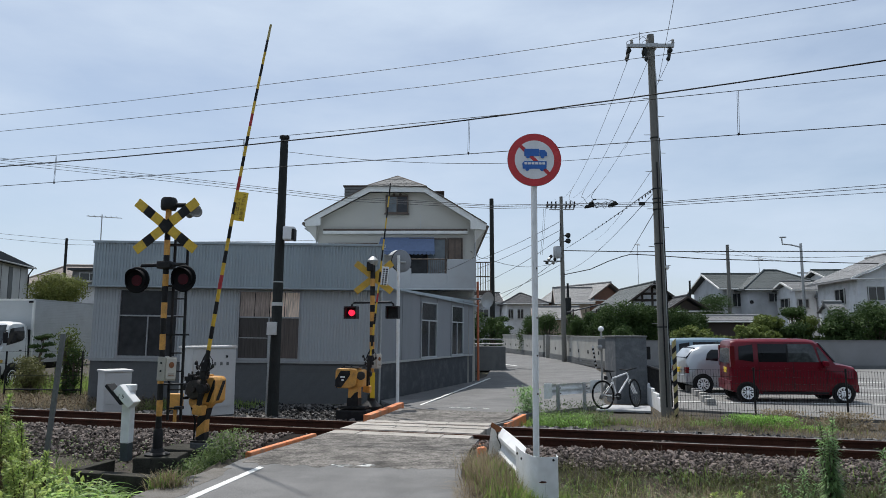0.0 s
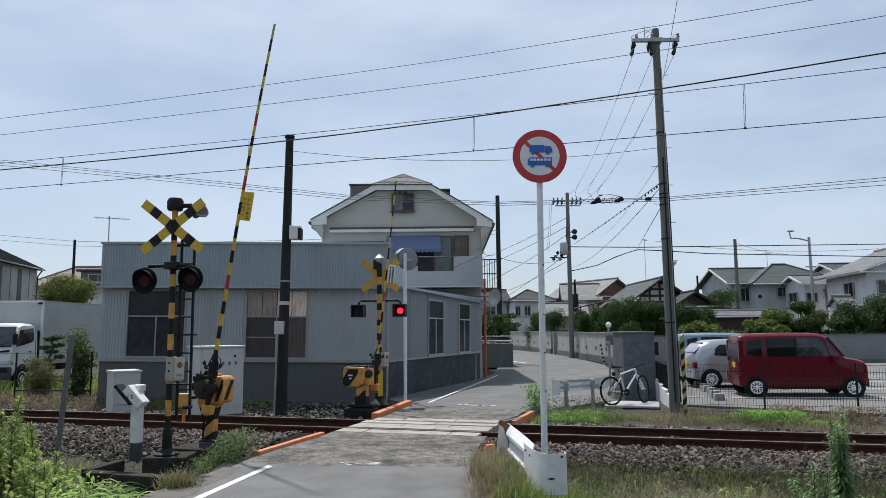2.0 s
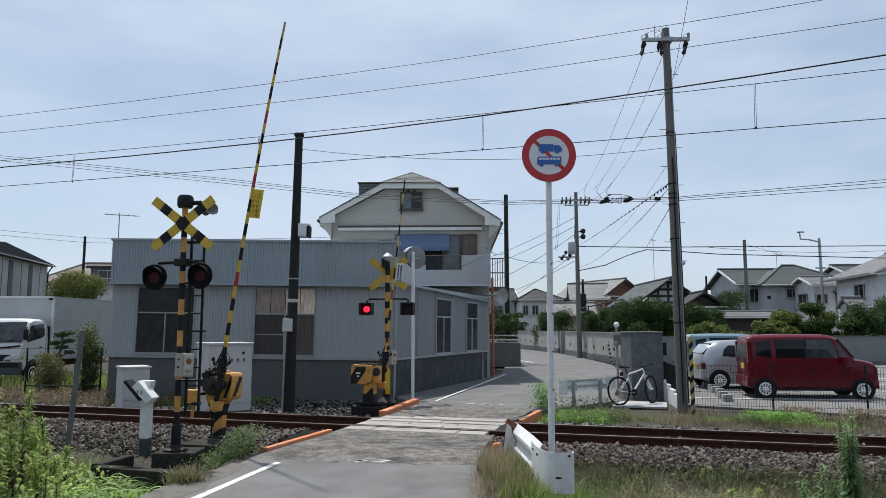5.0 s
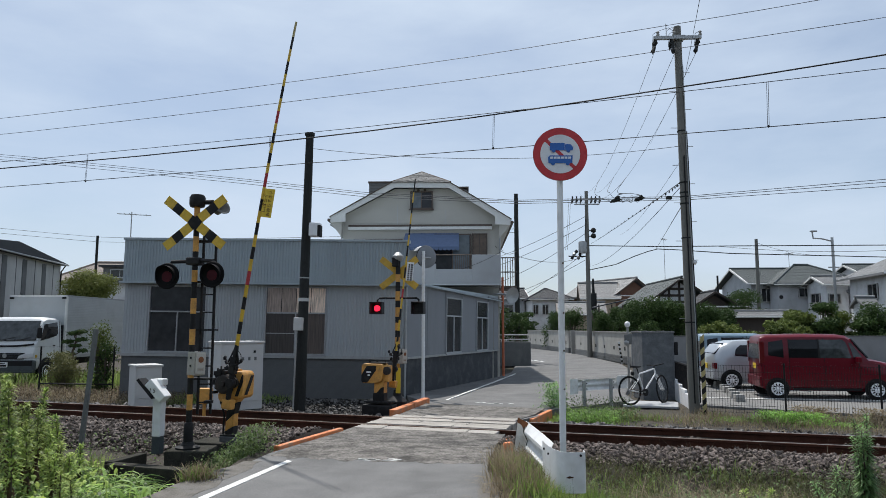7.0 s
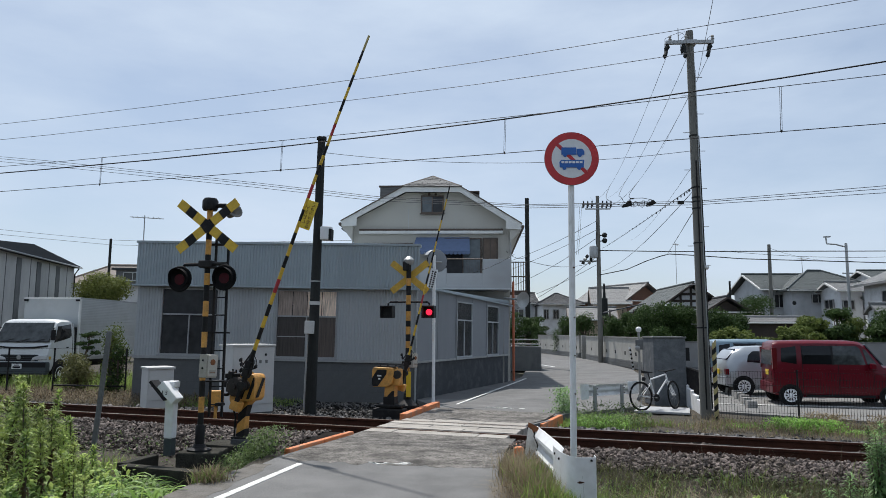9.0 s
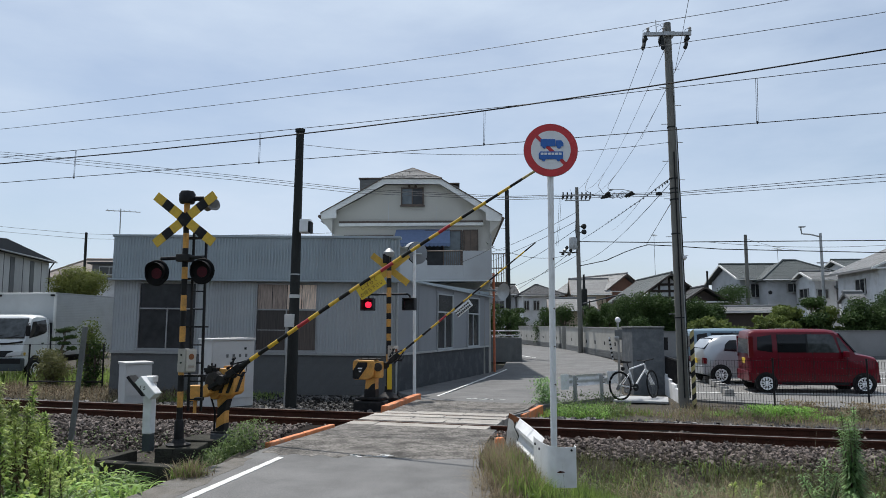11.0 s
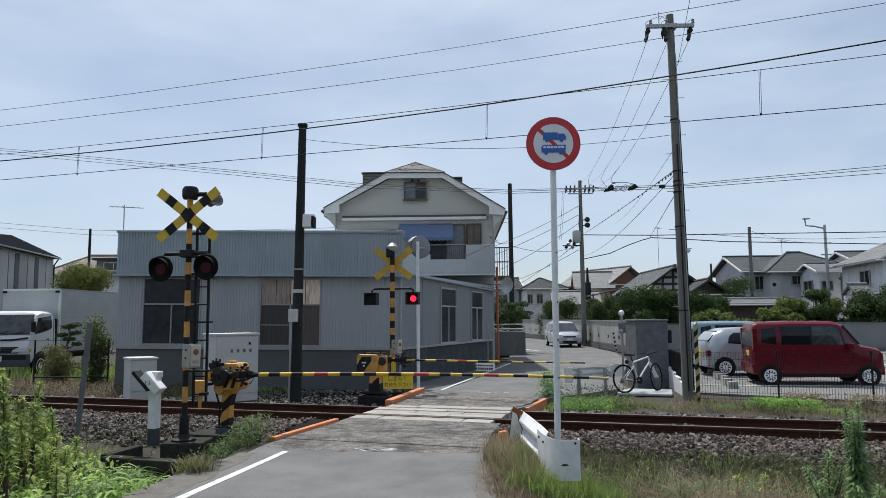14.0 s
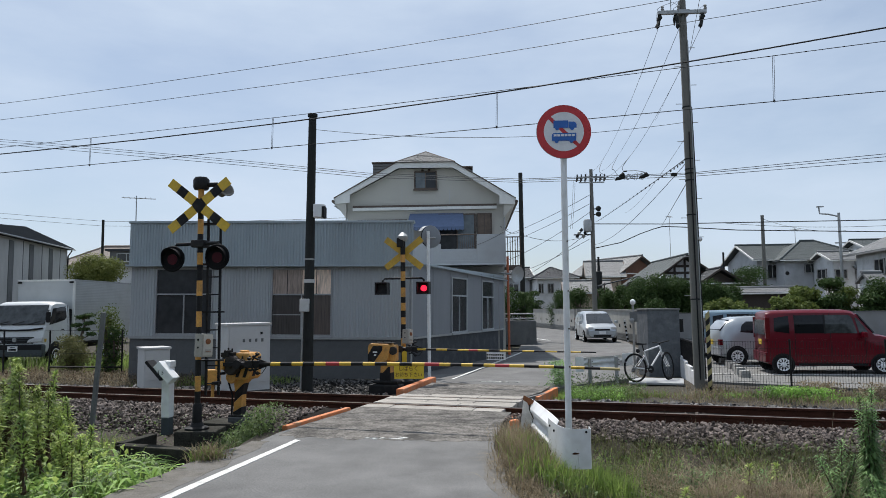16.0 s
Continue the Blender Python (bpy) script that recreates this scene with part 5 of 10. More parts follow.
        p = part("post", Shape().loft([[(-0.12, -0.10, 0.14), (0.12, -0.10, 0.14), (0.12, 0.10, 0.14), (-0.12, 0.10, 0.14)], [(-0.10, -0.09, 0.6), (0.13, -0.09, 0.6), (0.13, 0.09, 0.6), (-0.10, 0.09, 0.6)]]),
                 AMBER, b, "amber cast post with black diagonal stripes", bevel=0.015)
        part("stripe", Shape().upright([(-0.112, 0.16), (0.12, 0.16), (0.125, 0.46), (0.06, 0.44), (-0.108, 0.26)], -0.106, -0.100), BLACK, p)
        h = part("housing", Shape().upright([(-0.38, 0.56), (-0.34, 0.53), (-0.02, 0.53), (0.10, 0.60), (0.14, 0.86), (0.10, 0.94), (-0.33, 0.95), (-0.38, 0.90)], -0.16, 0.16), AMBER, b, "amber drive housing with a broad black diagonal band", bevel=0.035)
        part("stripe", Shape().upright([(-0.372, 0.58), (-0.345, 0.545), (-0.235, 0.545), (-0.035, 0.81), (-0.03, 0.90), (-0.25, 0.90), (-0.37, 0.71)], -0.168, -0.162), BLACK, h)
        for z, w in ((0.755, 0.10), (0.69, 0.05)):
            part("number_bar", Shape().box(-0.20 - w / 2, -0.20 + w / 2, -0.175, -0.169, z, z + 0.03), SIGN_WHITE, h)
        part("cover", Shape().box(0.10, 0.24, -0.12, 0.12, 0.56, 0.92), AMBER, b, bevel=0.04)
        part("gear", Shape().lathe([(0, 0), (0.09, 0), (0.09, 0.05), (0, 0.06)], 16, pose(0.20, -0.10, 0.80, 90, 0, 0)), GREASE, b, smooth=True)
        part("roof_bracket", Shape().box(-0.28, 0.20, -0.10, 0.10, 0.95, 0.975), BLACK, b, bevel=0.01)
        for x in (-0.22, -0.05, 0.14):
            part("bolt", Shape().tube([(x, -0.06, 0.97), (x, -0.06, 1.0)], 0.02, 8), BLACK, b)
    return b


def barrier_arm(parent, pivot, length, bands, r0, r1, root, droop=0.0):
    """The arm along its own +x, with coloured bands; the pivot is its origin."""
    arm = part("arm", Shape().lathe([(0, -0.05), (0.07, -0.05), (0.08, 0.0), (0.07, 0.05), (0, 0.05)], 12, pose(0, 0, 0, 90, 0, 0)), BLACK, parent, "striped barrier arm", at=pose(*pivot))
    part("socket", Shape().tube([(0.0, 0, 0), (root * 0.7, 0, 0), (root, 0, 0)], [0.045, 0.04, 0.03], 10), BLACK, arm)
    part("tail", Shape().box(-0.28, -0.04, -0.03, 0.03, -0.03, 0.03), BLACK, arm, bevel=0.01)
    part("counterweight", Shape().box(-0.40, -0.25, -0.04, 0.10, -0.08, 0.08), AMBER, arm, "amber counterweight", bevel=0.02)
    part("clamp", Shape().box(0.14, 0.40, -0.05, 0.05, -0.055, 0.055), BLACK, arm, bevel=0.015)
    part("yoke", Shape().tube([(0.34, -0.02, -0.13), (0.29, -0.05, -0.07), (0.27, -0.06, 0.0), (0.29, -0.05, 0.07), (0.34, -0.02, 0.14)], 0.014, 8), BLACK, arm)
    for x, z in ((0.22, 0.09), (0.36, 0.15), (0.24, -0.09), (0.36, -0.14), (0.30, 0.12)):
        part("knob", Shape().blob((x, -0.03, z), (0.035, 0.03, 0.028), int(x * 100)), BLACK, arm)
    for z in (-0.06, 0.06):
        part("brace", Shape().tube([(0.30, -0.02, z * 1.6), (0.52, -0.01, z * 0.4)], 0.012, 6), BLACK, arm)
    part("spring_wire", Shape().tube([(0.36, -0.03, -0.14), (0.46, -0.05, -0.13), (0.52, -0.03, -0.04)], 0.006, 6), BLACK, arm)
    x = root * 0.9
    n = len(bands)
    for i, (l, m) in enumerate(bands):
        ra, rb = r0 + (r1 - r0) * (x / length), r0 + (r1 - r0) * ((x + l) / length)
        za, zb = -droop * (x / length) ** 2.5, -droop * ((x + l) / length) ** 2.5
        part("band", Shape().tube([(x, 0, za), (x + l, 0, zb)], [ra, rb], 10), m, arm, smooth=True)
        x += l
    return arm


NEAR_BARRIER = barrier_machine("crossing_barrier", pose(-3.70, 11.0, 0, 0, 0, TURN), "black and amber barrier machine with long striped arm", "near")
Y, K, R = YELLOW, BLACK, ARM_RED
NEAR_BANDS = [(0.19, Y), (0.19, K)] * 2 + [(0.19, Y), (0.22, R)] + [(0.19, Y), (0.19, K)] * 3 + [(0.19, Y), (0.22, R)] + [(0.16, Y), (0.16, K)] * 2 + [(0.16, Y), (0.20, R)] + [(0.20, Y), (0.20, K)] * 3 + [(0.25, YELLOW_FADED)]
NEAR_PIVOT, FAR_PIVOT = (0.12, -0.26, 0.85), (0.22, 0.25, 0.815)
NEAR_ARM = barrier_arm(NEAR_BARRIER, NEAR_PIVOT, 5.8, NEAR_BANDS, 0.034, 0.018, 0.633, 0.11)
plate = part("warning_plate", Shape().box(2.60, 3.05, -0.008, 0.004, -0.225, -0.035), PLATE_YELLOW, NEAR_ARM, "yellow plate with dark lettering", bevel=0.004)
writing("しばらく", 0.078, LETTER, plate, pose(2.82, -0.012, -0.085) @ FACING)
writing("お待ち下さい", 0.069, LETTER, plate, pose(2.82, -0.012, -0.170) @ FACING)

FAR_BARRIER = barrier_machine("crossing_barrier", pose(-1.90, 15.15, -0.02, 0, 0, TURN), "yellow and black barrier machine on a concrete foot", "far")
FAR_BANDS = [(0.24, Y), (0.24, K)] * 2 + [(0.24, Y), (0.20, R), (0.24, Y)] + [(0.24, K), (0.24, Y)] * 4 + [(0.30, K)]
FAR_ARM = barrier_arm(FAR_BARRIER, FAR_PIVOT, 4.2, FAR_BANDS, 0.025, 0.014, 0.40)
plate = part("warning_plate", Shape().box(1.95, 2.36, -0.008, 0.004, -0.195, -0.035), SIGN_WHITE, FAR_ARM, "white plate with dark lettering", bevel=0.004)
for i in range(8):
    part("lettering_bar", Shape().box(1.955 + i * 0.047, 1.987 + i * 0.047, -0.012, -0.006, -0.105, -0.07), DARK, plate)
for i in range(8):
    part("lettering_bar", Shape().box(1.955 + i * 0.047, 1.987 + i * 0.047, -0.012, -0.006, -0.175, -0.13), DARK, plate)


def white_detector_post():
    p = thing("detector_post", pose(-4.357, 9.826, -0.1025, 0, 0, -8) @ Matrix.Scale(1.03, 4), "white obstacle detector post with slanted black-faced head", "detector post")
    part("foot", Shape().box(-0.058, 0.058, -0.058, 0.058, 0.05, 0.28), FOOT_GREY, p, "dark slate-grey painted foot", bevel=0.01)
    part("column", Shape().box(-0.062, 0.062, -0.062, 0.062, 0.28, 0.96), WHITE_PAINT, p, bevel=0.015)
    part("cap", Shape().box(-0.075, 0.075, -0.075, 0.075, 0.96, 1.05), WHITE_PAINT, p, bevel=0.02)
    head = part("head", Shape().box(-0.10, 0.22, -0.09, 0.08, -0.04, 0.085), WHITE_PAINT, p, "slanted white head", bevel=0.015, at=pose(-0.02, -0.10, 0.93, 0, 46, 0))
    part("face", Shape().box(-0.23, 0.11, -0.095, 0.085, -0.085, -0.040), BLACK, head, bevel=0.008)
    writing("1 5", 0.075, DARK, head, pose(0.035, -0.0935, 0.0, 0, -40, 0) @ FACING)


white_detector_post()
# concrete trough round the foot of the post
tr = thing("concrete_trough", pose(-4.3, 9.25, -0.12, 0, 0, -12), "mossy concrete cable trough beside the road", "trough")
part("front_beam", Shape().box(-0.52, 1.02, -0.10, 0.08, -0.75, 0.02), MOSSY, tr, bevel=0.015, at=pose(0, 0, 0, 0, 0, -5))
part("side_beam", Shape().box(-0.07, 0.07, 0.0, 0.70, -0.75, 0.03), MOSSY, tr, bevel=0.015, at=pose(-0.56, 0.06, 0, 0, 0, 0))
part("signal_footing", Shape().box(-0.28, 0.31, -0.16, 0.34, -0.6, 0.015), MOSSY, tr, bevel=0.02, at=pose(0.20, 0.72, 0.10, 0, 0, 15))
solid("concrete_footing", Shape().box(-0.50, 0.55, -0.26, 0.26, -0.5, -0.10), MOSSY, "low mossy concrete footing of the barrier", "footing", at=pose(-3.80, 11.0, 0.04, 0, 0, TURN), bevel=0.02)

solid("marker_post", Shape().box(-0.032, 0.032, -0.032, 0.032, -0.5, 1.68), CONCRETE_DARK, "grey concrete marker post in the weeds", "post", at=pose(-5.78, 10.43, 0, 0, 4.2, 8), bevel=0.008)


def cabinet(at, w, d, h, label, doors):
    c = thing("equipment_cabinet", at, label, "cabinet", "track-side cabinets")
    part("foot", Shape().box(-w / 2 + 0.02, w / 2 - 0.02, -d / 2 + 0.02, d / 2 - 0.02, -0.35, -0.06), CONCRETE_DARK, c)
    part("body", Shape().box(-w / 2, w / 2, -d / 2, d / 2, -0.06, h - 0.05), CABINET, c, bevel=0.008)
    part("lid", Shape().box(-w / 2 - 0.025, w / 2 + 0.025, -d / 2 - 0.03, d / 2 + 0.03, h - 0.05, h), CABINET, c, bevel=0.012)
    for i in range(doors):
        a = -w / 2 + 0.02 + i * (w - 0.04) / doors
        dr = part("door", Shape().box(a + 0.004, a + (w - 0.04) / doors - 0.004, -d / 2 - 0.014, -d / 2, 0.12, h - 0.08), CABINET, c, bevel=0.004)
        part("handle", Shape().box(a + 0.05, a + 0.075, -d / 2 - 0.04, -d / 2 - 0.012, h * 0.5, h * 0.62), DARK, dr)
    return c


cabinet(pose(-7.42, 15.95, 0, 0, 0, 38), 0.56, 0.66, 0.86, "low pale grey steel equipment cabinet by the track", 1)
big = cabinet(pose(-5.13, 15.35, 0, 0, 0, 40), 0.95, 0.75, 1.40, "tall pale grey steel equipment cabinet by the track", 1)
for i in range(4):
    part("lettering_bar", Shape().box(-0.16 + i * 0.14, -0.11 + i * 0.14, -0.398, -0.388, 0.99, 1.06), CONCRETE_DARK, big)
part("vent", Shape().box(0.24, 0.29, -0.398, -0.388, 1.15, 1.20), DARK, big)
solid("relay_box", Shape().box(-0.13, 0.13, -0.1, 0.1, 0.25, 0.55).box(-0.03, 0.03, -0.03, 0.03, -0.35, 0.27), AMBER, "small yellow relay box behind the signal", "relay box", at=pose(-5.25, 13.9, -0.05), bevel=0.02)

# ---------- signs, guard rails, poles, wires ----------
def no_trucks_sign():
    s = thing("road_sign", pose(1.10, 8.45, -0.13, 0, 0.4, 0), "round red-ringed sign barring trucks and buses on white pole", "road sign")
    part("pole", Shape().tube([(0, 0, -0.3), (0, 0, 3.62)], 0.038, 14), WHITE_PAINT, s, "white painted steel pole", smooth=True)
    for z in (1.1, 1.55, 2.0, 2.6):
        part("bolt", Shape().tube([(0.02, -0.045, z), (0.02, -0.03, z)], 0.010, 8), RUST, s)
    z = 3.94
    pl = part("plate", disc(0.333, 0, z, -0.062, -0.050, 48), GALV, s, "round sign plate")
    part("ring", disc(0.33, 0, z, -0.066, -0.061, 48), RED_PAINT, pl)
    part("field", disc(0.243, 0, z, -0.070, -0.065, 48), SIGN_WHITE, pl)
    a = math.radians(45)
    part("slash", Shape().box(-0.25, 0.25, -0.0715, -0.0695, -0.022, 0.022, pose(0, 0, z, 0, 45, 0)), RED_PAINT, pl)
    truck = Shape()
    truck.upright([(-0.125, z + 0.045), (0.055, z + 0.045), (0.055, z + 0.135), (-0.125, z + 0.135)], -0.078, -0.072)
    truck.upright([(0.06, z + 0.045), (0.155, z + 0.045), (0.155, z + 0.085), (0.13, z + 0.12), (0.06, z + 0.12)], -0.078, -0.072)
    for x in (-0.08, 0.10):
        truck.upright([(x + 0.024 * math.cos(k * 0.5236), z + 0.04 + 0.024 * math.sin(k * 0.5236)) for k in range(12)], -0.079, -0.0725)
    part("truck_symbol", truck, BLUE_PAINT, pl)
    bus = Shape()
    bus.upright([(-0.145, z - 0.115), (0.145, z - 0.115), (0.15, z - 0.02), (-0.13, z - 0.02), (-0.15, z - 0.05)], -0.078, -0.072)
    for x in (-0.09, 0.09):
        bus.upright([(x + 0.024 * math.cos(k * 0.5236), z - 0.12 + 0.024 * math.sin(k * 0.5236)) for k in range(12)], -0.079, -0.0725)
    part("bus_symbol", bus, BLUE_PAINT, pl)
    for i in range(6):
        part("window_bar", Shape().box(-0.125 + i * 0.044, -0.090 + i * 0.044, -0.080, -0.0775, z - 0.062, z - 0.035), SIGN_WHITE, pl)
    for dz in (-0.12, 0.12):
        part("clamp", Shape().box(-0.05, 0.05, -0.052, 0.03, z + dz - 0.02, z + dz + 0.02), GALV, s)
    part("pole_top", Shape().tube([(0, 0, 3.6), (0, 0, 4.12)], 0.036, 12), WHITE_PAINT, s)


no_trucks_sign()


def w_beam(pts, h, z_top, material, lean=0.0):
    """A ribbed beam along points in plan, its ribs facing the left of the way."""
    prof = [(0.0, 0.0), (0.03, -0.04), (0.075, -0.09), (0.075, -0.13), (0.02, -0.19), (0.02, -0.23), (0.075, -0.29), (0.075, -0.33), (0.03, -0.385), (0.0, -0.42)]
    rings = []
    for i, (x, y, s) in enumerate(pts):
        a, b = pts[max(i - 1, 0)], pts[min(i + 1, len(pts) - 1)]
        d = Vector((b[0] - a[0], b[1] - a[1], 0)).normalized()
        n = Vector((-d.y, d.x, 0))
        k = h / 0.42
        o = [(x + n.x * q * s, y + n.y * q * s, z_top + e * k) for q, e in prof]
        rings.append(o + [(x + n.x * (q * s - 0.006), y + n.y * (q * s - 0.006), z_top + e * k) for q, e in reversed(prof)])
    return Shape().loft(rings)


def near_guard_rail():
    g = thing("guard_rail", pose(0, 0, 0), "white painted steel guard rail with rust at its end", "guard rail", "guard rails")
    # from the far flat end towards the camera, closed by a square cap
    pts = [(0.75, 9.42, 0.15), (0.775, 9.2, 0.9), (0.82, 8.7, 1.0), (0.865, 8.15, 1.0), (0.885, 7.8, 0.9), (0.89, 7.64, 0.6)]
    part("beam", w_beam(list(reversed(pts)), 0.42, 0.465, WHITE_PAINT), WHITE_PAINT, g, smooth=True)
    way = [(0.800, 7.86), (0.812, 7.62), (0.838, 7.40), (0.868, 7.26), (0.896, 7.18), (0.932, 7.132), (0.96, 7.12), (1.045, 7.12), (1.125, 7.125), (1.145, 7.135), (1.152, 7.16), (1.152, 7.26)]
    rings = []
    for i, p in enumerate(way):
        q, r = way[max(i - 1, 0)], way[min(i + 1, len(way) - 1)]
        d = Vector((r[0] - q[0], r[1] - q[1], 0)).normalized() * 0.005
        rings.append([(p[0], p[1], 0.07), (p[0], p[1], 0.465), (p[0] - d.y, p[1] + d.x, 0.465), (p[0] - d.y, p[1] + d.x, 0.07)])
    part("end_cap", Shape().loft(rings), WHITE_PAINT, g, "square white end cap", smooth=True)
    at = pose(0.585, 9.31, 0.0, 0, 0, -12)
    part("end_plate", Shape().upright([(0.0, 0.09), (0.13, 0.02), (0.165, 0.25), (0.195, 0.46), (0.055, 0.53)], -0.012, 0.0, at), ZINC, g, "bare pale end plate, rusting at the top")
    part("rust", Shape().upright([(0.045, 0.47), (0.10, 0.435), (0.13, 0.37), (0.15, 0.42), (0.188, 0.40), (0.196, 0.463), (0.055, 0.532)], -0.018, -0.013, at), RUST_PATCH, g)
    for x, y in ((0.84, 9.1), (0.97, 7.95)):
        part("post", Shape().tube([(x, y, -0.5), (x, y, 0.27)], 0.05, 12), WHITE_PAINT, g, smooth=True)
    for x, y, z in ((0.806, 7.72, 0.40), (0.826, 7.50, 0.385), (0.806, 7.72, 0.13), (0.824, 7.52, 0.11)):
        part("bolt", Shape().tube([(x + 0.02, y, z), (x - 0.012, y - 0.004, z)], 0.012, 8), DARK, g)
    part("bolt", Shape().tube([(1.10, 7.14, 0.435), (1.10, 7.11, 0.435)], 0.012, 8), DARK, g)
    part("scrape", Shape().upright([(0.95, 0.22), (0.98, 0.235), (1.02, 0.23), (1.03, 0.22), (0.98, 0.212)], 7.117, 7.1205), RUST, g)
    wire = Shape().tube([(0.72, 9.30, 0.43), (0.70, 9.2, 0.36), (0.74, 9.12, 0.26), (0.72, 9.15, 0.16), (0.68, 9.25, 0.10)], 0.008, 6)
    part("cable", wire, RUBBER, g)


near_guard_rail()
solid("orange_post", Shape().tube([(0.56, 9.75, -0.3), (0.53, 9.75, 0.12), (0.528, 9.75, 0.14)], [0.07, 0.07, 0.055], 12), ORANGE, "short orange painted post at the road edge", "post", smooth=True)


def far_guard_rail():
    g = thing("guard_rail", pose(2.46, 16.38, -0.16, 0, 0, 36) @ Matrix.Scale(0.76, 4), "short white steel guard rail above green weeds", "guard rail", "guard rails")
    part("beam", w_beam([(0.0, 0, 1), (1.0, 0, 1), (2.1, 0, 1)], 0.34, 0.86, WHITE_PAINT), WHITE_PAINT, g)
    part("end_plate", Shape().box(-0.28, 0.06, -0.06, -0.05, 0.44, 0.90), WHITE_PAINT, g, bevel=0.01)
    part("end_plate", Shape().box(1.75, 2.25, -0.07, -0.05, 0.52, 0.92), WHITE_PAINT, g, bevel=0.01)
    for x in (0.28, 1.45):
        part("post", Shape().tube([(x, -0.09, -0.4), (x, -0.09, 0.84)], 0.06, 12), GALV, g, smooth=True)
        for z in (0.58, 0.74):
            part("bolt", Shape().tube([(x + 0.12, -0.10, z), (x + 0.12, -0.07, z)], 0.016, 8), DARK, g)


far_guard_rail()


def pole(name, at, h, r0, r1, material, label, category="utility pole", steps=True):
    p = thing(name, at, label, category)
    part("shaft", Shape().tube([(0, 0, -0.5), (0, 0, h)], [r0, r1], 16), material, p, smooth=True)
    if steps:
        for i in range(int((h - 2.5) / 0.45)):
            a = 0.25 if i % 2 else -0.25
            part("step_bolt", Shape().tube([(0, 0, 2.2 + 0.45 * i), (a, 0, 2.2 + 0.45 * i)], 0.008, 6), GALV, p)
    return p


def insulator_set(parent, x, z, y=0.0):
    part("insulator", Shape().lathe([(0.0, 0), (0.03, 0), (0.065, 0.05), (0.03, 0.06), (0.065, 0.11), (0.03, 0.12), (0.055, 0.18), (0, 0.19)], 10, pose(x, y, z)), POLE_BLACK, parent, smooth=True)


# large concrete pole by the car park
RP = pole("utility_pole", pose(5.11, 16.25, -0.3, 0.0, -0.3, 0), 9.20, 0.125, 0.085, POLE_CONC, "tall grey concrete utility pole with cross-arm and cables")
arm = part("crossarm", Shape().box(-0.60, 0.53, -0.13, -0.05, 8.85, 8.93), GALV, RP, "steel cross-arm")
part("clamp", Shape().box(-0.13, 0.13, -0.15, 0.12, 8.84, 8.94), GALV, arm, bevel=0.01)
for x, tip in ((-0.54, -0.66), (-0.16, -0.18), (0.46, 0.34)):
    # strain insulators under the arm, pin insulators on it
    part("strain_insulator", Shape().tube([(x, -0.09, 8.85), (x - 0.01, -0.12, 8.76), ((x + tip) / 2, -0.15, 8.64), (tip, -0.20, 8.50), (tip - 0.01, -0.22, 8.44)], [0.012, 0.045, 0.035, 0.05, 0.012], 8), POLE_BLACK, arm)
    part("strain_insulator", Shape().tube([(x - 0.02, -0.05, 8.84), (x - 0.05, -0.05, 8.72), (x - 0.06, -0.08, 8.58)], [0.03, 0.04, 0.012], 8), POLE_BLACK, arm)
    part("pin_insulator", Shape().lathe([(0, 8.93), (0.03, 8.93), (0.045, 8.97), (0.025, 8.99), (0.04, 9.03), (0.015, 9.06), (0, 9.07)], 8, pose(x + 0.05, -0.09, 0)), CONCRETE, arm)
    part("jumper", Shape().tube([(tip, -0.20, 8.52), (x - 0.10, -0.12, 8.75), (x - 0.07, -0.10, 8.98), (x + 0.05, -0.09, 9.06)], 0.006, 6), WIRE, arm)
for a, b, up in ((-0.49, -0.11, 9.14), (-0.11, -0.30, 9.16)):
    part("jumper", Shape().tube([(a, -0.09, 9.06), ((a + b) / 2 + 0.06, -0.10, up), (b, -0.09, 9.05)], 0.005, 6), WIRE, arm)
part("spike", Shape().tube([(-0.28, -0.05, 8.9), (-0.28, -0.05, 9.26)], 0.010, 6), GALV, arm)
part("conduit", Shape().tube([(0.085, -0.105, 0.3), (0.07, -0.09, 5.0), (0.066, -0.085, 8.2)], 0.014, 8), GALV, RP)
part("conduit", Shape().tube([(0.115, -0.07, 0.3), (0.10, -0.06, 5.0), (0.09, -0.055, 6.6)], 0.020, 8), POLE_BLACK, RP)
part("conduit", Shape().tube([(-0.02, -0.14, 0.3), (-0.01, -0.12, 6.0)], 0.016, 8), DARK, RP)
for z in (2.1, 4.05, 4.86, 5.02, 5.12, 5.36, 6.6):
    part("strap", Shape().tube([(0, 0, z), (0, 0, z + 0.03)], 0.136 - z * 0.0045, 16), POLE_BLACK, RP)
part("meter_cap", Shape().blob((0.12, -0.14, 3.5), (0.05, 0.05, 0.06), 3), SIGN_WHITE, RP)
sg = thing("pole_guard", pose(5.27, 16.02, -0.25), "yellow and black striped guard tube beside the pole", "pole guard")
for i in range(14):
    part("band", Shape().loft([[(0.048 * math.cos(k * math.pi / 5), 0.048 * math.sin(k * math.pi / 5), 0.125 * (i + j) + 0.05 * math.cos(k * math.pi / 5)) for k in range(10)] for j in (0, 1)], cap=False),
         YELLOW_FADED if i % 2 else BLACK, sg)

# black railway pole with lamp and boxes
BP = pole("trackside_pole", pose(-3.91, 16.28, -0.15, 0, 0.9, 0), 6.48, 0.135, 0.092, POLE_BLACK, "black tarred pole with box and floodlight", "pole", steps=False)
part("pole_cap", Shape().lathe([(0, 6.46), (0.12, 6.46), (0.12, 6.52), (0, 6.54)], 14), POLE_BLACK, BP)
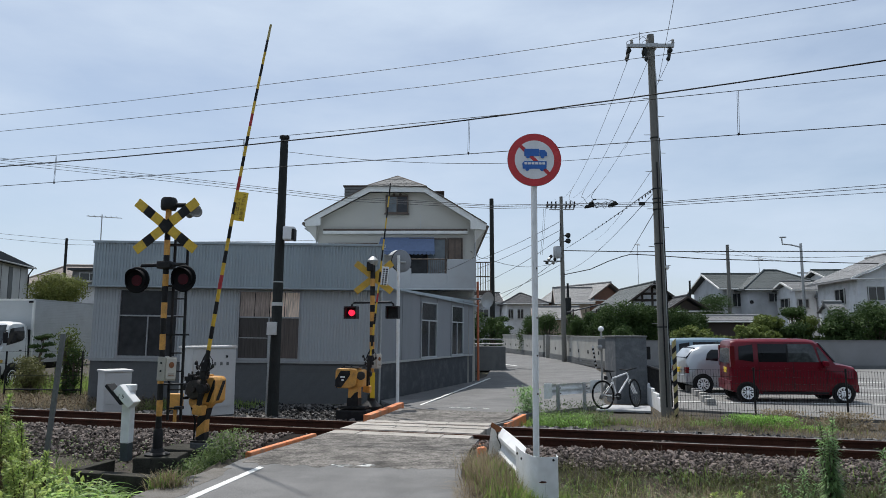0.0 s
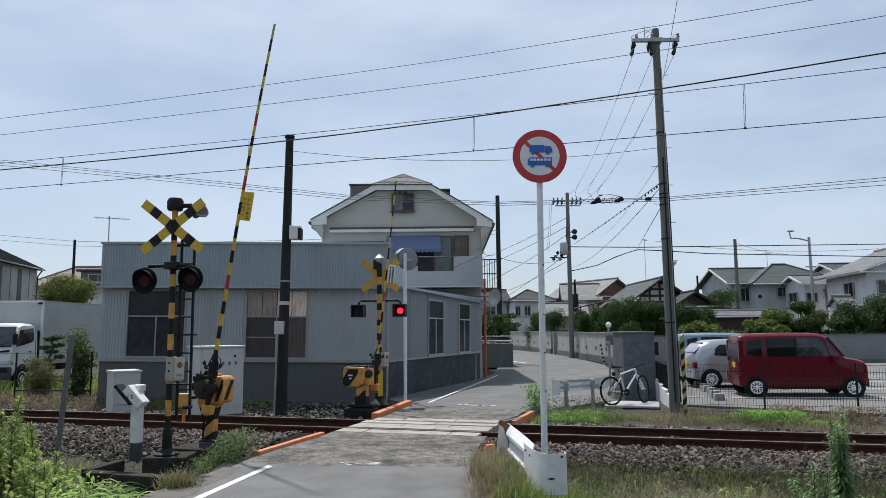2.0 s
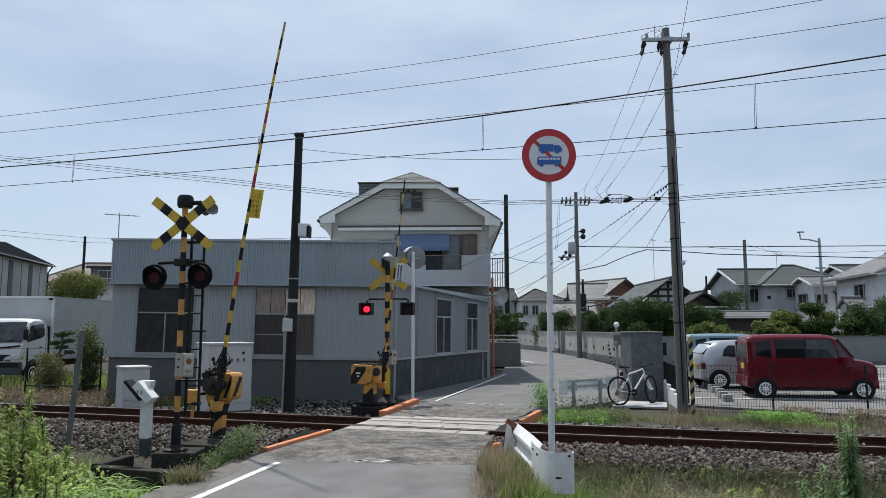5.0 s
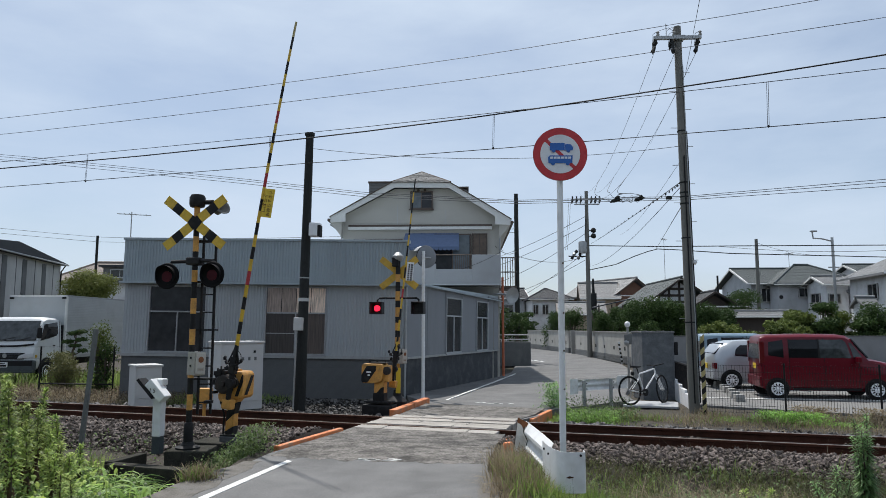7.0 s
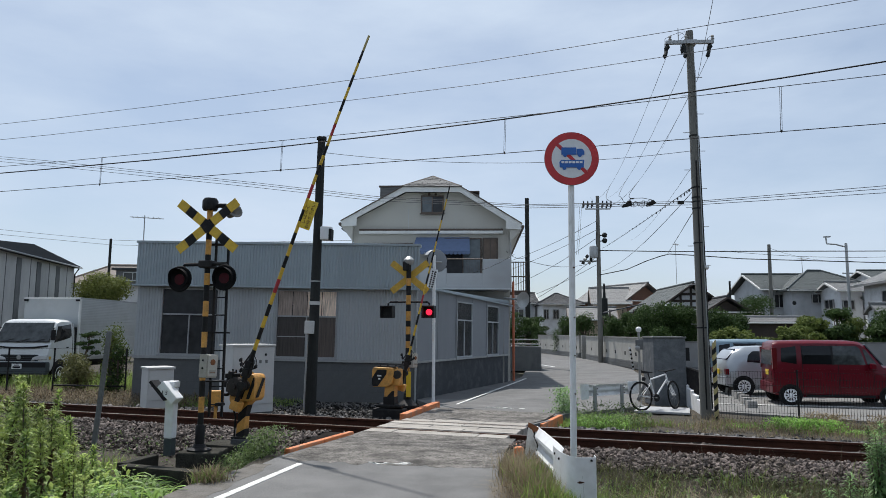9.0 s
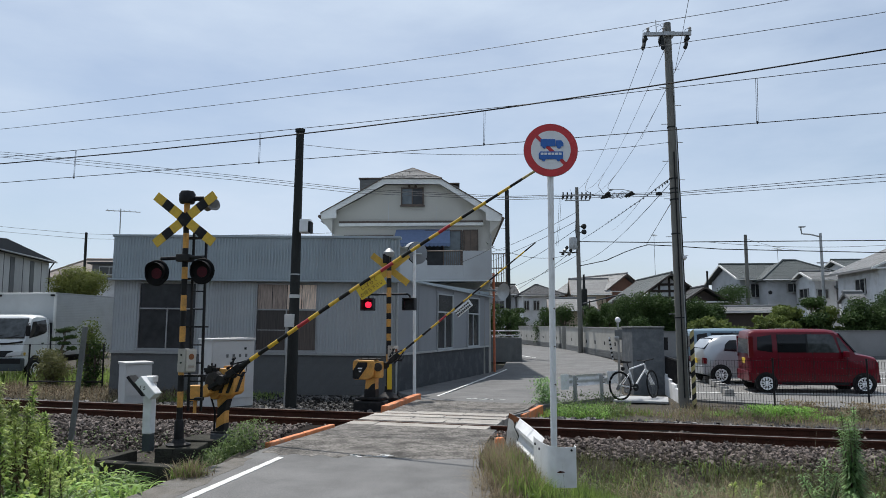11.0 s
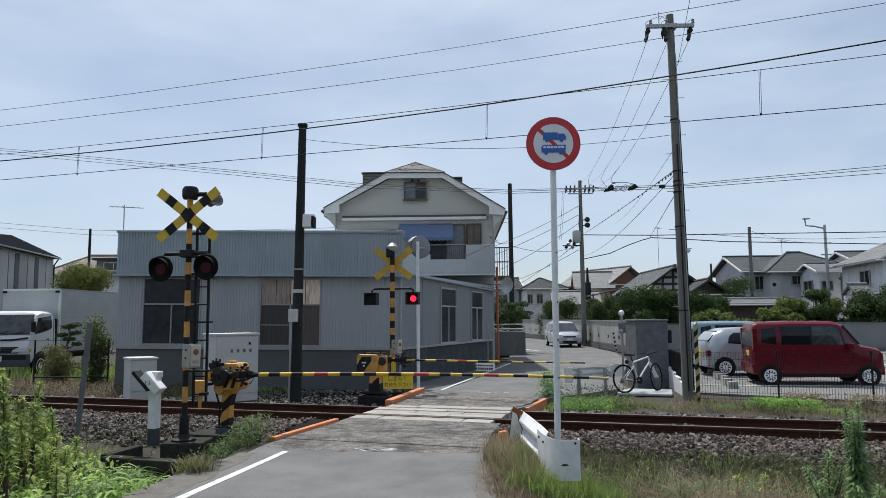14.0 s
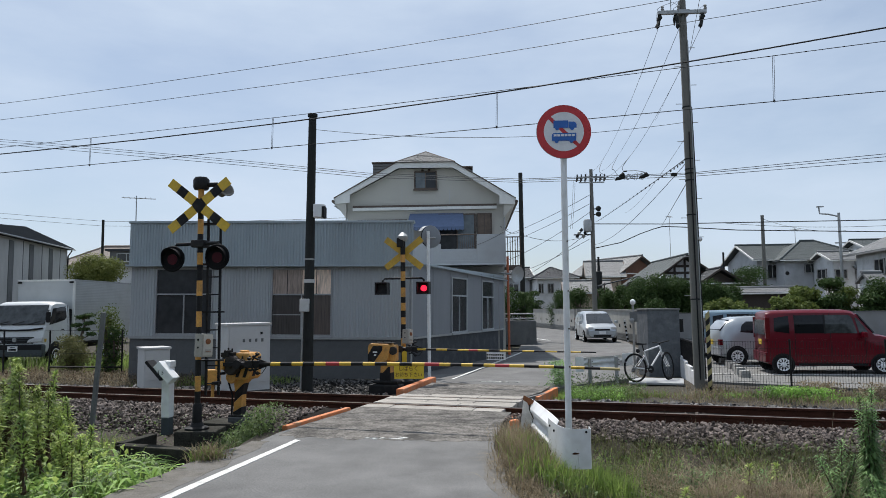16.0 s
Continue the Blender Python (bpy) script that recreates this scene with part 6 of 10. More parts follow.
lampb = part("floodlight", Shape().box(0.10, 0.36, -0.30, -0.04, 3.98, 4.30), SIGN_WHITE, BP, "white floodlight", bevel=0.03, at=pose(0.02, 0, 0))
part("lamp_face", Shape().box(0.31, 0.37, -0.31, -0.03, 3.98, 4.24), DARK, lampb)
part("meter_box", Shape().box(-0.16, 0.05, -0.26, -0.13, 1.78, 2.08), CABINET, BP, bevel=0.015)
part("band", Shape().tube([(0, 0, 2.46), (0, 0, 2.54)], 0.128, 14), CABINET, BP)
part("band", Shape().tube([(0, 0, 3.0), (0, 0, 3.03)], 0.122, 14), GALV, BP)
part("conduit", Shape().tube([(-0.12, -0.14, 0.0), (-0.10, -0.16, 1.8)], 0.022, 8), GALV, BP)

solid("white_post", Shape().tube([(0, 0, -0.4), (0, 0, 3.75)], 0.042, 12), WHITE_PAINT, "slim white painted steel post", "post", at=pose(-1.14, 17.72, -0.1), smooth=True)
solid("orange_pipe_post", Shape().tube([(0, 0, -0.4), (0, 0, 4.0)], 0.05, 12), mat("orange_post_paint", (0.42, 0.115, 0.05), 0.6, var=0.2), "thin orange-red painted post by the workshop corner", "post", at=pose(1.42, 28.5, -0.25), smooth=True)
pole("utility_pole", pose(2.89, 40.88, -0.3), 9.9, 0.16, 0.12, POLE_BLACK, "dark utility pole behind the house", steps=False)

P2 = pole("utility_pole", pose(8.10, 47.0, -0.27) @ Matrix.Scale(0.945, 4), 11.85, 0.19, 0.12, POLE_CONC, "concrete utility pole with transformer in the street", steps=False)
part("crossarm", Shape().box(-1.1, 1.0, -0.12, -0.04, 11.2, 11.3), GALV, P2)
part("crossarm", Shape().box(-0.9, 0.9, -0.12, -0.04, 10.85, 10.93), GALV, P2)
for x in (-1.0, -0.7, -0.4, 0.35, 0.65, 0.95):
    insulator_set(P2, x, 11.3, -0.08)
    part("insulator", Shape().tube([(x, -0.1, 11.2), (x - 0.08, -0.2, 10.95)], [0.09, 0.05], 8), POLE_BLACK, P2)
part("transformer", Shape().lathe([(0, 7.0), (0.28, 7.0), (0.30, 7.1), (0.30, 7.75), (0.25, 7.85), (0, 7.9)], 14, pose(-0.36, -0.1, 0.35)), GALV, P2, "grey pole transformer", smooth=True)
for z in (8.45, 8.85):
    part("switch", Shape().lathe([(0, 0), (0.12, 0), (0.2, 0.1), (0.16, 0.28), (0.06, 0.34), (0, 0.34)], 10, pose(0.36, -0.1, z, 0, 25, 0)), POLE_BLACK, P2, smooth=True)
    part("switch_bracket", Shape().box(0.0, 0.4, -0.05, 0.05, z + 0.1, z + 0.16), POLE_BLACK, P2)
part("bracket", Shape().box(-1.35, 0.1, -0.05, 0.05, 7.10, 7.18), POLE_BLACK, P2)
for i in range(6):
    part("terminal", Shape().blob((-1.1 + 0.14 * i, -0.1, 7.05 + 0.22 * (i % 3)), (0.13, 0.13, 0.16), i + 40), GALV if i % 2 else POLE_BLACK, P2)
part("riser_cable", Shape().tube([(-0.12, -0.2, 9.9), (-0.2, -0.25, 8.6), (-0.1, -0.22, 7.6)], 0.03, 6), WIRE, P2)

pole("utility_pole", pose(22.6, 55, -0.3, 0, 0.3, 0), 8.9, 0.17, 0.12, POLE_CONC, "plain concrete utility pole among the houses", steps=False)
LP = pole("street_lamp", pose(28.5, 55, -0.3), 9.0, 0.14, 0.10, GALV, "grey steel street lamp with a bent arm", "street lamp", steps=False)
part("arm", Shape().tube([(0, 0, 8.7), (-0.8, 0, 8.9), (-1.45, 0, 8.95), (-1.5, 0, 9.5)], 0.06, 8), GALV, LP)
part("lamp_head", Shape().box(-1.65, -1.15, -0.12, 0.12, 9.45, 9.55), GALV, LP, bevel=0.03)
part("crossarm", Shape().box(-0.4, 0.4, -0.05, 0.05, 6.6, 6.7), GALV, LP)
pole("utility_pole", pose(-27.3, 50, -0.3), 8.75, 0.11, 0.09, POLE_BLACK, "dark pole behind the tiled house", steps=False)


def sag(a, b, dip, n=18):
    a, b = Vector(a), Vector(b)
    return [a.lerp(b, i / n) - Vector((0, 0, dip * 4 * (i / n) * (1 - i / n))) for i in range(n + 1)]


def cable(name, pts, r, label, material=None):
    return solid(name, Shape().tube(pts, r, 6), material or WIRE, label, "cable")


# overhead line of the railway
cable("contact_wire", [uv(-60, RAIL_V, 5.05), uv(-13.77, RAIL_V, 4.965), uv(-7.7, RAIL_V, 4.954), uv(-2.95, RAIL_V, 4.942), uv(3.8, RAIL_V, 4.942), uv(30, RAIL_V, 5.0)], 0.007, "taut contact wire over the track")
cable("messenger_wire", [uv(-40, RAIL_V, 5.9), uv(-22, RAIL_V, 5.65), uv(-13.8, RAIL_V, 5.568), uv(-7.7, RAIL_V, 5.574), uv(-5.5, RAIL_V, 5.585), uv(-2.2, RAIL_V, 5.628), uv(1.65, RAIL_V, 5.695), uv(3.9, RAIL_V, 5.742), uv(22, RAIL_V, 6.2)],
      0.006, "sagging messenger wire over the track")
cable("feeder_cable", [uv(-40, RAIL_V + 0.05, 5.7), uv(-22, RAIL_V + 0.05, 5.46), uv(-13.8, RAIL_V, 5.414), uv(-10.75, RAIL_V, 5.412), uv(-7.7, RAIL_V, 5.445), uv(-5.5, RAIL_V, 5.492), uv(-3.4, RAIL_V, 5.562), uv(-2.2, RAIL_V, 5.617),
                       uv(-0.2, RAIL_V, 5.724), uv(1.66, RAIL_V, 5.832), uv(3.9, RAIL_V, 5.982), uv(20, RAIL_V, 7.2)], 0.0125, "thick black feeder cable above the track")
for u, top in ((-12.25, 5.56), (-7.58, 5.575), (-2.90, 5.60), (1.70, 5.694), (6.3, 5.81), (-17.0, 5.60)):
    for du in (-0.012, 0.012):
        cable("dropper", [uv(u + du, RAIL_V, top), uv(u - 0.02 + du, RAIL_V, 4.95)], 0.004, "thin dropper wire under the messenger", WIRE_GREY)
    solid("dropper_clip", Shape().blob(uv(u - 0.02, RAIL_V, 4.955), (0.02, 0.02, 0.025), 3), WIRE, "small black clip on the contact wire", "wire clip")
for zs in ((6.954, 6.957, 6.990, 7.022, 7.068, 7.115, 7.197, 7.279, 7.374), (6.536, 6.536, 6.553, 6.575, 6.608, 6.651, 6.731, 6.800, 6.872)):
    cable("overhead_wire", [uv(-40, 12.9, zs[0] + 0.5), uv(-22, 12.9, zs[0] + 0.06)] + [uv(u, 12.9, z) for u, z in zip((-14.8, -11.5, -8.28, -5.88, -3.63, -2.3, -0.16, 1.81, 3.64), zs)] + [uv(12, 12.9, zs[8] + 0.55)],
          0.0055, "high thin line wire along the railway", WIRE_GREY)

# ---------- street cables ----------
for dz in (0.0, 0.10, 0.17):
    cable("street_cable", [(-30, 26.2, 9.4 + dz), (-14.1, 21.64, 7.03 + dz), (-6.5, 19.5, 5.83 + dz * 0.8), (-2.8, 18.47, 5.22 + dz * 0.7), (1.23, 17.33, 4.80 + dz * 0.5), (5.1, 16.2, 4.66 + dz * 0.5),
                           (9.7, 14.95, 4.74 + dz), (22, 11.6, 5.35 + dz)], 0.007, "thin sagging street cable strung between poles", WIRE_GREY)
cable("street_cable", sag((-3.78, 16.3, 6.0), (5.05, 16.2, 5.95), 0.28), 0.006, "thin wire from black pole to concrete pole", WIRE_GREY)
for dz in (0, 0.35):
    cable("street_cable", sag((-45, 45, 9.5 + dz), (-27.3, 50, 8.0 + dz), 0.1) + sag((-27.3, 50, 8.0 + dz), (2.85, 40.88, 7.3 + dz * 0.6), 0.3)[1:], 0.012, "distant power wire behind the workshop", WIRE_GREY)
cable("street_cable", [(8.15, 46.9, 7.19), (12.8, 46.5, 7.06), (17.45, 46.5, 7.08), (29.7, 48, 7.27), (60, 48, 8.0)], 0.032, "thick black cable in front of the houses")
cable("street_cable", [(8.15, 46.9, 5.54), (9.86, 46.5, 5.87), (11.14, 46.5, 6.43), (12.03, 46.5, 6.74), (12.66, 46.5, 6.90), (14.17, 46.5, 6.82), (17.43, 46.5, 6.58), (29.67, 48, 6.41), (60, 48, 6.6)], 0.032, "thick black cable held up by a stay wire")
cable("street_cable", sag((17.0, 48, 7.25), (29.7, 48, 6.96), 0.25), 0.014, "thin black wire in front of the houses")
cable("street_cable", sag((22.7, 55, 8.3), (29.0, 55, 7.3), 0.35), 0.012, "thin wire to the street lamp", WIRE_GREY)
POWER = (((4.44, 16.1, 8.17), (8.2, 46.9, 10.8), 0.6), ((4.93, 16.1, 8.17), (8.8, 46.9, 10.8), 0.7), ((5.44, 16.1, 8.20), (7.6, 46.9, 10.8), 1.75))
for a, b, dip in POWER:
    cable("power_wire", sag(a, b, dip, 26), 0.006, "thin power wire sagging from pole to pole", WIRE_GREY)
cable("service_cable", sag((4.98, 16.2, 5.08), (8.35, 47.0, 7.34), 0.06, 24), 0.009, "black service cable hung with small clips from pole to pole")
hung = thing("cable_clips", pose(0, 0, 0), "row of small clips along a hung cable", "cable clips")
for i in range(26):
    p = Vector((4.98, 16.2, 5.08)).lerp(Vector((8.35, 47.0, 7.34)), (i / 26) ** 1.7 * 0.9 + 0.01)
    part("clip", Shape().blob((p.x, p.y, p.z - 0.045), (0.02, 0.02, 0.04), i), WIRE, hung)
cable("service_cable", sag((5.0, 16.2, 4.99), (8.2, 47.0, 5.8), 0.40, 24), 0.008, "black service cable from pole to pole")
cable("service_cable", sag((4.99, 16.2, 5.57), (10.29, 47.0, 7.91), 0.30, 24), 0.005, "thin service wire over the street", WIRE_GREY)
cable("stay_wire", sag((4.98, 16.2, 4.5), (12.53, 46.4, 6.9), 0.0, 8), 0.011, "stay wire wrapped in a pale spiral guard", WIRE_GREY)
for a, b, dip in (((7.92, 47, 7.99), (-3.0, 78, 5.6), 1.2), ((7.8, 47, 6.64), (3.0, 66, 3.6), 0.3), ((7.9, 47, 6.2), (-1.0, 78, 4.4), 0.8), ((8.0, 47, 9.2), (-4.5, 78, 8.2), 1.0), ((8.0, 47, 8.6), (-8, 80, 6.6), 1.2)):
    cable("service_cable", sag(a, b, dip), 0.016, "service cable fanning out behind the house")
for x in (7.02, 6.90):
    cable("riser_wire", [(x, 47.0, 10.2), (x - 0.12, 47.0, 8.4), (x - 0.28, 47.0, 6.9)], 0.010, "thin wire dropping to the transformer", WIRE_GREY)
cable("service_cable", sag((2.9, 40.9, 6.2), (1.1, 27.5, 4.9), 0.25), 0.012, "service cable to the house")
cable("service_cable", sag((2.9, 40.9, 5.9), (8.0, 47.0, 6.5), 0.4), 0.014, "service cable to the house")
cable("service_cable", sag((1.2, 23.4, 4.3), (-0.2, 22.0, 3.55), 0.06), 0.008, "dark cable hanging over the balcony")
cable("power_wire", [(8.02, 30, 9.7), (5.26, 16.4, 7.76), (4.51, 13.5, 7.50), (3.49, 10.0, 6.69), (1.2, 3.0, 5.6), (-3, -10, 5.6)], 0.005, "thin wire running back over the road", WIRE_GREY)
# black splice closures and coils on the cable


def street_y(x):
    return 17.33 + (x - 1.23) * (16.2 - 17.33) / 3.87


sp = thing("cable_splice", pose(0, 0, 0), "bundle of black cable closures and coiled slack", "cable splice")
rnd = random.Random(8)
for x0, x1, dz in ((3.44, 3.68, 0.02), (3.53, 3.66, 0.09), (3.98, 4.20, 0.03), (4.06, 4.17, 0.07)):
    zc = 4.70 + dz
    part("closure", Shape().tube([(x0, street_y(x0), zc - 0.03), (x0 + 0.04, street_y(x0) - 0.02, zc), ((x0 + x1) / 2, street_y(x0) - 0.02, zc + 0.015), (x1 - 0.03, street_y(x1) - 0.02, zc + 0.03), (x1, street_y(x1), zc + 0.03)],
                                 [0.012, 0.038, 0.042, 0.036, 0.010], 8), POLE_BLACK, sp, "black cable closure")
for k in range(11):
    x = 3.62 + 0.044 * k + rnd.uniform(-0.02, 0.02)
    w, hgt = rnd.uniform(0.03, 0.07), rnd.uniform(0.04, 0.09)
    part("coil", Shape().tube([(x + w * math.cos(q) + 0.02 * math.sin(q), street_y(x), 4.75 + hgt * math.sin(q)) for q in [i * math.pi / 6 for i in range(13)]], 0.005, 5, False), WIRE_GREY, sp)
part("bridge_wire", Shape().tube([(3.60, street_y(3.6), 4.86), (3.68, street_y(3.68), 4.90), (3.92, street_y(3.92), 4.89), (4.10, street_y(4.1), 4.84), (4.16, street_y(4.16), 4.76)], 0.007, 6), WIRE, sp)
part("capsule", Shape().tube([(3.63, street_y(3.63) - 0.02, 4.885), (3.71, street_y(3.71) - 0.02, 4.89)], 0.018, 8), POLE_BLACK, sp)
sp = thing("cable_splice", pose(0, 0, 0), "single black cable closure near the pole", "cable splice")
part("closure", Shape().box(4.66, 4.80, street_y(4.73) - 0.05, street_y(4.73) + 0.03, 4.69, 4.77), POLE_BLACK, sp, bevel=0.02)

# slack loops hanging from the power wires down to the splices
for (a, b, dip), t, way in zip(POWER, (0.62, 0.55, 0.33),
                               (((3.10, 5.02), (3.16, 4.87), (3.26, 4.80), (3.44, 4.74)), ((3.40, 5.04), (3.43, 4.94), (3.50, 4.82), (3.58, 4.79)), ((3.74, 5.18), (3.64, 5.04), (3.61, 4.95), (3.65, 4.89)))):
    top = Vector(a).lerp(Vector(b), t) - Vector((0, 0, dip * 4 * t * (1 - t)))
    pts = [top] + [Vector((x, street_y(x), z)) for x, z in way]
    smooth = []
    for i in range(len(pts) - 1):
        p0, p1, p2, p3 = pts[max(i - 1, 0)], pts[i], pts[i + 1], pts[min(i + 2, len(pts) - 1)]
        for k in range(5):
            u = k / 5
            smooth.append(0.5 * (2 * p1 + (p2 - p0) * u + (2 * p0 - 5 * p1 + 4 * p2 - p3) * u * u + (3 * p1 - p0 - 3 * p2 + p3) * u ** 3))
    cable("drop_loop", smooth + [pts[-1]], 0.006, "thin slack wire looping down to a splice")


def aerial(at, h, label):
    a = thing("tv_aerial", at, label, "aerial", "roof aerials")
    part("mast", Shape().tube([(0, 0, 0), (0, 0, h)], 0.025, 6), GALV, a)
    part("boom", Shape().tube([(-0.6, 0, h - 0.1), (0.8, 0, h - 0.12)], 0.018, 6), GALV, a)
    for i in range(6):
        part("element", Shape().tube([(-0.5 + 0.22 * i, -0.25, h - 0.1), (-0.5 + 0.22 * i, 0.25, h - 0.1)], 0.01, 6), GALV, a)


aerial(pose(-14.9, 30, -0.3, 0, 0, 20), 7.1, "thin rooftop aerial behind the workshop")
aerial(pose(19.7, 70, 6.4, 0, 0, 60), 4.2, "tall rooftop aerial on a tiled house")
aerial(pose(29.2, 64, 7.0, 0, 0, 40), 1.5, "rooftop aerial on a tiled house")

# ---------- vehicles ----------
def wheel(parent, x, y, r, side, tyre_w=0.16, spokes=10):
    """A wheel whose outer face looks to side (+1 or -1 in y)."""
    m = pose(x, y, r, -90 * side, 0, 0)
    w = part("wheel", Shape().lathe([(r * 0.55, -tyre_w), (r * 0.9, -tyre_w), (r, -tyre_w * 0.8), (r, -tyre_w * 0.15), (r * 0.94, 0.0), (r * 0.70, 0.008), (r * 0.66, -0.02), (r * 0.55, -0.03)], 28, m), RUBBER, parent, "black tyre with silver wheel", smooth=True)
    rim = part("rim", Shape().lathe([(0.0, -0.03), (r * 0.60, -0.03), (r * 0.68, -0.005), (r * 0.68, 0.006), (r * 0.63, 0.010), (r * 0.58, -0.012), (r * 0.2, -0.006), (r * 0.12, 0.012), (0, 0.014)], 28, m), RIM, w, smooth=True)
    for k in range(spokes):
        a = 360 * k / spokes
        part("vent_hole", Shape().box(r * 0.30, r * 0.54, -r * 0.055, r * 0.055, -0.02, -0.004, m @ pose(0, 0, 0, 0, 0, a)), DARK, rim)
    return w


def car_body(stations, low=0.10):
    rings = []
    for x, zb, zbelt, ztop, w, wr in stations:
        half = [(w * 0.86, zb), (w * 0.98, zb + low), (w, zb + 0.45 * (zbelt - zb)), (w * 0.985, zbelt), ((w + wr) / 2 if ztop - zbelt > 0.3 else wr * 1.04, zbelt + (ztop - zbelt) * 0.55),
                (wr, ztop - min(0.09, (ztop - zbelt) * 0.4)), (wr * 0.86, ztop - 0.012), (wr * 0.5, ztop)]
        rings.append([(x, y, z) for y, z in half] + [(x, -y, z) for y, z in reversed(half)])
    return Shape().loft(rings)


def side_y(stations, x, z):
    """Half-width of the body at a place on its side."""
    for a, b in zip(stations, stations[1:]):
        if a[0] <= x <= b[0]:
            t = (x - a[0]) / (b[0] - a[0])
            _, zb, zbelt, ztop, w, wr = [p + (q - p) * t for p, q in zip(a, b)]
            pts = [(zb + 0.1, w * 0.98), (zb + 0.45 * (zbelt - zb), w), (zbelt, w * 0.985), (zbelt + (ztop - zbelt) * 0.55, (w + wr) / 2), (ztop - 0.09, wr)]
            for (za, ya), (zc, yc) in zip(pts, pts[1:]):
                if za <= z <= zc:
                    return ya + (yc - ya) * (z - za) / (zc - za)
            return wr if z > pts[-1][0] else w * 0.98
    return stations[-1][4]


def side_panel(stations, poly, side, out=0.006, thick=0.004):
    """A flush panel on the flank: polygon in x and z."""
    s = Shape()
    n = len(poly)
    if out < 0.011 and n > 3:
        # follow the bulge of the flank in narrow rows
        zs = sorted(z for _, z in poly)
        z0, z1 = zs[0], zs[-1]

        def span(z):
            xs = []
            for (xa, za), (xb, zb) in zip(poly, poly[1:] + poly[:1]):
                if min(za, zb) <= z <= max(za, zb):
                    xs += [xa, xb] if abs(zb - za) < 1e-6 else [xa + (xb - xa) * (z - za) / (zb - za)]
            return min(xs), max(xs)
        rings = []
        for i in range(9):
            z = z0 + (z1 - z0) * i / 8
            a, b = span(min(max(z, z0 + 1e-4), z1 - 1e-4))
            row = [(a + (b - a) * k / 4, z) for k in range(5)]
            rings.append([(x, side * (side_y(stations, x, z) + out + 0.006), z) for x, z in row] + [(x, side * (side_y(stations, x, z) + out - thick), z) for x, z in reversed(row)])
        return s.loft(rings)
    o = [(x, side * (side_y(stations, x, z) + out), z) for x, z in poly]
    i = [(x, side * (side_y(stations, x, z) + out - thick), z) for x, z in poly]
    return s.add(o + i, [tuple(range(n)), tuple(range(2 * n - 1, n - 1, -1))] + [(k, (k + 1) % n, n + (k + 1) % n, n + k) for k in range(n)])


def panel4(a, b, c, d, thick=0.006):
    n = (Vector(b) - Vector(a)).cross(Vector(d) - Vector(a)).normalized() * thick
    p = [Vector(q) for q in (a, b, c, d)]
    return Shape().add(p + [q + n for q in p], [(3, 2, 1, 0), (4, 5, 6, 7), (0, 1, 5, 4), (1, 2, 6, 5), (2, 3, 7, 6), (3, 0, 4, 7)])


def make_car(name, at, label, paint, st, wheels, r, side_windows, screen, rear, lights, seams=(), sub="car"):
    c = thing(name, at, label, sub, "parked cars" if sub != "minivan" else "")
    body = part("body", car_body(st), paint, c, smooth=True)
    W = max(s[4] for s in st)
    for side in (1, -1):
        for poly in side_windows:
            poly, pane = poly if isinstance(poly, tuple) else (poly, GLASS_CAR)
            part("side_window", side_panel(st, poly, side), pane, c)
        for x in wheels:
            part("wheel_arch", disc(r * 1.14, x, r * 1.02, side * (W - 0.03), side * (W + 0.004), 28), DARK, body)
            wheel(c, x, side * (W + 0.026), r, side)
        for x, z0, z1 in seams:
            part("door_seam", side_panel(st, [(x - 0.006, z0), (x + 0.006, z0), (x + 0.006, z1), (x - 0.006, z1)], side, 0.002, 0.004), DARK, body)
            part("door_handle", side_panel(st, [(x - 0.22, 0.93), (x - 0.08, 0.93), (x - 0.08, 0.96), (x - 0.22, 0.96)], side, 0.03, 0.03), paint, body)
        part("sill", side_panel(st, [(wheels[0] + r * 1.2, st[3][1] + 0.1), (wheels[1] - r * 1.2, st[3][1] + 0.1), (wheels[1] - r * 1.2, st[3][1] + 0.16), (wheels[0] + r * 1.2, st[3][1] + 0.16)], side, 0.012, 0.02), paint, body)
        (mx, mz) = screen[2]
        part("mirror", Shape().box(mx - 0.07, mx + 0.07, side * (W + 0.02), side * (W + 0.20), mz - 0.08, mz + 0.08) if side > 0 else Shape().box(mx - 0.07, mx + 0.07, -(W + 0.20), -(W + 0.02), mz - 0.08, mz + 0.08), paint, c, bevel=0.03)
    (ax, az, aw), (bx, bz, bw) = screen[0], screen[1]
    part("windscreen", panel4((bx, -bw, bz), (bx, bw, bz), (ax, aw, az), (ax, -aw, az), 0.03), GLASS_SCREEN, c)
    (ax, az, aw), (bx, bz, bw) = rear
    part("rear_window", panel4((bx, bw, bz), (bx, -bw, bz), (ax, -aw, az), (ax, aw, az), 0.03), GLASS_REAR, c)
    for nm, m, boxes in lights:
        for b in boxes:
            part(nm, Shape().box(*b), m, c, bevel=0.012)
    return c


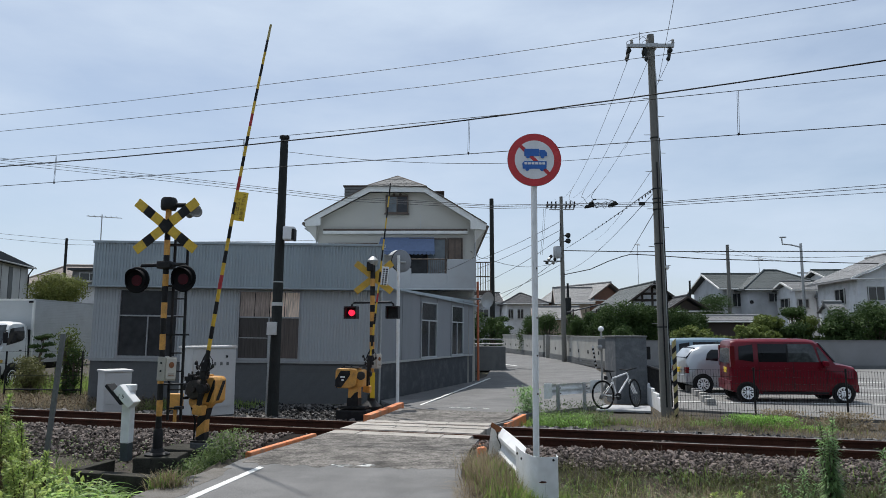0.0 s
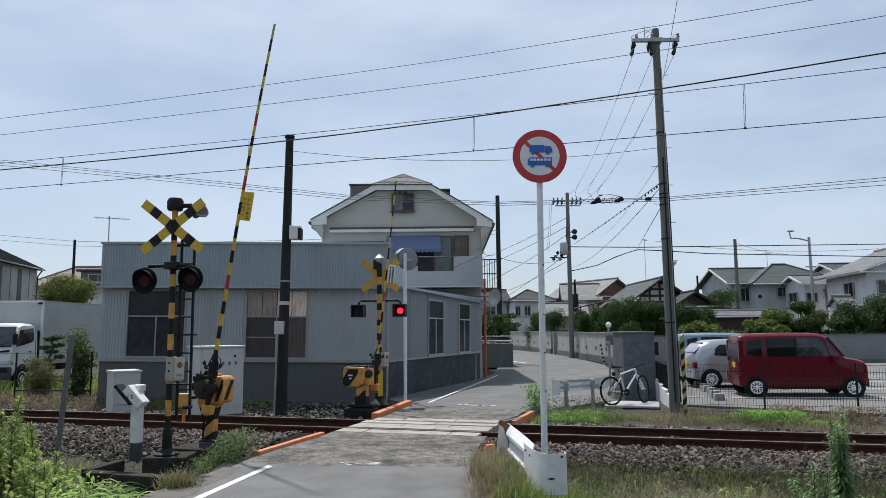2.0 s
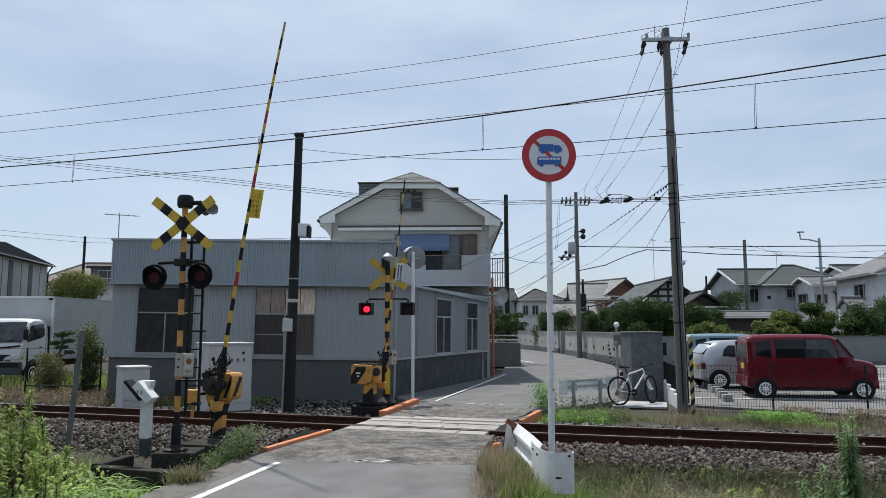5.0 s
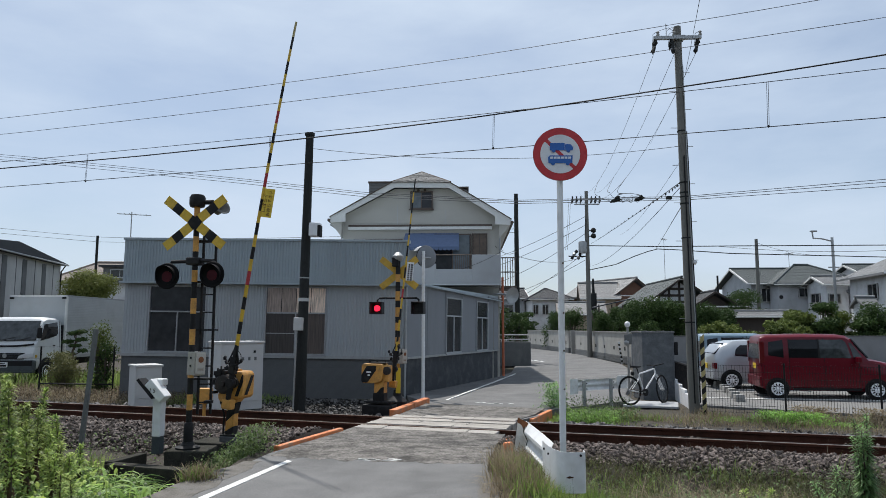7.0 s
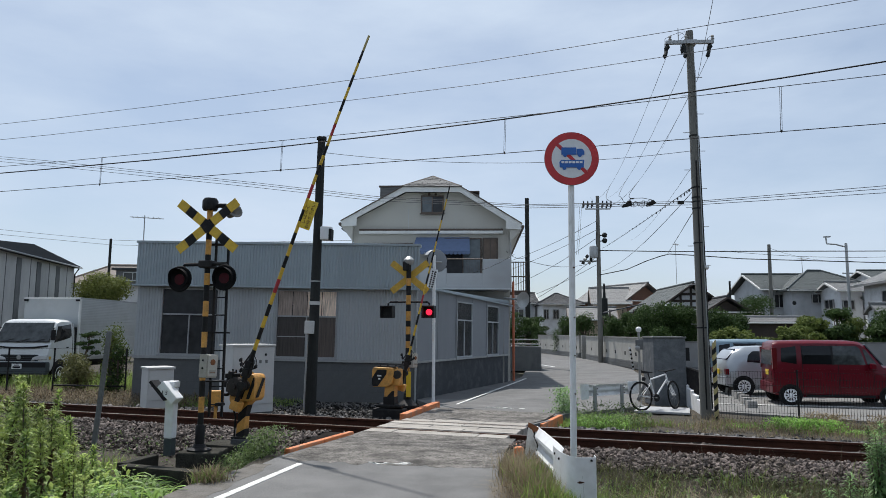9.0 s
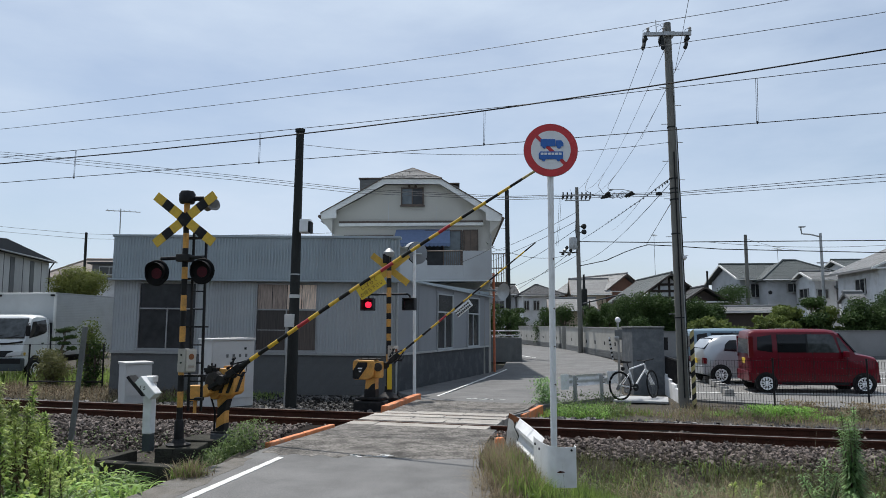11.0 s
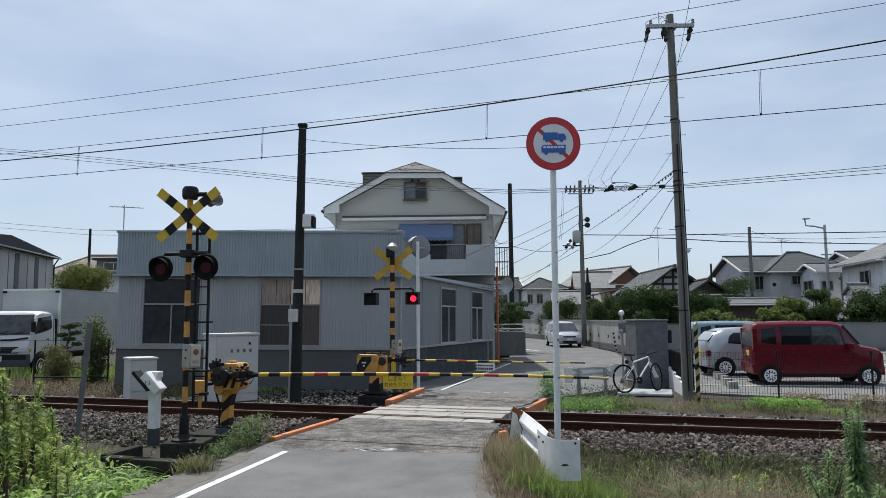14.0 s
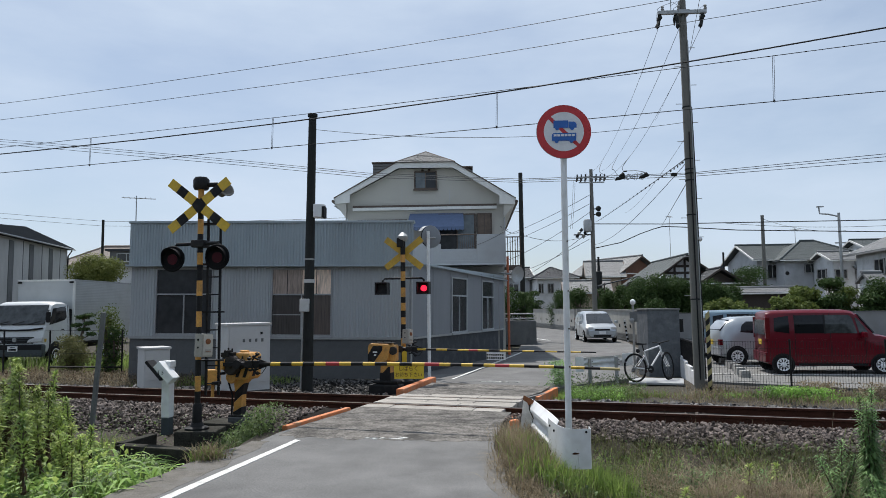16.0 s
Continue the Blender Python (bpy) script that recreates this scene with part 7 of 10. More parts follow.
def kei_van(at, label, paint):
    st = [(-1.79, 0.36, 0.95, 1.60, 0.66, 0.58), (-1.75, 0.28, 0.97, 1.73, 0.71, 0.62), (-1.60, 0.24, 0.99, 1.785, 0.735, 0.635), (-0.6, 0.22, 1.0, 1.81, 0.7375, 0.645), (0.40, 0.22, 1.0, 1.80, 0.7375, 0.64),
          (0.60, 0.22, 1.0, 1.775, 0.7375, 0.635), (0.74, 0.22, 1.0, 1.69, 0.7375, 0.63), (1.16, 0.22, 1.0, 1.14, 0.7375, 0.67), (1.50, 0.24, 0.98, 1.07, 0.73, 0.64), (1.68, 0.28, 0.94, 1.03, 0.72, 0.62), (1.77, 0.34, 0.84, 0.92, 0.68, 0.58)]
    wins = [[(-1.58, 1.15), (-1.15, 1.14), (-1.15, 1.64), (-1.55, 1.63)], [(-1.00, 1.14), (-0.20, 1.14), (-0.20, 1.65), (-0.99, 1.65)],
            ([(-0.15, 1.14), (0.70, 1.14), (0.58, 1.58), (0.50, 1.65), (-0.15, 1.65)], GLASS_CAR_CLEAR), ([(0.76, 1.14), (1.0, 1.14), (0.95, 1.24), (0.73, 1.56), (0.66, 1.56)], GLASS_CAR_CLEAR),
            ([(-0.20, 1.13), (-0.15, 1.13), (-0.15, 1.66), (-0.20, 1.66)], DARK)]
    lights = [("tail_light", LENS_RED, [(-1.81, -1.68, 0.58, 0.705, 0.98, 1.60), (-1.81, -1.68, -0.705, -0.58, 0.98, 1.60)]),
              ("headlight", LENS_CLEAR, [(1.58, 1.73, 0.48, 0.68, 0.78, 0.92), (1.58, 1.73, -0.68, -0.48, 0.78, 0.92)]),
              ("number_plate", PLATE_YELLOW, [(-1.80, -1.775, -0.17, 0.17, 0.80, 0.96)]),
              ("bumper", paint, [(-1.84, -1.62, -0.70, 0.70, 0.32, 0.60), (1.62, 1.80, -0.66, 0.66, 0.30, 0.52)]),
              ("roof_aerial", DARK, [(-1.3, -1.24, -0.02, 0.02, 1.78, 1.84)])]
    # the body is short for its height
    k = 0.955
    st = [(s[0] * k, *s[1:]) for s in st]
    wins = [([(x * k, z) for x, z in w[0]], w[1]) if isinstance(w, tuple) else [(x * k, z) for x, z in w] for w in wins]
    lights = [(n, m, [(b[0] * k, b[1] * k, *b[2:]) for b in boxes]) for n, m, boxes in lights]
    van = make_car("kei_van", at, label, paint, st, (-1.30, 1.27), 0.27, wins, ((0.755 * k, 1.68, 0.56), (1.16 * k, 1.14, 0.65), (0.80, 1.10)), ((-1.755 * k, 1.58, 0.54), (-1.785 * k, 1.10, 0.60)), lights,
                    [(-0.955, 0.45, 1.66), (-0.03, 0.34, 1.70), (0.86, 0.45, 1.05)])
    for side in (1, -1):
        # pressed waist line, lower flank crease and sill strip
        for z, x0, x1, h in ((0.985, -1.50, 1.36, 0.020), (0.50, -0.86, 0.86, 0.022)):
            part("crease", side_panel(st, [(x0, z), (x1, z), (x1, z + h), (x0, z + h)], side, 0.004, 0.012), paint, van)
        part("sill", side_panel(st, [(-0.88, 0.24), (0.88, 0.24), (0.88, 0.30), (-0.88, 0.30)], side, 0.004, 0.012), DARK, van, "dark sill strip")
        for x in (-0.80, 0.10):
            part("door_handle", side_panel(st, [(x, 0.90), (x + 0.16, 0.90), (x + 0.16, 0.93), (x, 0.93)], side, 0.006, 0.02), paint, van)
    return van


LOT_Z = -0.185
kei_van(pose(9.57, 19.68, LOT_Z, 0, 0, -8.0) @ Matrix.Scale(0.945, 4), "dark red boxy kei van parked in a bay", CAR_RED)
blue = kei_van(pose(9.75, 25.4, LOT_Z, 0, 0, -2) @ Matrix.Scale(0.93, 4), "pale blue boxy kei van parked behind others", CAR_BLUE)


def hatchback(at, label, paint):
    st = [(-1.66, 0.40, 0.82, 1.02, 0.60, 0.52), (-1.60, 0.28, 0.86, 1.16, 0.69, 0.55), (-1.40, 0.22, 0.90, 1.36, 0.73, 0.58), (-1.05, 0.20, 0.92, 1.47, 0.7375, 0.585), (-0.4, 0.20, 0.92, 1.50, 0.7375, 0.59),
          (0.25, 0.20, 0.91, 1.45, 0.7375, 0.58), (0.85, 0.20, 0.90, 0.99, 0.7375, 0.62), (1.35, 0.22, 0.85, 0.92, 0.72, 0.60), (1.60, 0.28, 0.72, 0.80, 0.66, 0.52), (1.68, 0.36, 0.60, 0.66, 0.58, 0.46)]
    wins = [[(-1.08, 0.98), (-0.42, 0.97), (-0.42, 1.34), (-0.86, 1.34), (-1.02, 1.22)], [(-0.36, 0.97), (0.58, 0.97), (0.24, 1.30), (0.10, 1.35), (-0.36, 1.35)]]
    lights = [("tail_light", LENS_RED, [(-1.70, -1.58, 0.50, 0.68, 0.62, 0.80), (-1.70, -1.58, -0.68, -0.50, 0.62, 0.80)]),
              ("headlight", LENS_CLEAR, [(1.48, 1.62, 0.45, 0.66, 0.68, 0.80), (1.48, 1.62, -0.66, -0.45, 0.68, 0.80)]),
              ("bumper", paint, [(-1.72, -1.50, -0.68, 0.68, 0.30, 0.56), (1.52, 1.72, -0.64, 0.64, 0.28, 0.50)]),
              ("number_plate", PLATE_YELLOW, [(-1.74, -1.715, -0.17, 0.17, 0.62, 0.78)])]
    return make_car("hatchback", at, label, paint, st, (-1.20, 1.22), 0.28, wins, ((0.30, 1.42, 0.52), (0.86, 0.99, 0.60), (0.62, 0.98)), ((-1.32, 1.38, 0.50), (-1.62, 1.06, 0.55)), lights, [(-0.39, 0.34, 1.38)])


hatchback(pose(9.25, 22.6, LOT_Z, 0, 0, 0), "small silver hatchback parked between two vans", CAR_SILVER)


def minivan(at, label, paint):
    st = [(-2.30, 0.40, 0.95, 1.30, 0.74, 0.60), (-2.24, 0.28, 0.98, 1.52, 0.81, 0.64), (-2.0, 0.24, 0.99, 1.64, 0.84, 0.66), (-0.6, 0.22, 0.98, 1.68, 0.85, 0.68), (0.35, 0.22, 0.97, 1.63, 0.85, 0.67),
          (0.75, 0.22, 0.97, 1.50, 0.85, 0.66), (1.55, 0.22, 0.93, 1.02, 0.84, 0.72), (2.0, 0.24, 0.82, 0.90, 0.82, 0.68), (2.22, 0.28, 0.70, 0.78, 0.76, 0.60), (2.30, 0.34, 0.56, 0.62, 0.68, 0.54)]
    wins = [[(-2.05, 1.05), (-1.12, 1.05), (-1.12, 1.50), (-1.95, 1.48)], [(-1.04, 1.05), (0.0, 1.05), (0.0, 1.52), (-1.04, 1.52)], [(0.06, 1.05), (1.12, 1.04), (0.62, 1.38), (0.40, 1.50), (0.06, 1.52)]]
    lights = [("headlight", LENS_CLEAR, [(2.02, 2.24, 0.46, 0.76, 0.68, 0.84), (2.02, 2.24, -0.76, -0.46, 0.68, 0.84)]),
              ("grille", DARK, [(2.20, 2.31, -0.40, 0.40, 0.66, 0.74)]),
              ("air_intake", DARK, [(2.20, 2.325, -0.46, 0.46, 0.32, 0.44)]),
              ("fog_light", DARK, [(2.16, 2.29, 0.54, 0.68, 0.36, 0.46), (2.16, 2.29, -0.68, -0.54, 0.36, 0.46)]),
              ("number_plate", SIGN_WHITE, [(2.30, 2.33, -0.17, 0.17, 0.47, 0.62)]),
              ("bumper", paint, [(2.0, 2.31, -0.72, 0.72, 0.44, 0.64), (-2.36, -2.1, -0.76, 0.76, 0.32, 0.62)]),
              ("tail_light", LENS_RED, [(-2.33, -2.18, 0.68, 0.80, 0.85, 1.25), (-2.33, -2.18, -0.80, -0.68, 0.85, 1.25)])]
    return make_car("minivan", at, label, paint, st, (-1.40, 1.40), 0.315, wins, ((0.72, 1.52, 0.60), (1.54, 1.02, 0.70), (1.12, 1.08)), ((-2.20, 1.52, 0.58), (-2.30, 1.10, 0.64)), lights,
                    [(-1.08, 0.40, 1.54), (0.03, 0.34, 1.56)], sub="minivan")


VAN = minivan(pose(5.5, 60, -0.26, 0, 0, -90), "silver minivan driving up to the crossing", CAR_SILVER)


def box_truck():
    t = thing("box_truck", pose(-15.42, 23.0, -0.16, 0, 0, -90), "white box truck parked behind a wire fence", "truck")
    # local x forward
    st = [(-1.38, 0.60, 1.42, 2.04, 1.00, 0.93), (-1.34, 0.55, 1.42, 2.15, 1.02, 0.95), (-1.20, 0.52, 1.42, 2.20, 1.03, 0.965), (-0.62, 0.50, 1.42, 2.225, 1.03, 0.97), (-0.42, 0.48, 1.42, 2.19, 1.03, 0.965), (-0.33, 0.46, 1.42, 2.13, 1.03, 0.96),
          (-0.02, 0.42, 1.34, 1.47, 1.025, 0.97), (0.05, 0.40, 1.20, 1.36, 1.01, 0.95), (0.10, 0.40, 1.00, 1.10, 0.985, 0.92), (0.115, 0.42, 0.80, 0.90, 0.96, 0.88)]
    cab = part("cab", car_body(st), TRUCK_WHITE, t, smooth=True)
    part("windscreen", panel4((0.0, -0.94, 1.45), (0.0, 0.94, 1.45), (-0.325, 0.88, 2.08), (-0.325, -0.88, 2.08), 0.03), GLASS_CAR_CLEAR, cab)
    part("screen_seal", Shape().tube([(0.03, -0.95, 1.45), (0.045, 0.0, 1.43), (0.03, 0.95, 1.45)], 0.014, 6), DARK, cab)
    for side in (1, -1):
        part("side_window", side_panel(st, [(-1.14, 1.60), (-0.66, 1.50), (-0.15, 1.42), (-0.38, 2.00), (-1.10, 2.05)], side), GLASS_CAR, cab)
        part("door_seam", side_panel(st, [(-1.24, 0.9), (-1.225, 0.9), (-1.225, 2.1), (-1.24, 2.1)], side, 0.002, 0.004), DARK, cab)
        part("door_handle", side_panel(st, [(-0.98, 1.22), (-0.84, 1.22), (-0.84, 1.26), (-0.98, 1.26)], side, 0.012, 0.02), DARK, cab)
        y = side * 1.17
        part("mirror", Shape().box(0.02, 0.09, min(y, y - side * 0.15), max(y, y - side * 0.15), 1.50, 1.86), DARK, cab, bevel=0.03)
        part("mirror_arm", Shape().tube([(-0.24, side * 0.95, 1.92), (0.03, side * 1.08, 1.90), (0.05, side * 1.08, 1.82)], 0.016, 6), DARK, cab)
        lamp = Shape().upright([(-0.24, 0.82), (0.30, 0.86), (0.32, 1.00), (-0.02, 0.985), (-0.18, 0.93)], 0.0, 0.12)
        part("headlight", lamp, LENS_CLEAR, cab, bevel=0.02, at=pose(0.145, side * 0.66, 0, 0, 0, 90) @ Matrix.Scale(side, 4, (1, 0, 0)))
        part("turn_lamp", Shape().box(-0.02, 0.07, min(side * 0.985, side * 1.02), max(side * 0.985, side * 1.02), 0.86, 0.96), AMBER_FADED, cab, bevel=0.01)
        part("wheel_arch", disc(0.43, -0.52, 0.42, side * 1.00, side * 1.037), DARK, cab)
        wheel(t, -0.52, side * 1.045, 0.36, side, 0.2, 8)
        wheel(t, -3.9, side * 0.98, 0.38, side, 0.2, 8)
    # dark slot curving under the screen, then the grille with its round emblem
    part("slot", Shape().tube([(0.075, -0.93, 1.31), (0.105, -0.5, 1.26), (0.11, 0.0, 1.245), (0.105, 0.5, 1.26), (0.075, 0.93, 1.31)], 0.028, 8), DARK, cab)
    part("grille", Shape().box(0.06, 0.135, -0.66, 0.66, 0.80, 1.02), DARK, cab, "dark lower grille", bevel=0.03)
    for z in (0.85, 0.91, 0.97):
        part("grille_bar", Shape().box(0.13, 0.142, -0.62, 0.62, z, z + 0.014), FOOT_GREY, cab)
    part("emblem", disc(0.075, 0.0, 0.0, -0.012, 0.0, 18, pose(0.135, 0.0, 0.93, 0, 0, 90)), GALV, cab)
    part("bumper", Shape().box(0.0, 0.20, -1.02, 1.02, 0.36, 0.78), FOOT_GREY, t, "slate-dark bumper", bevel=0.05)
    part("bumper_band", Shape().box(0.10, 0.207, -0.98, 0.98, 0.60, 0.76), DARK, t)
    plate = part("number_plate", Shape().box(0.208, 0.222, -0.17, 0.17, 0.55, 0.72), SIGN_WHITE, t)
    part("mark", Shape().box(0.222, 0.225, -0.13, 0.13, 0.575, 0.635), DARK, plate)
    part("mark", Shape().box(0.222, 0.225, -0.08, 0.08, 0.66, 0.69), DARK, plate)
    for i in range(3):
        part("wiper", Shape().tube([(0.05, -0.70 + i * 0.55, 1.44), (-0.01, -0.32 + i * 0.55, 1.55)], 0.011, 6), DARK, cab)
    part("chassis", Shape().box(-5.6, -0.3, -0.42, 0.42, 0.50, 0.72), DARK, t)
    part("air_duct", Shape().box(-1.49, -1.39, 0.70, 1.0, 0.75, 1.95), DARK, t, bevel=0.03)
    box = part("cargo_box", Shape().box(-6.4, -1.50, -1.04, 1.04, 0.80, 3.0), CARGO, t, "white ribbed cargo box", bevel=0.02)
    for i in range(34):
        z = 0.90 + i * 0.0605
        part("rib", Shape().upright([(-6.35, z), (-1.56, z), (-1.56, z + 0.036), (-6.35, z + 0.036)], 1.03, 1.058), CARGO, box, bevel=0.007)
    part("trim", Shape().box(-1.52, -1.485, -1.06, 1.06, 2.955, 3.02), TRIM, box, bevel=0.01)
    part("trim", Shape().box(-6.4, -1.49, 1.025, 1.066, 2.965, 3.02), GALV, box)
    part("trim", Shape().box(-6.4, -1.49, 1.025, 1.066, 0.78, 0.88), GALV, box)
    part("trim", Shape().box(-1.56, -1.485, 1.0, 1.07, 0.84, 2.97), TRIM, box)
    for y in (0.96, -0.96):
        part("marker_lamp", Shape().box(-1.50, -1.45, y - 0.07, y + 0.07, 2.88, 2.95), DARK, box)


box_truck()


def bicycle():
    b = thing("bicycle", pose(3.92, 17.22, -0.155, -6, 0, 28), "white-framed city bicycle leaning on its stand", "bicycle")
    fr = mat("white_bicycle_frame", (0.66, 0.67, 0.68), 0.35, var=0.05, bump=0)
    r = 0.335
    wheels = []
    for x in (0.0, 1.03):
        ring = [(x + r * math.cos(a), 0, r + r * math.sin(a)) for a in [i * math.pi / 16 for i in range(33)]]
        w = part("wheel", Shape().tube(ring, 0.017, 8, False), RUBBER, b, "thin black tyre", smooth=True)
        part("rim", Shape().tube([(x + (r - 0.025) * math.cos(a), 0, r + (r - 0.025) * math.sin(a)) for a in [i * math.pi / 16 for i in range(33)]], 0.010, 6, False), DARK, w)
        part("hub", Shape().tube([(x, -0.05, r), (x, 0.05, r)], 0.025, 10), GALV, w)
        for k in range(16):
            a = k * math.pi / 8 + 0.1
            part("spoke", Shape().tube([(x, 0.02 * (-1) ** k, r), (x + (r - 0.03) * math.cos(a), 0, r + (r - 0.03) * math.sin(a))], 0.0016, 4), GALV, w)
        wheels.append(w)
    # the front wheel is turned on its fork
    wheels[1].matrix_basis = pose(1.03, 0, 0) @ pose(0, 0, 0, 0, 0, 24) @ pose(-1.03, 0, 0)
    bb, seat, head_t, head_b, rear, front = (0.43, 0, 0.28), (0.32, 0, 0.72), (0.83, 0, 0.84), (0.86, 0, 0.72), (0, 0, r), (1.03, 0, r)
    for a, c, rr in ((bb, head_b, 0.022), (bb, seat, 0.018), (seat, head_t, 0.020), (head_t, head_b, 0.022), (head_b, front, 0.014)):
        part("tube", Shape().tube([a, c], rr, 10), fr, b, smooth=True)
    for y in (-0.05, 0.05):
        part("stay", Shape().tube([(bb[0], y * 0.4, bb[2]), (0, y, r)], 0.010, 8), fr, b)
        part("stay", Shape().tube([(seat[0] + 0.02, y * 0.4, seat[2] - 0.08), (0, y, r)], 0.009, 8), fr, b)
        part("fork_blade", Shape().tube([(0.87, y, 0.68), (1.03, y, r)], 0.012, 8), fr, b)
    part("seat_post", Shape().tube([seat, (0.28, 0, 0.87)], 0.014, 8), DARK, b)
    part("saddle", Shape().loft([[(0.13, -0.075, 0.885), (0.13, 0.075, 0.885), (0.13, 0.06, 0.93), (0.13, -0.06, 0.93)], [(0.25, -0.06, 0.87), (0.25, 0.06, 0.87), (0.25, 0.045, 0.915), (0.25, -0.045, 0.915)],
                                 [(0.42, -0.018, 0.885), (0.42, 0.018, 0.885), (0.42, 0.014, 0.91), (0.42, -0.014, 0.91)]]), DARK, b, bevel=0.008, smooth=True)
    part("handlebar", Shape().tube([(0.88, -0.30, 0.945), (0.87, -0.12, 0.925), (0.84, 0, 0.905), (0.87, 0.12, 0.925), (0.88, 0.30, 0.945)], 0.013, 8), DARK, b, smooth=True)
    part("stem", Shape().tube([head_t, (0.84, 0, 0.905)], 0.015, 8), DARK, b)
    part("chainring", disc(0.09, 0.43, 0.28, -0.06, -0.052, 20), DARK, b)
    for s2 in (1, -1):
        part("crank", Shape().tube([(0.43, s2 * 0.07, 0.28), (0.43 + s2 * 0.15, s2 * 0.08, 0.30)], 0.010, 8), GALV, b)
        part("pedal", Shape().box(0.38 + s2 * 0.15, 0.47 + s2 * 0.15, s2 * 0.10 - 0.04, s2 * 0.10 + 0.04, 0.29, 0.315), DARK, b)
    part("chain", Shape().tube([(0.43, -0.056, 0.36), (0.0, -0.056, r + 0.03)], 0.005, 6), RUST, b)
    part("chain", Shape().tube([(0.43, -0.056, 0.20), (0.0, -0.056, r - 0.03)], 0.005, 6), RUST, b)
    part("rear_light", Shape().lathe([(0, 0), (0.05, 0), (0.05, 0.04), (0, 0.05)], 12, pose(0.15, 0, 0.74, 0, -90, 0)), DARK, b)
    part("kickstand", Shape().tube([(0.12, 0.05, r), (0.02, 0.16, 0.0)], 0.009, 6), GALV, b)


bicycle()

# ---------- things round the car park ----------
bp_ = thing("metal_platform", pose(4.35, 17.42, -0.155, 0, 0, -16), "low white sheet-metal platform on short legs", "platform")
part("top", Shape().box(-0.55, 0.72, -0.42, 0.75, -0.05, 0.0), BALCONY, bp_, bevel=0.008)
for x in (-0.45, 0.50):
    for y in (-0.36, 0.68):
        part("leg", Shape().box(x - 0.04, x + 0.04, y - 0.04, y + 0.04, -0.4, -0.05), CONCRETE_DARK, bp_)

cb = thing("concrete_store", pose(5.13, 19.7, -0.25, 0, 0, 4), "weathered dark concrete box with flat lid", "concrete box")
part("body", Shape().box(-0.45, 0.43, -0.45, 0.45, 0.0, 1.80), BOX_CONC, cb, bevel=0.015)
part("lid", Shape().box(-0.47, 0.45, -0.47, 0.47, 1.80, 1.85), CONCRETE_DARK, cb, bevel=0.01)
part("pipe", Shape().box(0.46, 0.55, -0.40, -0.30, 1.2, 1.55), DARK, cb)
solid("wall_mirror", Shape().lathe([(0, 0), (0.105, 0), (0.095, 0.04), (0.04, 0.07), (0, 0.075)], 16, pose(0, 0, 0, 90, 0, 0)), GALV, "small grey traffic mirror seen from behind", "mirror", at=pose(4.74, 21.16, 1.25, 0, 0, 20), smooth=True)
gp = thing("globe_lamp", pose(4.78, 21.2, -0.25), "slim post with a white globe lamp", "lamp")
part("post", Shape().tube([(0, 0, 0), (0, 0, 1.98)], 0.035, 8), CONCRETE, gp)
part("globe", Shape().lathe([(0.0, 1.96), (0.05, 1.97), (0.08, 2.01), (0.085, 2.05), (0.075, 2.09), (0.04, 2.12), (0, 2.13)], 16), SIGN_WHITE, gp, smooth=True)
part("mirror_back", Shape().box(-0.12, 0.22, -0.1, -0.04, 1.45, 1.75), CONCRETE_DARK, gp, bevel=0.03)

# low white stepped wall with black railing, running away from the track
lw = thing("railing_wall", pose(5.30, 16.9, -0.25, 0, 0, 82), "low white stepped wall with black steel railing", "railing")
for i in range(5):
    part("wall_block", Shape().box(i * 0.75, i * 0.75 + 0.745, -0.07, 0.07, 0, 0.34 + 0.07 * i), WHITE_WALL, lw, bevel=0.01)
for i in range(30):
    x = 0.1 + i * 0.125
    part("bar", Shape().tube([(x, 0, 0.35 + 0.07 * int(x / 0.75)), (x, 0, 1.02)], 0.012, 6), BLACK, lw)
part("top_rail", Shape().box(0, 3.75, -0.02, 0.02, 1.0, 1.04), BLACK, lw)
part("end_post", Shape().box(-0.04, 0.02, -0.03, 0.03, 0, 1.10), BLACK, lw)


def mesh_fence():
    f = thing("mesh_fence", pose(0, 0, 0, 0, 0, TURN), "black welded wire mesh fence along the car park", "fence")
    us = [0.62, 2.42, 4.26, 6.1, 7.95, 9.8]
    v, z0, z1 = 17.05, -0.22, 0.86
    for u in us:
        part("post", Shape().tube([(u, v, -0.4), (u, v, z1 + 0.05)], 0.022, 8), BLACK, f)
    for a, b in zip(us, us[1:]):
        s = Shape()
        n = int((b - a) / 0.055)
        for i in range(1, n):
            u = a + (b - a) * i / n
            s.box(u - 0.0028, u + 0.0028, v - 0.0028, v + 0.0028, z0 + 0.02, z1)
        for k in range(8):
            z = z0 + 0.04 + k * (z1 - z0 - 0.05) / 7
            s.box(a, b, v - 0.004, v + 0.004, z - 0.003, z + 0.003)
        tagged(part("mesh_panel", s, BLACK, f), kind="stuff")


mesh_fence()
stop = Shape().upright([(-0.13, 0), (0.13, 0), (0.11, 0.17), (-0.11, 0.17)], -0.10, 0.10)
first = solid("wheel_stop", stop, CONCRETE, "small pale concrete wheel stop on the ground", "wheel stop", "wheel stops", at=pose(6.95, 18.45, LOT_Z), bevel=0.012)
for x, y in ((7.15, 19.3), (7.42, 20.2), (7.55, 20.9), (7.75, 21.7), (7.95, 22.8), (8.05, 23.8)):
    copy_thing(first, pose(x, y, LOT_Z, 0, 0, 2))

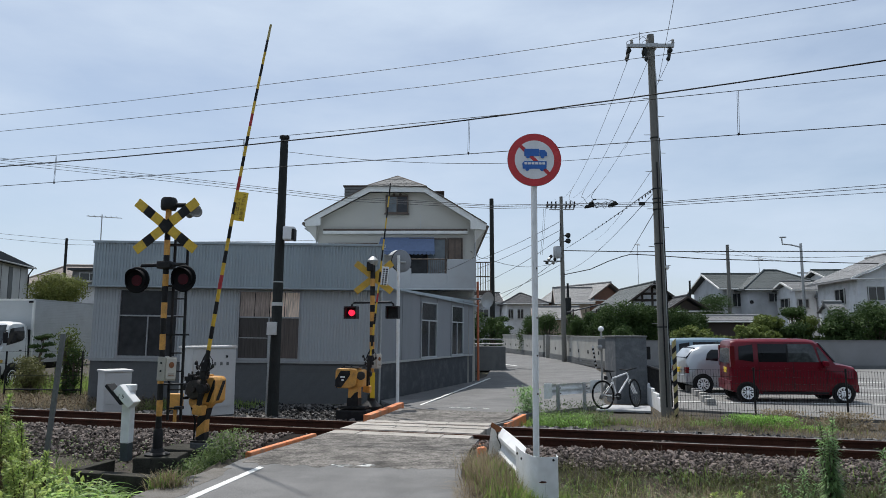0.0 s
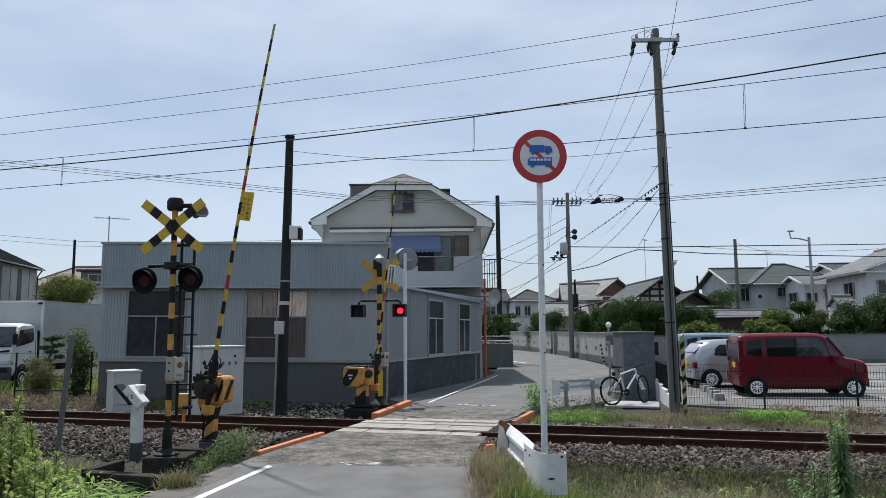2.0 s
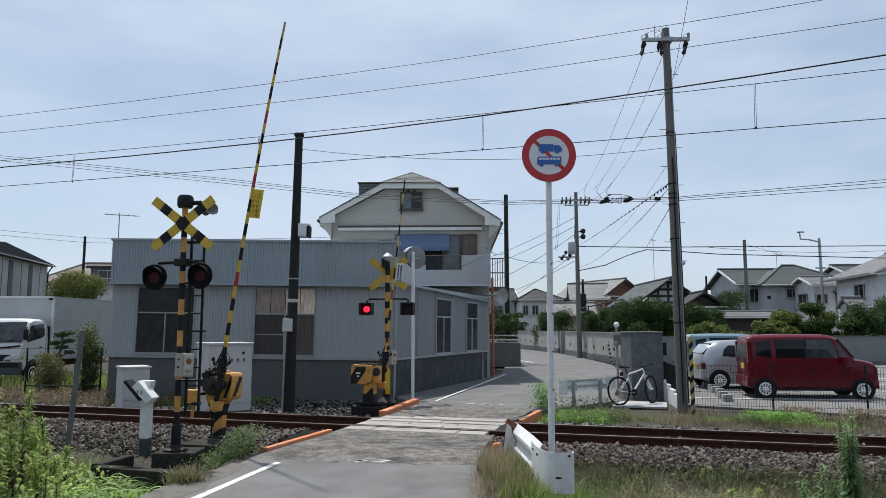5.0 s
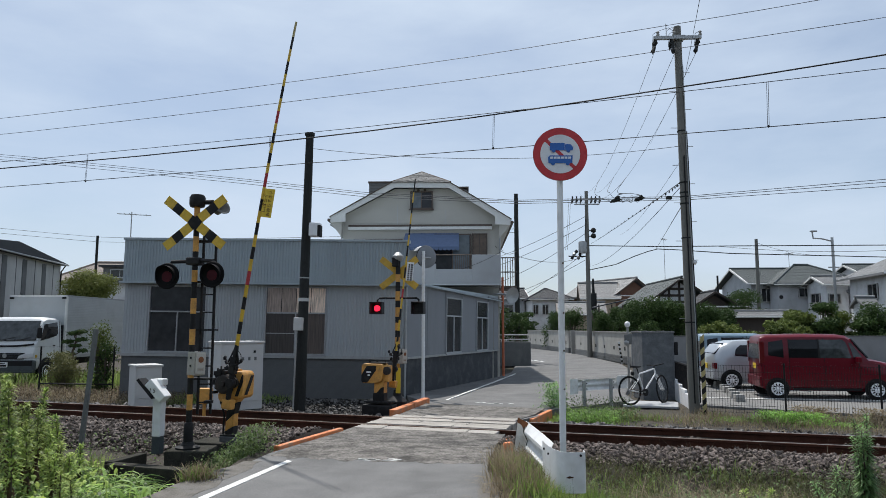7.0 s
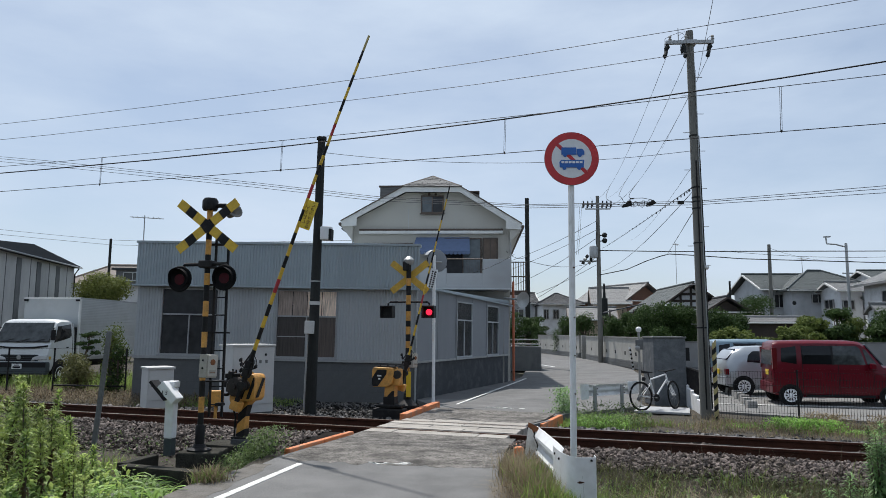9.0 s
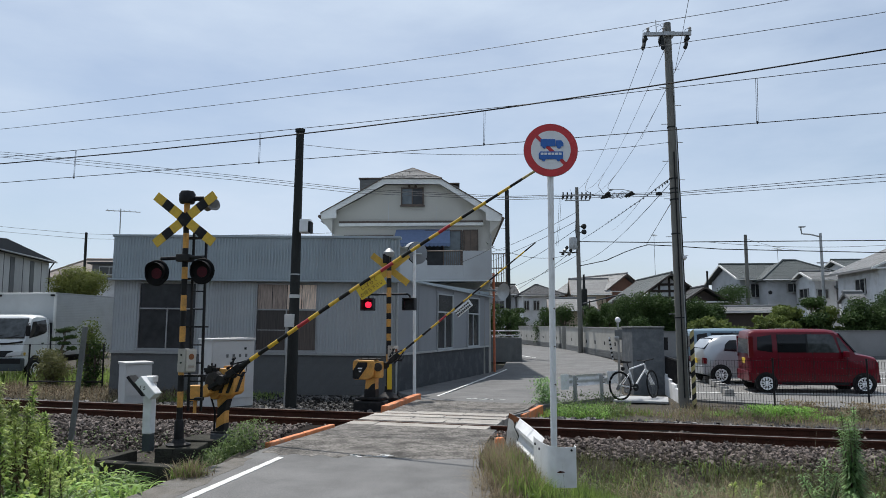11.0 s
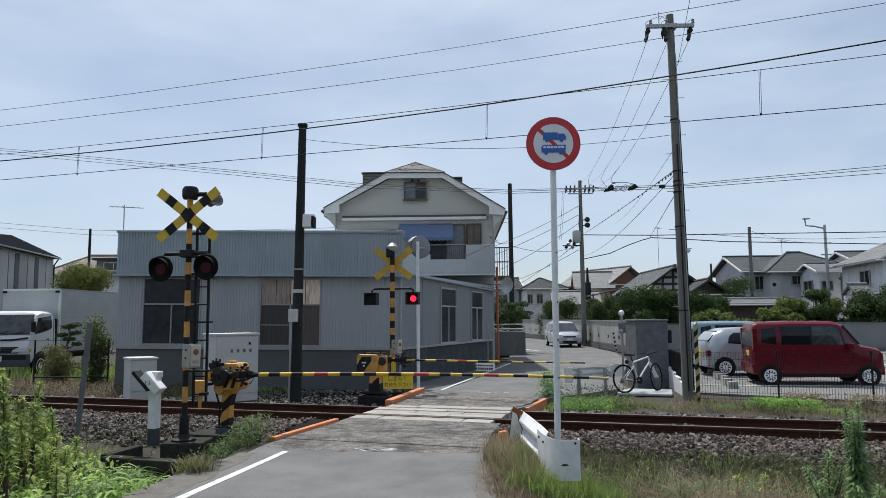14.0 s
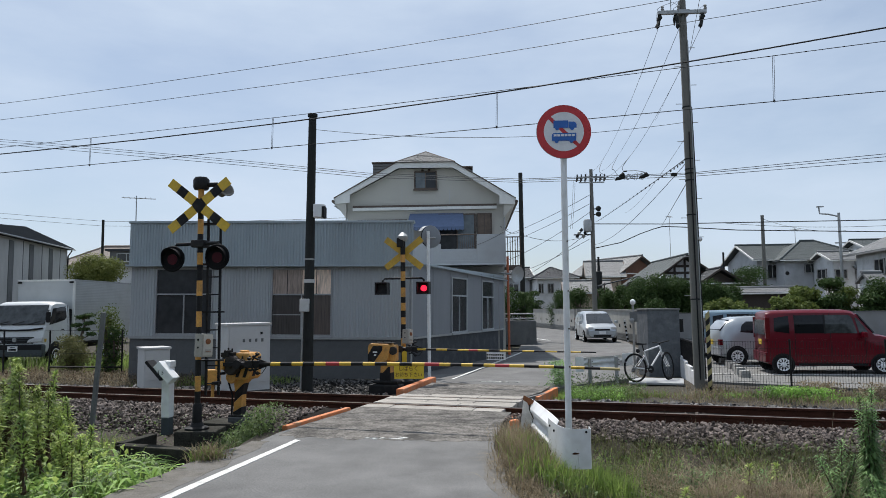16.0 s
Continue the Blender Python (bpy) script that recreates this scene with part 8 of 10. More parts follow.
# walls along the street and the car park
bw = thing("wall_back", pose(8.4, 36.4, -0.3), "grey rendered boundary wall behind the car park", "wall", kind="structure")
part("wall", Shape().box(0, 26, 0, 0.15, 0, 1.52), LOT_WALL, bw)
part("coping", Shape().box(-0.02, 26, -0.04, 0.19, 1.52, 1.58), CONCRETE_DARK, bw)
part("footing", Shape().box(0, 26, -0.03, 0.0, 0, 0.28), CONCRETE_DARK, bw)


def street_wall(a, b, holes):
    d = Vector((b[0] - a[0], b[1] - a[1], 0))
    w = thing("wall_street", pose(a[0], a[1], -0.3, 0, 0, math.degrees(math.atan2(d.y, d.x))), "cream rendered garden wall on a stone base", "wall", kind="structure")
    L = d.length
    part("wall", Shape().box(0, L, -0.08, 0.08, 0.42, 1.70), STUCCO_GREY, w)
    part("coping", Shape().box(-0.03, L + 0.03, -0.13, 0.13, 1.70, 1.76), CONCRETE, w)
    part("base", Shape().box(0, L, -0.10, 0.10, 0, 0.42), CONCRETE_DARK, w)
    stone = Shape().box(0, 0.30, 0.10, 0.135, 0, 0.12).mesh("stone", CONCRETE_DARK, 0.012)
    for j in range(3):
        for i in range(int(L / 0.31)):
            part("stone", stone, CONCRETE_DARK, w, at=pose(0.31 * i + (0.15 if j % 2 else 0), 0, 0.01 + 0.135 * j))
    for i in range(int(L / 2.3)):
        part("vent_block", Shape().box(0.7 + 2.3 * i, 0.98 + 2.3 * i, 0.07, 0.088, 0.72, 0.92), DARK, w)
    return w


street_wall((9.0, 36.45), (8.15, 53.0), True)
street_wall((8.0, 55.5), (6.0, 72.5), True)
part("jamb", Shape().box(7.85, 8.15, 53.6, 53.9, -0.3, 1.5), CONCRETE, None)
gate = bpy.data.objects["jamb"]
gate.name = "gate_post"
tagged(gate, "square pale concrete gate post by the wall", "gate post")
st = thing("striped_stay", pose(8.33, 38.3, -0.27, 0, -8.5, 0), "leaning black and white striped stay tube", "pole guard")
for i in range(11):
    part("band", Shape().tube([(0, 0, 0.11 * i), (0, 0, 0.11 * i + 0.11)], 0.05, 8), BLACK if i % 2 else SIGN_WHITE, st)
# planter wall and steel rails by the house corner
pw = thing("planter_wall", pose(1.9, 36.5, -0.3), "dark concrete retaining wall with steel rails", "wall")
part("wall", Shape().box(-0.4, 1.35, 0, 4.0, 0, 1.25), CONCRETE_DARK, pw, bevel=0.02)
for z in (1.38, 1.62):
    part("rail", Shape().tube([(-0.4, 0.1, z), (1.25, 0.1, z)], 0.03, 8), GALV, pw)
# dish aerial by the house
dish = thing("satellite_dish", pose(1.62, 27.6, 3.45, 0, 0, 0) @ Matrix.Scale(1.35, 4), "pale round dish on the house corner", "dish")
part("dish", Shape().lathe([(0.0, 0.0), (0.14, 0.025), (0.235, 0.075), (0.242, 0.085), (0.14, 0.04), (0, 0.015)], 24, pose(0.05, 0, -0.35, 100, 0, 38)), GALV, dish, smooth=True)
part("bracket", Shape().tube([(-0.5, 0.1, -0.3), (0.1, 0.1, -0.35)], 0.03, 8), GALV, dish)
# convex mirror on the flank of the workshop
cm = thing("traffic_mirror", pose(-1.12, 17.75, 3.48, 0, 0, 0), "round grey traffic mirror seen from the side", "mirror")
part("mirror", Shape().lathe([(0, 0), (0.27, 0.0), (0.285, 0.03), (0.22, 0.06), (0.0, 0.08)], 28, pose(0.04, 0.10, 0.03, 90, 0, 34)), STEEL_DARK, cm, smooth=True)
part("mirror_face", Shape().lathe([(0, 0), (0.288, 0.0), (0.28, -0.03), (0.0, -0.06)], 28, pose(0.04, 0.10, 0.03, 90, 0, 34)), DARK, cm, smooth=True)
part("sticker", Shape().box(0.12, 0.20, -0.06, -0.055, 0.0, 0.035, pose(0.04, 0.10, 0.03, 0, 0, 34)), SIGN_WHITE, cm)
part("hood", Shape().loft([[(0.305 * math.cos(q), y, 0.305 * math.sin(q)) for q in [math.radians(-60 + 21 * k) for k in range(11)]] + [(0.296 * math.cos(q), y, 0.296 * math.sin(q)) for q in [math.radians(150 - 21 * k) for k in range(11)]] for y in (0.0, 0.20)]), GALV, cm, "curved sun hood", at=pose(0.04, 0.10, 0.03, 0, 0, 34))
part("bracket", Shape().tube([(0, 0, 0), (0.16, 0.05, 0)], 0.025, 8), GALV, cm)

# ---------- houses in the distance ----------
def tiled_slope(s, a, b, c, d, courses):
    """Proud tile courses on a roof plane: a-b the eave, d-c the ridge."""
    a, b, c, d = (Vector(p) for p in (a, b, c, d))
    n = (b - a).cross(d - a).normalized()
    if n.z < 0:
        n = -n
    courses *= 2
    for i in range(courses):
        t0, t1 = i / courses, (i + 0.96) / courses
        p, q, r, u = a.lerp(d, t0), b.lerp(c, t0), b.lerp(c, t1), a.lerp(d, t1)
        hi = n * 0.022
        lo = n * 0.012
        s.append(Shape().add([p, q, r, u, p + hi, q + hi, r + lo, u + lo], [(4, 5, 6, 7), (0, 1, 5, 4), (1, 2, 6, 5), (3, 0, 4, 7), (2, 3, 7, 6)]))


def house(at, w, d, eave, ridge, wall, roof, label, style="gable_x", windows=(), over=0.5, courses=14, barge=None, name="house", side_windows=()):
    """A tiled house; its front looks to -y."""
    h = thing(name, at, label, "house", "distant houses")
    part("wall", Shape().box(-w / 2, w / 2, 0, d, 0, eave), wall, h)
    x0, x1, y0, y1 = -w / 2 - over, w / 2 + over, -over, d + over
    s = Shape()
    e = eave - 0.05
    if style == "gable_x":
        ym = d / 2
        for ya in (y0, y1):
            s.loft([[(x, ya, e - 0.14), (x, ya, e), (x, ym, ridge), (x, ym, ridge - 0.14)] for x in (x0, x1)])
        t = []
        tiled_slope(t, (x0, y0, e), (x1, y0, e), (x1, ym, ridge), (x0, ym, ridge), courses)
        g = Shape().add([(-w / 2, 0, eave), (-w / 2, d, eave), (-w / 2, ym, ridge - 0.3), (w / 2, 0, eave), (w / 2, d, eave), (w / 2, ym, ridge - 0.3)], [(0, 1, 2), (3, 5, 4), (0, 3, 4, 1), (0, 2, 5, 3), (1, 4, 5, 2)])
        part("gable", g, wall, h)
        part("ridge", Shape().tube([(x0 - 0.05, ym, ridge + 0.05), (x1 + 0.05, ym, ridge + 0.05)], 0.10, 8), roof, h)
        if barge:
            for x in (x0, x1):
                for ya in (y0, y1):
                    part("bargeboard", Shape().loft([[(x - 0.05, ya, e - 0.12), (x + 0.05, ya, e - 0.12), (x + 0.05, ya, e + 0.02), (x - 0.05, ya, e + 0.02)], [(x - 0.05, ym, ridge - 0.14), (x + 0.05, ym, ridge - 0.14), (x + 0.05, ym, ridge + 0.02), (x - 0.05, ym, ridge + 0.02)]]), barge, h)
    elif style == "gable_y":
        for xa in (x0, x1):
            s.loft([[(xa, y, e - 0.14), (xa, y, e), (0, y, ridge), (0, y, ridge - 0.14)] for y in (y0, y1)])
        t = []
        tiled_slope(t, (x0, y1, e), (x0, y0, e), (0, y0, ridge), (0, y1, ridge), courses)
        tiled_slope(t, (x1, y0, e), (x1, y1, e), (0, y1, ridge), (0, y0, ridge), courses)
        part("gable", Shape().upright([(-w / 2, eave), (w / 2, eave), (0, ridge - 0.3)], 0, 0.2), wall, h)
        part("ridge", Shape().tube([(0, y0 - 0.05, ridge + 0.06), (0, y1 + 0.05, ridge + 0.05)], 0.10, 8), roof, h)
        b = barge or TRIM
        for sx in (x0, x1):
            part("bargeboard", Shape().loft([[(sx, y0 - 0.05, e - 0.12), (sx, y0 + 0.05, e - 0.12), (sx, y0 + 0.05, e + 0.02), (sx, y0 - 0.05, e + 0.02)], [(0, y0 - 0.05, ridge - 0.14), (0, y0 + 0.05, ridge - 0.14), (0, y0 + 0.05, ridge + 0.02), (0, y0 - 0.05, ridge + 0.02)]]), b, h)
    else:
        k = min(w, d) / 2 * 0.9
        ra, rb, ym = -w / 2 + k, w / 2 - k, d / 2
        if rb - ra < 0.1:
            ra, rb = -0.05, 0.05
        s.add([(x0, y0, e), (x1, y0, e), (x1, y1, e), (x0, y1, e), (ra, ym, ridge), (rb, ym, ridge), (x0, y0, e - 0.12), (x1, y0, e - 0.12), (x1, y1, e - 0.12), (x0, y1, e - 0.12)],
              [(0, 1, 5, 4), (1, 2, 5), (2, 3, 4, 5), (3, 0, 4), (6, 7, 1, 0), (7, 8, 2, 1), (8, 9, 3, 2), (9, 6, 0, 3), (9, 8, 7, 6)])
        t = []
        tiled_slope(t, (x0, y0, e), (x1, y0, e), (rb, ym, ridge), (ra, ym, ridge), courses)
        tiled_slope(t, (x0, y1, e), (x0, y0, e), (ra, ym, ridge), (ra, ym, ridge), courses)
        tiled_slope(t, (x1, y0, e), (x1, y1, e), (rb, ym, ridge), (rb, ym, ridge), courses)
        part("ridge", Shape().tube([(ra, ym, ridge + 0.06), (rb, ym, ridge + 0.05)], 0.10, 8), roof, h)
        for x, r in ((x0, ra), (x1, rb)):
            part("hip_ridge", Shape().tube([(x, y0, e + 0.05), (r, ym, ridge + 0.05)], 0.075, 8), roof, h)
    rf = part("roof", s, roof, h, "tiled roof")
    for course in t:
        part("tile_course", course, roof, rf)
    part("gutter", Shape().tube([(x0, y0 - 0.04, e - 0.08), (x1, y0 - 0.04, e - 0.08)], 0.06, 6), TRIM, h)
    for a, b, c, e2 in windows:
        window(h, a, b, c, e2, -0.09, 2, ALU, GLASS, 0.085, 0.06)
    for a, b, c, e2 in side_windows:
        window(h, a, b, c, e2, -0.09, 2, ALU, GLASS, 0.085, 0.06).matrix_basis = pose(-w / 2, 0, 0, 0, 0, -90)
    return h


G = -0.3
house(pose(27.2, 62, G), 4.6, 7.0, 5.9, 7.4, GREY_WALL, TILE_GREEN, "grey two-storey house with green-grey tiled gable roof", "gable_x", [(-1.5, -0.62, 4.2, 5.42)], barge=TRIM, side_windows=[(-5.2, -3.6, 3.9, 5.1)])
hw = house(pose(30.0, 60.3, G), 7.1, 6.5, 5.75, 7.56, GREY_WALL, TILE_GREEN, "grey two-storey house wing with green-grey hipped roof", "hip", [(-1.87, -0.84, 4.55, 5.36), (0.6, 1.8, 4.4, 5.3)], courses=12)
part("round_window", disc(0.17, -3.3, 4.57, -0.02, 0.02, 20), GLASS, hw, "small round window")
house(pose(29.7, 57, G), 1.7, 3.2, 5.5, 6.2, WHITE_WALL, TILE_LIGHT, "small white annexe with light tiled gable", "gable_x", [(-0.75, 0.2, 3.9, 4.7)], 0.4, 6, barge=TRIM, side_windows=[(-2.4, -1.0, 4.0, 4.8)])
house(pose(31.9, 56.6, G), 2.4, 3.0, 4.7, 5.4, WHITE_WALL, TILE_LIGHT, "white house wing under light grey tiles", "gable_x", [], 0.3, 5)
house(pose(37.8, 64, G), 4.0, 5.0, 6.85, 7.85, WHITE_WALL, TILE_GREEN, "white house with dark ridge behind others", "gable_x", [(-1.6, -0.4, 5.2, 6.1)], courses=7, barge=TRIM)
house(pose(32.5, 47.3, G, 0, 0, -8), 8.0, 7.0, 5.72, 7.75, WHITE_WALL, TILE_LIGHT, "large white house with light grey tiled roof", "gable_y", [(-3.4, -2.3, 4.1, 5.1), (0.2, 2.0, 4.0, 5.0)], 0.7, 12, TRIM, side_windows=[(-3.6, -2.0, 4.0, 5.1)])
house(pose(24.2, 42.8, G), 0.7, 1.2, 3.35, 3.8, WHITE_WALL, TILE_LIGHT, "small garden store with light tiled roof", "gable_x", [], 0.2, 5, name="garden_store")
house(pose(8.95, 76, G, 0, 0, 3), 4.0, 6.0, 5.15, 6.3, WHITE_WALL, TILE, "white house with dark hipped tile roof", "hip", [(-1.9, -1.3, 3.4, 4.5), (-0.9, -0.2, 3.4, 4.5), (0.7, 1.6, 3.4, 4.5)])
house(pose(5.0, 80, G, 0, 0, 5), 3.0, 6.0, 5.4, 6.6, GREY_WALL, TILE, "grey house with dark roof down the street", "gable_x", [(-1.0, 0.2, 3.6, 4.6)], barge=TRIM)
house(pose(13.2, 70, G, 0, 0, -6), 3.0, 5.0, 4.95, 6.55, TAN_WALL, TILE_LIGHT, "tan house with pale tiles and brown gable", "gable_x", [], 0.5, 10, BROWN, side_windows=[(-3.0, -2.0, 3.9, 4.8)])
house(pose(16.9, 71.5, G, 0, 0, 28), 4.6, 8.0, 5.3, 7.0, WOOD_RED, TILE_LIGHT, "brown-gabled house with pale tiled roof", "gable_y", [], 0.5, 10, BROWN)
house(pose(10.7, 66.0, G, 0, 0, -6), 3.6, 3.5, 3.3, 4.4, TAN_WALL, TILE_LIGHT, "low pale-tiled house wing", "gable_x", [], 0.5, 8, BROWN)
tf = house(pose(17.6, 58.6, G, 0, 0, 1), 4.5, 9.0, 4.0, 6.1, WHITE_WALL, TILE_GREEN, "traditional house with timber-framed gable and grey tiles", "gable_y", [], 0.8, 14, WOOD_DARK)
for z in (3.2, 4.0, 4.55, 5.1):
    k = 2.3 if z < 4.2 else 2.3 * (6.1 - z) / 1.9
    part("beam", Shape().box(-k, k, -0.06, -0.005, z, z + 0.2), WOOD_DARK, tf)
for x in (-1.7, -0.85, 0.0, 0.85, 1.7):
    part("stud", Shape().box(x - 0.09, x + 0.09, -0.05, -0.004, 2.4, min(5.8, 6.1 - abs(x) * 0.7)), WOOD_DARK, tf)
part("board_wall", Shape().box(-2.35, 2.35, -0.03, -0.003, 0, 3.2), WOOD_DARK, tf)
house(pose(18.85, 54.0, G, 0, 0, -3), 2.4, 3.0, 3.7, 4.75, WOOD_DARK, TILE, "dark timber house with black tiled gable", "gable_y", [], 0.5, 8, WOOD_DARK)
house(pose(20.4, 50, G), 5.4, 3.5, 2.85, 3.15, WOOD_DARK, TILE_LIGHT, "long low shed with pale roof", "gable_x", [], 0.3, 4, name="low_shed")
# lean-to with poles and boards in the garden
rj = random.Random(12)
lean = thing("garden_lean_to", pose(11.2, 52.5, G), "ramshackle garden lean-to of poles and boards", "lean-to")
part("roof_sheet", Shape().upright([(-1.6, 3.5), (1.1, 4.1), (1.1, 4.18), (-1.6, 3.58)], -0.3, 1.8), TILE, lean)
for x in (-1.4, -0.5, 0.3, 1.0):
    part("pole", Shape().tube([(x, 0, 0), (x + rj.uniform(-0.15, 0.15), 0, 3.7)], 0.05, 6), WOOD_DARK, lean)
for k in range(9):
    x = rj.uniform(-1.3, 0.9)
    part("board", Shape().box(-0.06, 0.06, -0.02, 0.02, 0, rj.uniform(1.8, 3.2), pose(x, -0.2 - 0.05 * k, 0.4, 0, rj.uniform(-22, 22), 0)), (WOOD_DARK, BROWN, CONCRETE)[k % 3], lean)
# black chimney on the low wing
solid("chimney", Shape().lathe([(0, -1.4), (0.30, -1.4), (0.30, 0.7), (0.14, 0.75), (0.09, 2.0), (0.12, 2.1), (0, 2.1)], 12), POLE_BLACK, "black chimney pipe on a tiled roof", "chimney", at=pose(11.87, 66.2, 4.2), smooth=True)
pole("utility_pole", pose(21.3, 60, -0.3), 6.4, 0.10, 0.08, POLE_BLACK, "thin dark pole among the houses", steps=False)

# left side
gb = thing("warehouse", pose(-25.4, 32.0, G, 0, 0, 101.7), "grey rendered warehouse with shallow metal roof", "building")
part("wall", Shape().box(0, 16.25, 0, 9, 0, 6.35), WAREHOUSE, gb)
part("roof", Shape().upright([(-0.4, 6.35), (16.4, 6.35), (16.4, 6.44), (8.2, 7.1), (-0.4, 6.44)], -0.45, 9.4), TILE, gb)
for x in (0.8, 3.9, 7.15, 9.95, 13.0):
    part("recess_strip", Shape().box(x, x + 0.62, -0.035, 0.0, 0, 6.2), CONCRETE_DARK, gb)
    part("panel_joint", Shape().box(x + 1.9, x + 1.95, -0.02, 0.0, 0, 6.3), CONCRETE_DARK, gb)
part("gutter", Shape().tube([(-0.4, -0.46, 6.37), (16.4, -0.46, 6.37)], 0.05, 8), GALV, gb)
part("downpipe", Shape().tube([(16.0, -0.4, 6.3), (16.12, -0.1, 5.9), (16.12, -0.1, 0)], 0.05, 8), DARK, gb)
house(pose(-30.2, 58, G, 0, 0, 6), 9.0, 5.0, 6.0, 7.7, WHITE_WALL, TILE_BROWN, "house with faded brown hipped roof", "hip", [], 0.6, 12)
dm = thing("dormer", pose(-28.9, 57.2, 5.5, 0, 0, 6), "dark roof dormer with a window", "dormer")
part("body", Shape().box(-1.6, 1.6, 0, 2.0, 0, 1.25), CONCRETE_DARK, dm)
part("roof", Shape().upright([(-1.9, 1.25), (1.9, 1.25), (1.9, 1.42), (-1.9, 1.42)], -0.3, 2.2), TILE, dm)
window(dm, -1.0, 0.6, 0.35, 1.05, -0.09, 2, ALU, GLASS, 0.085, 0.06)
# plain grey wall and fence beside the truck
lf = thing("wire_fence", pose(0, 20.4, 0), "thin black wire fence beside the verge", "fence")
for x in (-18.3, -16.9, -15.48, -14.07, -12.66, -10.45):
    part("post", Shape().tube([(x, 0, -0.5), (x, 0, 1.15)], 0.025, 8), BLACK, lf)
for z in (0.45, 0.8, 1.13):
    part("wire", Shape().tube([(-18.3, 0, z), (-10.45, 0, z)], 0.005, 6), BLACK, lf)
part("bottom_rail", Shape().tube([(-12.66, 0, 0.06), (-10.45, 0, 0.04)], 0.022, 8), BLACK, lf)

# ---------- plants ----------
def leaf_quad(vs, fs, p, d, up, l, w, bend=0.0):
    """One leaf of two bent segments, pointed."""
    side = d.cross(up)
    if side.length < 1e-4:
        side = Vector((1, 0, 0))
    side = side.normalized() * w * 0.5
    m = p + d * l * 0.45
    e = p + d * l - up * bend * l
    k = len(vs)
    vs += [p, m + side, m - side, e]
    fs += [(k, k + 1, k + 2), (k + 1, k + 3, k + 2)]


def rand_dir(rnd, up=0.0):
    while True:
        v = Vector((rnd.uniform(-1, 1), rnd.uniform(-1, 1), rnd.uniform(-1, 1) + up))
        if 0.1 < v.length < 1.3:
            return v.normalized()


def crown_mesh(rnd, lumps, leaves, size):
    """Leaves gathered on the outside of many uneven lumps."""
    vs, fs = [], []
    tot = sum(r ** 2 for _, r, _ in lumps)
    for c, r, sq in lumps:
        c = Vector(c)
        for _ in range(int(leaves * r * r / tot)):
            d = rand_dir(rnd, 0.15)
            q = r * (rnd.uniform(0.55, 1.08) if rnd.random() < 0.85 else rnd.uniform(0.9, 1.25))
            p = c + Vector((d.x * q, d.y * q, d.z * q * sq))
            n = (d + rand_dir(rnd) * 0.9).normalized()
            t = n.cross(rand_dir(rnd)).normalized()
            leaf_quad(vs, fs, p, t, n, size * rnd.uniform(0.6, 1.4), size * rnd.uniform(0.4, 0.8), 0.25)
    return vs, fs


def tree(x, y, z, h, spread, label, leaf=None, leaves=2600, size=0.14, lumps=10, trunk=0.35, seed=0, squash=0.8, name="tree", category="tree"):
    rnd = random.Random(seed)
    t = thing(name, pose(x, y, z), label, category, "garden trees")
    tr = Shape()
    base_h = h * trunk
    r0 = 0.03 + 0.022 * h
    tr.tube([(0, 0, -0.3), (rnd.uniform(-.05, .05), 0, base_h * 0.5), (rnd.uniform(-.1, .1), rnd.uniform(-.1, .1), base_h), (0, 0, h * 0.72)], [r0 * 1.2, r0, r0 * 0.8, r0 * 0.25], 8)
    ls = []
    for i in range(lumps):
        a, q = rnd.uniform(0, 6.283), rnd.random() ** 0.5
        zz = rnd.uniform(base_h + 0.1 * h, h * 0.86)
        k = 1.0 - 0.55 * max(0, (zz / h - 0.5)) / 0.4
        c = (math.cos(a) * q * spread * 0.75 * k, math.sin(a) * q * spread * 0.75 * k, zz)
        r = spread * rnd.uniform(0.36, 0.54)
        ls.append((c, r, squash))
        tr.tube([(0, 0, base_h * 0.9), (c[0] * 0.5, c[1] * 0.5, (base_h + c[2]) / 2), c], [r0 * 0.5, r0 * 0.3, r0 * 0.1], 6)
    part("trunk", tr, BARK, t)
    v, f = crown_mesh(rnd, ls, leaves, size)
    part("crown", raw_mesh("crown", v, f, leaf or LEAF), None, t, "dense leafy crown")
    return t


# gardens behind the walls
for i, (x, y, h, sp, n, kind) in enumerate(((11.0, 46.0, 3.8, 1.5, 5200, 0), (12.3, 46.5, 4.3, 1.6, 6000, 0), (13.3, 46.0, 3.9, 1.3, 5000, 0), (14.6, 45.0, 3.6, 1.3, 5000, 0), (15.6, 45.5, 3.3, 1.2, 4200, 0), (9.8, 50.0, 3.2, 1.0, 3200, 0),
                                            (10.0, 54.5, 3.5, 1.1, 3200, 0), (8.6, 58.0, 3.7, 1.2, 3200, 0), (7.9, 63.0, 3.6, 1.2, 3000, 0), (10.9, 42.0, 2.7, 0.9, 2600, 0), (17.0, 47.0, 3.4, 1.1, 3600, 0), (10.9, 51.5, 3.9, 1.0, 3600, 0), (11.9, 52.3, 4.2, 1.1, 4000, 0),
                                            (22.7, 39.5, 3.6, 1.3, 5200, 0), (24.2, 39.2, 3.9, 1.5, 6000, 0), (25.8, 39.6, 3.9, 1.5, 6000, 0), (27.4, 39.3, 3.8, 1.5, 5200, 0), (29.4, 39.6, 3.9, 1.6, 5200, 0))):
    tree(x, y, -0.3, h, sp, "dense dark green garden tree", LEAF, int(n * 1.9), 0.125, 30, 0.06, 200 + i, 0.85)
